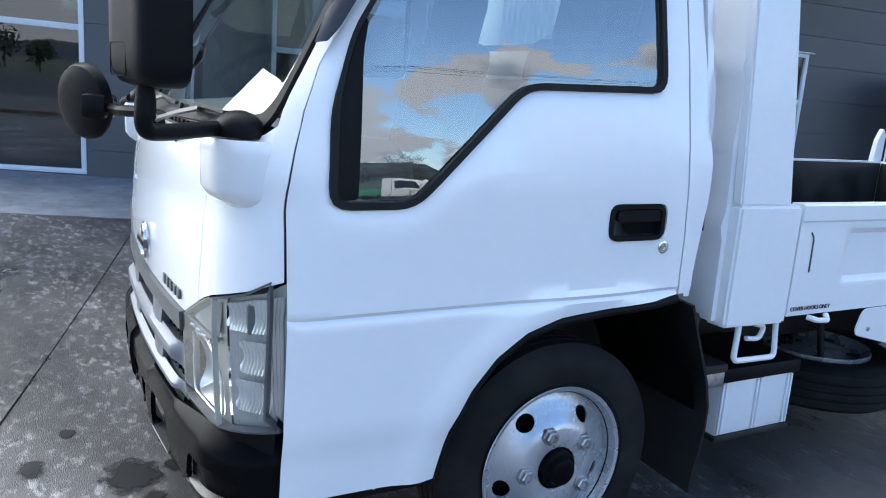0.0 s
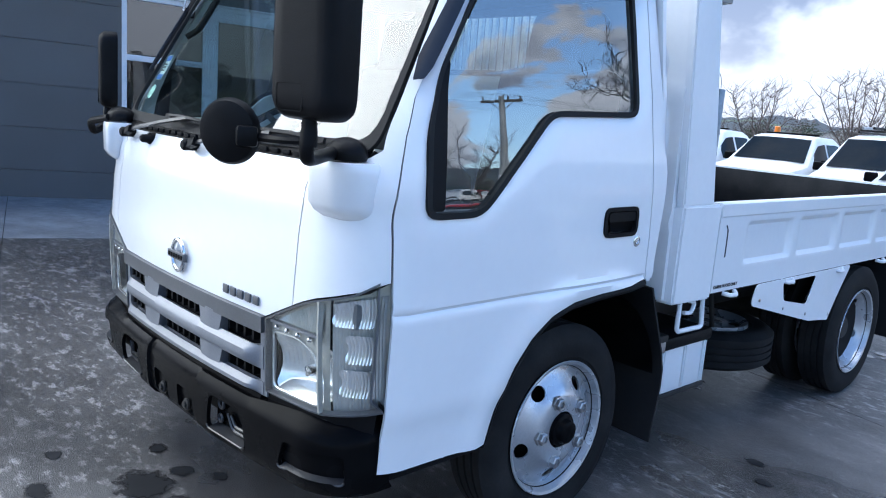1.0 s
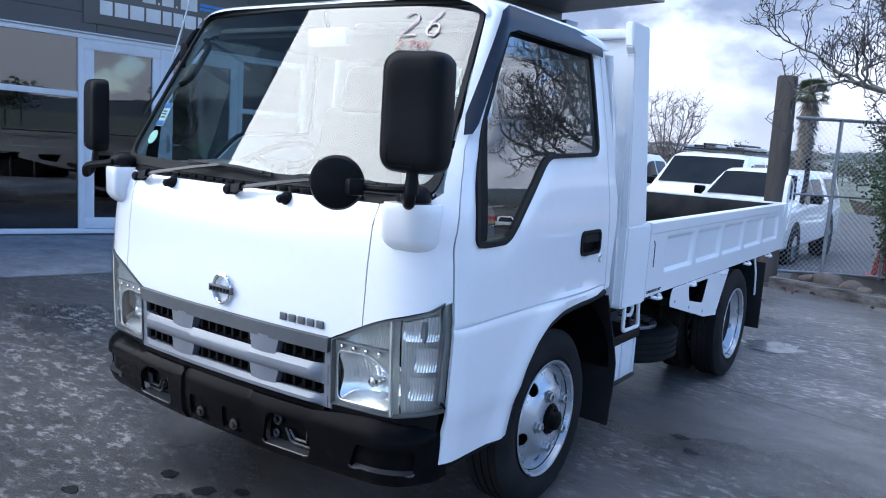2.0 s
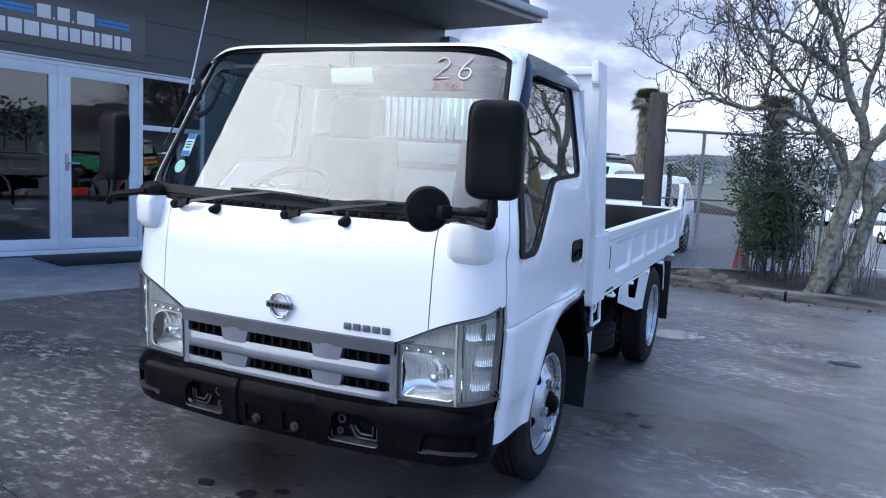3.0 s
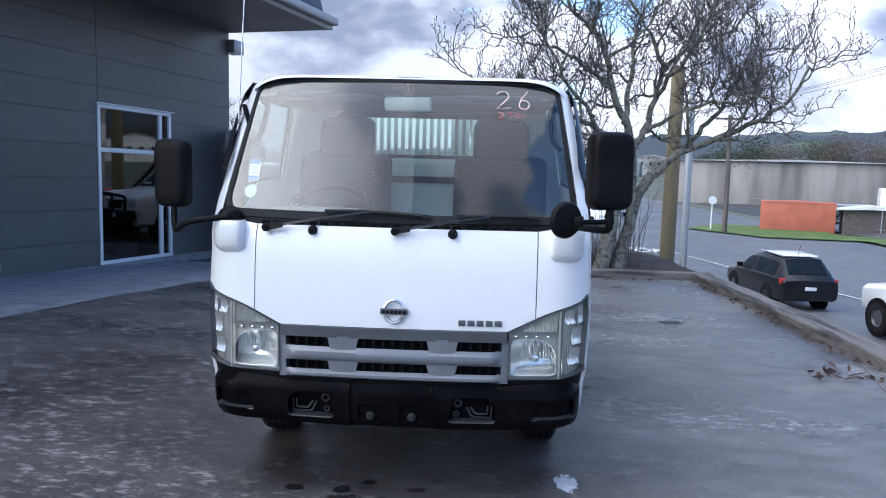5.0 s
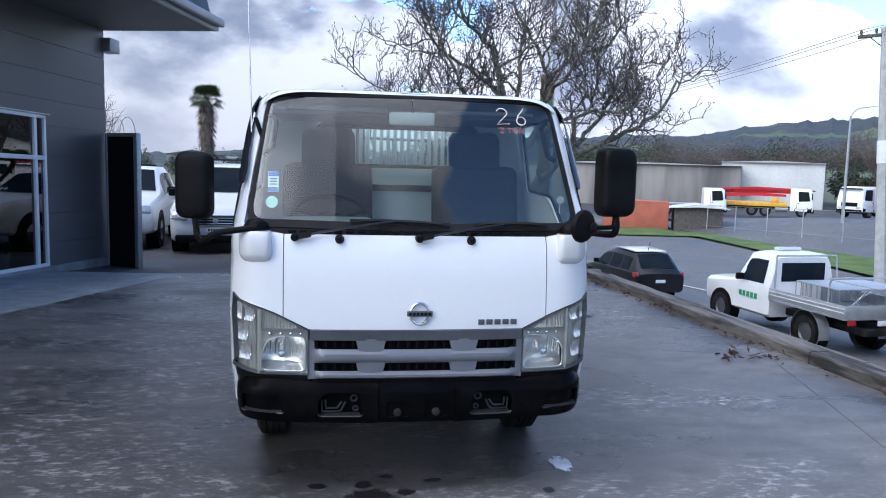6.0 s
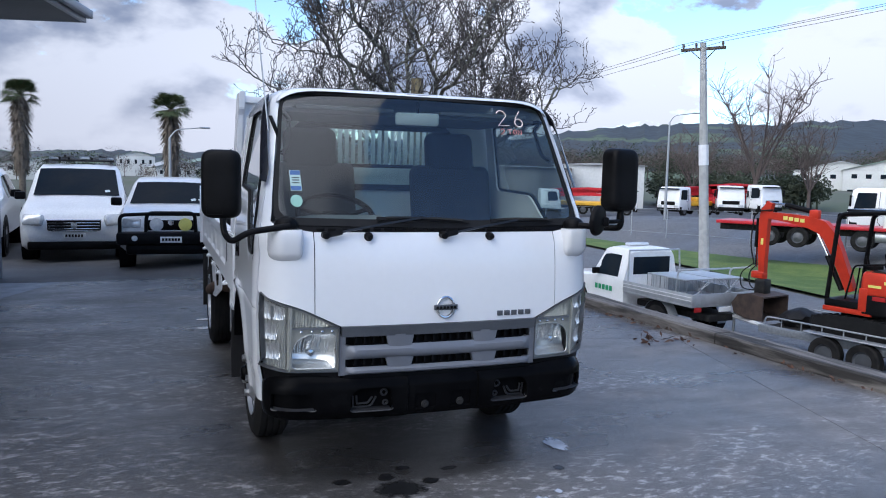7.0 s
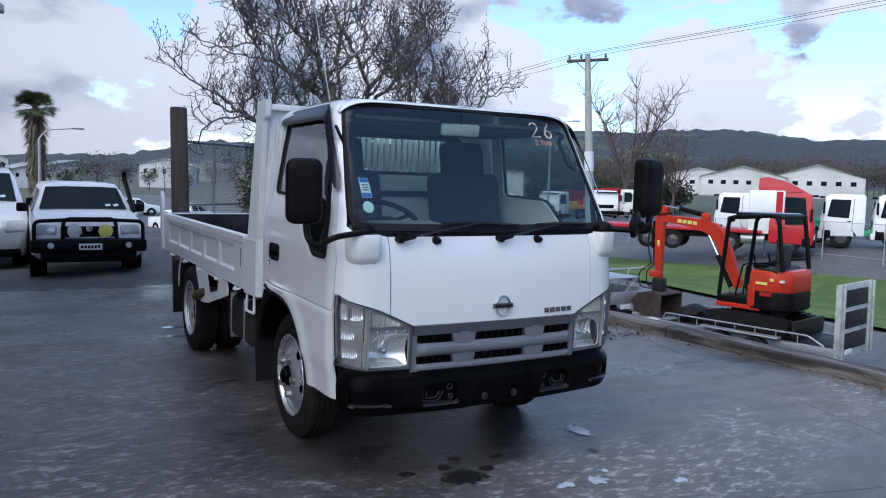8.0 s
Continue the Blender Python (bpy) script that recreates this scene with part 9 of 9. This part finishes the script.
def beam(pts, w, d, mat_, name, parent, label=""):
    """A boxed arm whose depth changes along its length."""
    bm = bmesh.new()
    rings = []
    for i, (y, z) in enumerate(pts):
        a, b = pts[max(i - 1, 0)], pts[min(i + 1, len(pts) - 1)]
        t = Vector((b[0] - a[0], b[1] - a[1])).normalized()
        n = Vector((-t.y, t.x)) * d[i] / 2
        rings.append([bm.verts.new((x, y + s * n.x, z + s * n.y)) for x, s in ((-w / 2, -1), (w / 2, -1), (w / 2, 1), (-w / 2, 1))])
    for r0, r1 in zip(rings, rings[1:]):
        for k in range(4):
            bm.faces.new((r0[k], r0[(k + 1) % 4], r1[(k + 1) % 4], r1[k]))
    bm.faces.new(rings[0])
    bm.faces.new(rings[-1])
    return part(name, bm, mat_, parent, label, 25)


boom = beam([(-0.50, 0.85), (-0.60, 1.10), (-0.83, 1.60), (-1.00, 1.92), (-1.18, 2.10), (-1.45, 2.18), (-1.90, 2.24), (-2.45, 2.28)], 0.15, [0.17, 0.20, 0.24, 0.28, 0.29, 0.25, 0.19, 0.14], ORANGE, "boom", ex, "orange boom")
part("boom_ram", tube([(0.0, -1.40, 2.40), (0.0, -2.05, 2.52)], 0.055, 8), BLACK_PLASTIC, boom)
part("ram_rod", tube([(0.0, -2.00, 2.51), (0.0, -2.44, 2.56)], 0.028, 8), CHROME, boom)
part("ram_bracket", box((-0.07, -1.48, 2.22), (0.07, -1.28, 2.45), 0.03), ORANGE, boom)
part("boom_ram", tube([(0.0, -0.70, 0.85), (0.0, -1.05, 1.52)], 0.055, 8), BLACK_PLASTIC, boom)
part("ram_rod", tube([(0.0, -1.03, 1.50), (0.0, -1.30, 1.98)], 0.028, 8), CHROME, boom)
dip = beam([(-2.40, 2.56), (-2.50, 2.36), (-2.53, 2.15), (-2.53, 1.50), (-2.50, 0.85)], 0.13, [0.13, 0.21, 0.22, 0.18, 0.12], ORANGE, "dipper_arm", ex, "orange dipper arm")
part("dipper_ram", tube([(0.0, -2.69, 2.20), (0.0, -2.71, 1.55)], 0.045, 8), BLACK_PLASTIC, dip)
part("ram_rod", tube([(0.0, -2.71, 1.56), (0.0, -2.68, 1.10)], 0.025, 8), CHROME, dip)
part("warning_label", box((0.064, -2.56, 1.62), (0.070, -2.50, 1.76)), SPOT_YELLOW, dip)
part("linkage", box((-0.10, -2.74, 0.86), (0.10, -2.44, 1.02), 0.03), ORANGE, dip)
part("tilt_hitch", box((-0.14, -2.62, 0.50), (0.14, -2.36, 0.86), 0.05), CHASSIS, dip, "black bucket hitch")
for s in (-1, 1):
    part("hydraulic_hose", tube(rounded_path([(s * 0.09, -2.30, 2.40), (s * 0.12, -2.72, 2.35), (s * 0.12, -2.78, 1.60), (s * 0.1, -2.66, 1.15)], 0.25), 0.016, 6), RUBBER, dip)
    part("hydraulic_hose", tube(rounded_path([(s * 0.10, -2.66, 1.20), (s * 0.16, -2.98, 0.95), (s * 0.16, -2.92, 0.58), (s * 0.1, -2.55, 0.60)], 0.2), 0.014, 6), RUBBER, dip)
for k in range(4):
    for x0, x1 in ((0.074, 0.080), (-0.080, -0.074)):
        part("boom_mark", box((x0, -2.05 + k * 0.13, 2.20 - k * 0.01), (x1, -1.95 + k * 0.13, 2.28 - k * 0.01)), SPOT_YELLOW, boom, "yellow company name in plain bars")
prof = [(-2.14, 0.50), (-2.50, 0.54), (-2.78, 0.48), (-2.92, 0.28), (-2.84, 0.08), (-2.58, 0.0), (-2.14, 0.0)]
buck = beam(prof, 0.92, [0.03] * len(prof), RUST_STEEL, "bucket", ex, "rusty digging bucket")
for s in (-1, 1):
    part("bucket_cheek", panel(round_poly(prof, 0.04), [], lambda a, b: Vector((s * 0.455 + 0.012, a, b)), 0.15, 0.024), RUST_STEEL, buck)
part("blade", box((-0.72, 0.98, 0.05), (0.72, 1.05, 0.40), 0.01), CHASSIS, ex, "scuffed dark dozer blade")
part("work_lamp", box((-0.08, -0.06, -0.05), (0.08, 0.06, 0.05), 0.02, Matrix.Translation((0.4, -0.58, 2.36))), BLACK_PLASTIC, ex)
bundle = bmesh.new()
bmesh.ops.create_icosphere(bundle, subdivisions=3, radius=1.0)
for v in bundle.verts:
    f = 1 + 0.22 * noise.noise(v.co * 2.1) + 0.10 * noise.noise(v.co * 6)
    v.co = Vector((v.co.x * 0.50 * f, v.co.y * 0.34 * f, max(v.co.z * 0.24 * f, -0.12) + 0.12))
bo = part("tarpaulin", bundle, RUBBER)
bo.matrix_world = tm @ Matrix.Translation((0.1, 1.25, 0.60))
tagged(bo, "folded black tarpaulin lying on the trailer deck", "tarpaulin")


# ---------------- far side: trucks, sheds, hills ----------------
def far_truck(m, label, cab_mat, body="deck", body_mat=None, group="far trucks", wheels_y=(1.0, 4.2, 5.4), length=7.0, cab_h=2.7):
    o = root("far_truck", label, "truck", group, m)
    st = [(0.0, 0.55, 1.10, 1.40, 1.14, 1.55, 1.10), (0.05, 0.50, 1.16, 1.45, 1.19, 1.70, 1.14), (0.20, 0.50, 1.18, 1.50, 1.21, cab_h - 0.14, 1.10), (0.42, 0.50, 1.18, 1.50, 1.21, cab_h, 1.10), (1.95, 0.55, 1.18, 1.50, 1.21, cab_h, 1.10), (2.02, 0.6, 1.14, 1.5, 1.18, cab_h - 0.08, 1.06)]
    cab_ = part("cab", loft(st), cab_mat, o, angle=40)
    part("windscreen", box((-1.04, -0.03, 1.62), (1.04, 0.03, cab_h - 0.18), 0.03, pose(0, 0.145, 0, -5)), CAR_GLASS, cab_)
    part("sun_visor", box((-1.05, -0.10, cab_h - 0.22), (1.05, 0.16, cab_h - 0.12), 0.03), CAR_GLASS, cab_)
    for s in (1, -1):
        part("side_window", panel(round_poly([(0.30, 1.56), (1.30, 1.50), (1.36, cab_h - 0.26), (0.46, cab_h - 0.26)], 0.06), [], lambda a, b: Vector((s * (1.225 - 0.075 * (b - 1.5)), a, b)), 0.3, 0.03), CAR_GLASS, cab_)
        part("door_seam", tube([(s * 1.215, 1.45, 0.85), (s * 1.222, 1.47, 1.5), (s * 1.14, 1.50, cab_h - 0.18)], 0.014, 4), CHASSIS, cab_)
        part("door_handle", box((s * 1.225 - 0.02, 1.22, 1.32), (s * 1.225 + 0.02, 1.40, 1.38), 0.01), CHASSIS, cab_)
        part("step_skirt", box((s * 1.10 - 0.10, 0.12, 0.45), (s * 1.10 + 0.10, 0.52, 1.0), 0.03), BLACK_PLASTIC, o)
        part("wheel_arch", tube([(s * 1.13, 1.0 + 0.62 * math.cos(a), 0.55 + 0.62 * math.sin(a)) for a in np.linspace(0.1, math.pi - 0.1, 9)], 0.08, 5), BLACK_PLASTIC, o)
        part("fuel_tank", lathe([(2.2, 0.0005), (2.2, 0.27), (3.3, 0.27), (3.3, 0.0005)], 14, pose(s * 0.85, 0, 0.72, 0, 0, 90)), GALV, o)
        part("headlight", box((s * 0.85 - 0.20, -0.05, 0.80), (s * 0.85 + 0.20, 0.04, 1.02), 0.03), LAMP_CLEAR, o)
        part("mirror", box((s * 1.42 - 0.08, 0.10, 1.7), (s * 1.42 + 0.08, 0.20, 2.3), 0.03), BLACK_PLASTIC, o)
        part("mirror_arm", tube([(s * 1.16, 0.22, 2.25), (s * 1.42, 0.16, 2.25)], 0.02, 5), BLACK_PLASTIC, o)
        for y in wheels_y:
            road_wheel(o, s * 1.02, y, 0.5, 0.32)
    part("grille", box((-0.75, -0.02, 1.0), (0.75, 0.06, 1.35), 0.03), BLACK_PLASTIC, o)
    part("bumper", box((-1.15, -0.08, 0.42), (1.15, 0.15, 0.75), 0.04), BLACK_PLASTIC if body != "skip" else CAR_WHITE, o)
    part("chassis", box((-0.45, 1.5, 0.65), (0.45, length, 0.95), 0.02), CHASSIS, o)
    if body == "boom":
        part("deck", box((-1.2, 2.3, 0.95), (1.2, length, 1.35), 0.03), body_mat, o)
        part("outrigger_box", box((-1.22, 3.0, 1.35), (1.22, 3.7, 1.75), 0.05), body_mat, o)
        for k, (x, z, y0, y1) in enumerate(((0.5, 2.35, 0.9, length + 0.4), (0.0, 2.55, 1.1, length), (-0.5, 2.3, 1.4, length + 0.2), (0.25, 2.0, 2.4, length - 0.5))):
            beam([(y0, z), ((y0 + y1) / 2, z + 0.08), (y1, z - 0.1)], 0.3, [0.22, 0.34, 0.28], CAR_RED, "boom_section", o)
        part("hopper", box((-0.9, length - 0.5, 0.9), (0.9, length + 0.4, 1.7), 0.12), body_mat, o)
    elif body == "skip":
        part("deck", box((-1.1, 2.3, 0.90), (1.1, length, 1.12), 0.03), body_mat, o)
        part("chassis_side", box((-1.12, 0.3, 0.62), (1.12, length, 0.92), 0.04), body_mat, o, "green chassis side")
        for s in (1, -1):
            bmx = box((s * 0.8 - 0.08, 2.5, 1.1), (s * 0.8 + 0.08, length - 0.3, 1.4), 0.03)
            part("hook_arm", bmx, body_mat, o)
    elif body == "deck":
        part("deck", box((-1.22, 2.3, 1.0), (1.22, length, 1.16), 0.02), body_mat or CAR_WHITE, o)
    elif body == "box":
        part("body_box", box((-1.2, 2.3, 1.0), (1.2, length, 2.9), 0.05), body_mat or CAR_WHITE, o)
    return o


lg = lambda x, y: ground_z(x, y) + 0.05
for x, y, rz, label, cab_mat, kind_, deck_mat, grp, ln in (
        (45.3, 64.6, 58, "white and red pump truck, folded red boom, yellow deck", CAR_WHITE, "boom", YELLOW, "pump trucks", 8.8),
        (43.7, 57.2, -70, "white pump truck with red folded boom", CAR_WHITE, "boom", YELLOW, "pump trucks", 8.5),
        (48.0, 53.7, -34, "white pump truck with red folded boom", CAR_WHITE, "boom", CAR_RED, "pump trucks", 8.5),
        (50.6, 51.4, 0, "white pump truck with red folded boom", CAR_WHITE, "boom", CAR_RED, "pump trucks", 8.5),
        (37.0, 66.0, 70, "white flat-deck truck in the far yard", CAR_WHITE, "deck", GALV, "far trucks", 7.0),
        (34.3, 28.5, 216, "white tractor unit with a green chassis", CAR_WHITE, "skip", GREEN_PRINT, "hook-lift trucks", 7.0),
        (35.2, 22.4, 214, "white hook-lift truck with a green deck", CAR_WHITE, "skip", GREEN_PRINT, "hook-lift trucks", 7.0),
        (36.5, 20.4, 214, "white hook-lift truck with a green deck", CAR_WHITE, "skip", GREEN_PRINT, "hook-lift trucks", 7.0),
        (37.8, 17.0, 210, "white hook-lift truck with a green deck", CAR_WHITE, "skip", GREEN_PRINT, "hook-lift trucks", 7.0)):
    far_truck(pose(x, y, lg(x, y), 0, 0, rz), label, cab_mat, kind_, deck_mat, grp, length=ln)
red = far_truck(pose(32.6, 20.9, lg(32.6, 20.9), 0, 0, 34), "red tractor unit with a white sleeper and red deck", CAR_RED, "deck", CAR_RED, cab_h=3.1, length=10.5, wheels_y=(1.1, 3.8, 6.6, 7.9))
part("sleeper", box((-1.16, 1.35, 1.0), (1.16, 3.0, 3.15), 0.06), CAR_WHITE, red, "white sleeper box")
part("roof_fairing", loft([(0.5, 3.05, 1.0, 3.10, 1.0, 3.12, 0.9), (1.2, 3.0, 1.1, 3.3, 1.08, 3.55, 1.0), (2.2, 3.0, 1.1, 3.4, 1.08, 3.8, 1.0), (2.6, 3.0, 1.1, 3.4, 1.08, 3.75, 1.0)]), CAR_RED, red)
for s in (1, -1):
    part("side_stripe", box((s * 1.19 - 0.01, 1.45, 1.5), (s * 1.19 + 0.01, 1.75, 3.1), 0), CAR_RED, red)
STAIN_WALL = material("stained_concrete_wall", (0.30, 0.28, 0.26), 0.9, 0, (0.13, 0.125, 0.12), 0.35, 2.0, stretch=(1, 1, 0.12))
SHED_WHITE = material("white_shed_steel", (0.62, 0.63, 0.62), 0.7, 0, (0.54, 0.55, 0.54), 0.2, 3.0)
TOWN_WALL = material("grey_town_wall", (0.30, 0.30, 0.30), 0.8, 0, (0.22, 0.22, 0.23), 0.2, 3.0)
SHED_ROOF = material("grey_shed_roof", (0.40, 0.41, 0.42), 0.6, 0, (0.33, 0.34, 0.35), 0.2, 3.0)
GREEN_ROOF = material("faded_green_roof", (0.20, 0.27, 0.23), 0.7, 0, (0.26, 0.32, 0.28), 0.2, 3.0)
CONTAINER = material("orange_container_paint", (0.42, 0.12, 0.07), 0.7, 0, (0.34, 0.10, 0.06), 1, 20)


def shed(x, y, w, d, h, rise, rz, wall_mat, roof_mat, label, windows=6):
    o = root("shed", label, "shed", "far sheds", pose(x, y, ground_z(x, y) - 0.3, 0, 0, rz))
    part("wall_block", box((-w / 2, -d / 2, 0), (w / 2, d / 2, h), 0.05), wall_mat, o)
    bm = bmesh.new()
    e = 0.5 if rise > 0.1 else 0.02
    pr = [(-w / 2 - e, h - 0.05), (0, h + rise), (w / 2 + e, h - 0.05), (0, h + rise - 0.25)]
    r0 = [bm.verts.new((a, -d / 2 - e, b)) for a, b in pr]
    r1 = [bm.verts.new((a, d / 2 + e, b)) for a, b in pr]
    for k in range(4):
        bm.faces.new((r0[k], r0[(k + 1) % 4], r1[(k + 1) % 4], r1[k]))
    bm.faces.new(r0)
    bm.faces.new(r1)
    part("roof", bm, roof_mat, o)
    if rise > 0.4:
        for yy in (-d / 2, d / 2):
            g = bmesh.new()
            lo_ = [g.verts.new(p) for p in ((-w / 2, yy - 0.05, h - 0.1), (w / 2, yy - 0.05, h - 0.1), (0, yy - 0.05, h + rise - 0.2))]
            up_ = [g.verts.new(p.co + Vector((0, 0.1, 0))) for p in lo_]
            g.faces.new(lo_)
            g.faces.new(up_[::-1])
            for k in range(3):
                g.faces.new((lo_[k], up_[k], up_[(k + 1) % 3], lo_[(k + 1) % 3]))
            part("gable", g, wall_mat, o)
    for k in range(windows):
        a = -w * 0.38 + w * 0.76 * k / max(windows - 1, 1)
        part("window", box((a - w * 0.03, -d / 2 - 0.04, h * 0.62), (a + w * 0.03, -d / 2 + 0.02, h * 0.82)), CAR_GLASS, o)
    return o


shed(39.7, 99.3, 28, 20, 5.5, 0.25, -21.3, STAIN_WALL, SHED_ROOF, "long stained concrete industrial shed", 0)
shed(59.5, 95.3, 12, 20, 6.0, 0.2, -31.5, SHED_WHITE, SHED_ROOF, "white flat-roofed industrial shed", 0)
shed(146, 131.5, 19, 22, 4.4, 2.2, -48, SHED_WHITE, SHED_ROOF, "long pale workshop shed with a low gable")
shed(152.6, 123.9, 17.8, 26, 4.6, 2.5, -51, SHED_WHITE, GREEN_ROOF, "white gabled shed with a green roof", 6)
shed(163.0, 111.6, 18.9, 26, 4.8, 2.9, -55, SHED_WHITE, GREEN_ROOF, "white gabled shed with a green roof", 6)
shed(23.5, 55.0, 5.0, 2.5, 2.5, 0.05, -20, CONTAINER, CONTAINER, "rust-orange shipping container on the grass", 0)
shed(28.0, 53.5, 3.6, 2.5, 2.0, 0.3, -20, BARK_DARK, SHED_WHITE, "small dark timber shed", 0)
for k, (x, y, w, h, rz) in enumerate(((-26, 200, 18, 4, 5), (-70, 205, 20, 4.5, -8), (12, 225, 14, 5, 15), (34, 205, 12, 6, -20), (-120, 195, 22, 4, 10), (44, 262, 18, 5, -15), (-8, 280, 12, 7, 0), (62, 285, 16, 6, -20), (-45, 260, 16, 6, 4), (2, 180, 10, 4, 12))):
    shed(x, y, w, 12, h, 1.6, rz, TOWN_WALL if k % 3 else SHED_WHITE, SHED_ROOF if k % 2 else GREEN_ROOF, "pale building in the far town", 5)
# yard fence along the far road
ff = root("far_fence", "thin wire fence of pipe posts along the far road", "fence")
pts = [(30.5, -10), (32.0, 8), (32.0, 20), (30.8, 32), (27.5, 55), (24, 66)]
for (x0, y0), (x1, y1) in zip(pts, pts[1:]):
    n = max(2, int(math.hypot(x1 - x0, y1 - y0) / 3.0))
    for k in range(n):
        x, y = x0 + (x1 - x0) * k / n, y0 + (y1 - y0) * k / n
        part("fence_pole", tube([(x, y, lg(x, y)), (x, y, lg(x, y) + 1.9)], 0.035, 5), GALV, ff)
    for z in (1.85, 0.3):
        part("fence_wire", tube([(x0, y0, lg(x0, y0) + z), (x1, y1, lg(x1, y1) + z)], 0.015, 4), GALV, ff)

# hills all round, woods at their feet
# the blue haze of distance is painted into the dark woodland colour
HILL = material("hazy_wooded_hill", (0.036, 0.047, 0.058), 0.95, 0, (0.085, 0.115, 0.072), 0.012, 0.09, mix_lo=0.57, mix_hi=0.62, grain_lo=0.65)
bm = bmesh.new()
NH = 1200
hr = [420, 600, 800, 950, 1150, 1500]


def ridge(a):
    d = (math.degrees(a) % 360)
    base = float(np.interp(d, [0, 15, 30, 45, 58, 72, 85, 100, 125, 180, 260, 330, 360], [24, 40, 62, 66, 60, 44, 25, 14, 16, 34, 40, 22, 24]))
    n1 = noise.noise((math.cos(a) * 4, math.sin(a) * 4, 0.3)) * 16 + noise.noise((math.cos(a) * 14, math.sin(a) * 14, 1.3)) * 6 + noise.noise((math.cos(a) * 60, math.sin(a) * 60, 2.3)) * 2.5 + abs(noise.noise((math.cos(a) * 190, math.sin(a) * 190, 3.3))) * 5.0
    return base + n1


hv = []
for k in range(NH):
    a = 2 * math.pi * k / NH
    h = ridge(a)
    col_ = []
    for r, f in zip(hr, (0.0, 0.30, 0.72, 1.0, 0.8, 0.2)):
        bumpy = 1 + 0.18 * noise.noise((math.cos(a) * r / 60, math.sin(a) * r / 60, 4.0)) * (0 < f < 1)
        col_.append(bm.verts.new((r * math.cos(a), r * math.sin(a), -2 + h * f * bumpy)))
    hv.append(col_)
for k in range(NH):
    c0, c1 = hv[k], hv[(k + 1) % NH]
    for j in range(len(hr) - 1):
        bm.faces.new((c0[j], c0[j + 1], c1[j + 1], c1[j]))
tagged(part("hills", bm, HILL), "low dark wooded hills with green paddocks", "hills", kind="structure")
WOOD_GREEN = material("far_evergreen_leaf", (0.035, 0.050, 0.030), 0.9, 0, (0.055, 0.065, 0.04), 0.3, 3)
WOOD_BROWN = material("far_bare_twig", (0.12, 0.095, 0.085), 0.95, 0, (0.085, 0.07, 0.065), 0.3, 3)
rw_ = random.Random(21)


def grove(name, mat_, n, a0, a1, r0, r1, h0, h1, size, label, per=70, squash=0.9):
    bm = bmesh.new()
    for _ in range(n):
        a, r = radians(rw_.uniform(a0, a1)), rw_.uniform(r0, r1)
        x, y, h = r * math.cos(a), r * math.sin(a), rw_.uniform(h0, h1)
        z = ground_z(x, y)
        add_tube(bm, [(x, y, z), (x, y, z + h * 0.6)], [0.15, 0.06], 4)
        leaf_cloud(bm, (x, y, z + h * 0.58), h * 0.42, per, size, rw_, squash)
    tagged(part(name, bm, mat_), label, "trees", kind="stuff")


grove("far_woods", WOOD_GREEN, 130, 20, 75, 235, 330, 7, 14, 0.62, "dark evergreen woods before the hills", 620)
grove("far_bare_woods", WOOD_BROWN, 200, 12, 70, 225, 320, 8, 15, 0.45, "brown leafless woods before the hills", 620)
grove("far_hedge", WOOD_GREEN, 60, 43, 54, 112, 122, 4.0, 5.5, 0.55, "tall dark hedge behind the truck yard", 330)
grove("town_wood", WOOD_GREEN, 70, 75, 150, 130, 260, 4, 8, 0.40, "dark trees among the far town", 620)
grove("town_bare_wood", WOOD_BROWN, 80, 75, 160, 120, 260, 4, 9, 0.30, "brown leafless trees among the far town", 620)
grove("street_wood", WOOD_GREEN, 70, -170, 12, 75, 150, 5, 9, 0.8, "dark trees round the far fields", 200)


def bare_far_tree(x, y, h, seed, label):
    rg_ = random.Random(seed)
    o = root("far_bare_tree", label, "tree", "far bare trees", Matrix.Translation((x, y, ground_z(x, y))))
    bm = bmesh.new()
    limb(bm, [Vector((0, 0, -0.3)), Vector((0, 0, h * 0.25))], h * 0.022, h * 0.016, 7)
    for k in range(9):
        a = 6.283 * k / 9 + rg_.random()
        q = wander(rg_, (0, 0, h * 0.22), (math.cos(a) * 0.45, math.sin(a) * 0.45, 1), h * (0.62 + 0.16 * rg_.random()), 7, 0.10, 0.03)
        limb(bm, q, h * 0.010, h * 0.003, 5)
        for j in range(2, 8):
            for i in range(4):
                d = Vector((rg_.gauss(0, 1), rg_.gauss(0, 1), 0.9)).normalized()
                w = wander(rg_, q[j], d, h * 0.16, 4, 0.16, 0.05)
                limb(bm, w, h * 0.0032, h * 0.0012, 3)
                for _ in range(3):
                    d2 = Vector((rg_.gauss(0, 1), rg_.gauss(0, 1), 0.8)).normalized()
                    limb(bm, wander(rg_, w[rg_.randrange(1, 5)], d2, h * 0.08, 3, 0.16, 0.05), h * 0.0016, h * 0.0008, 3)
    part("branch_mass", bm, WOOD_BROWN, o)["kind"] = "stuff"


bare_far_tree(71.4, 76.5, 17.5, 1, "tall bare poplar beyond the truck yard")
bare_far_tree(80.0, 76.0, 12.0, 2, "broad bare tree beyond the truck yard")
bare_far_tree(69.0, 86.0, 11.0, 3, "broad bare tree beyond the truck yard")
bare_far_tree(-20.0, 62.0, 9.0, 4, "bare tree beyond the lot")
bare_far_tree(-27.0, 60.0, 8.0, 5, "bare tree beyond the lot")
bare_far_tree(98.0, 52.0, 12.0, 6, "broad bare tree beyond the truck yard")
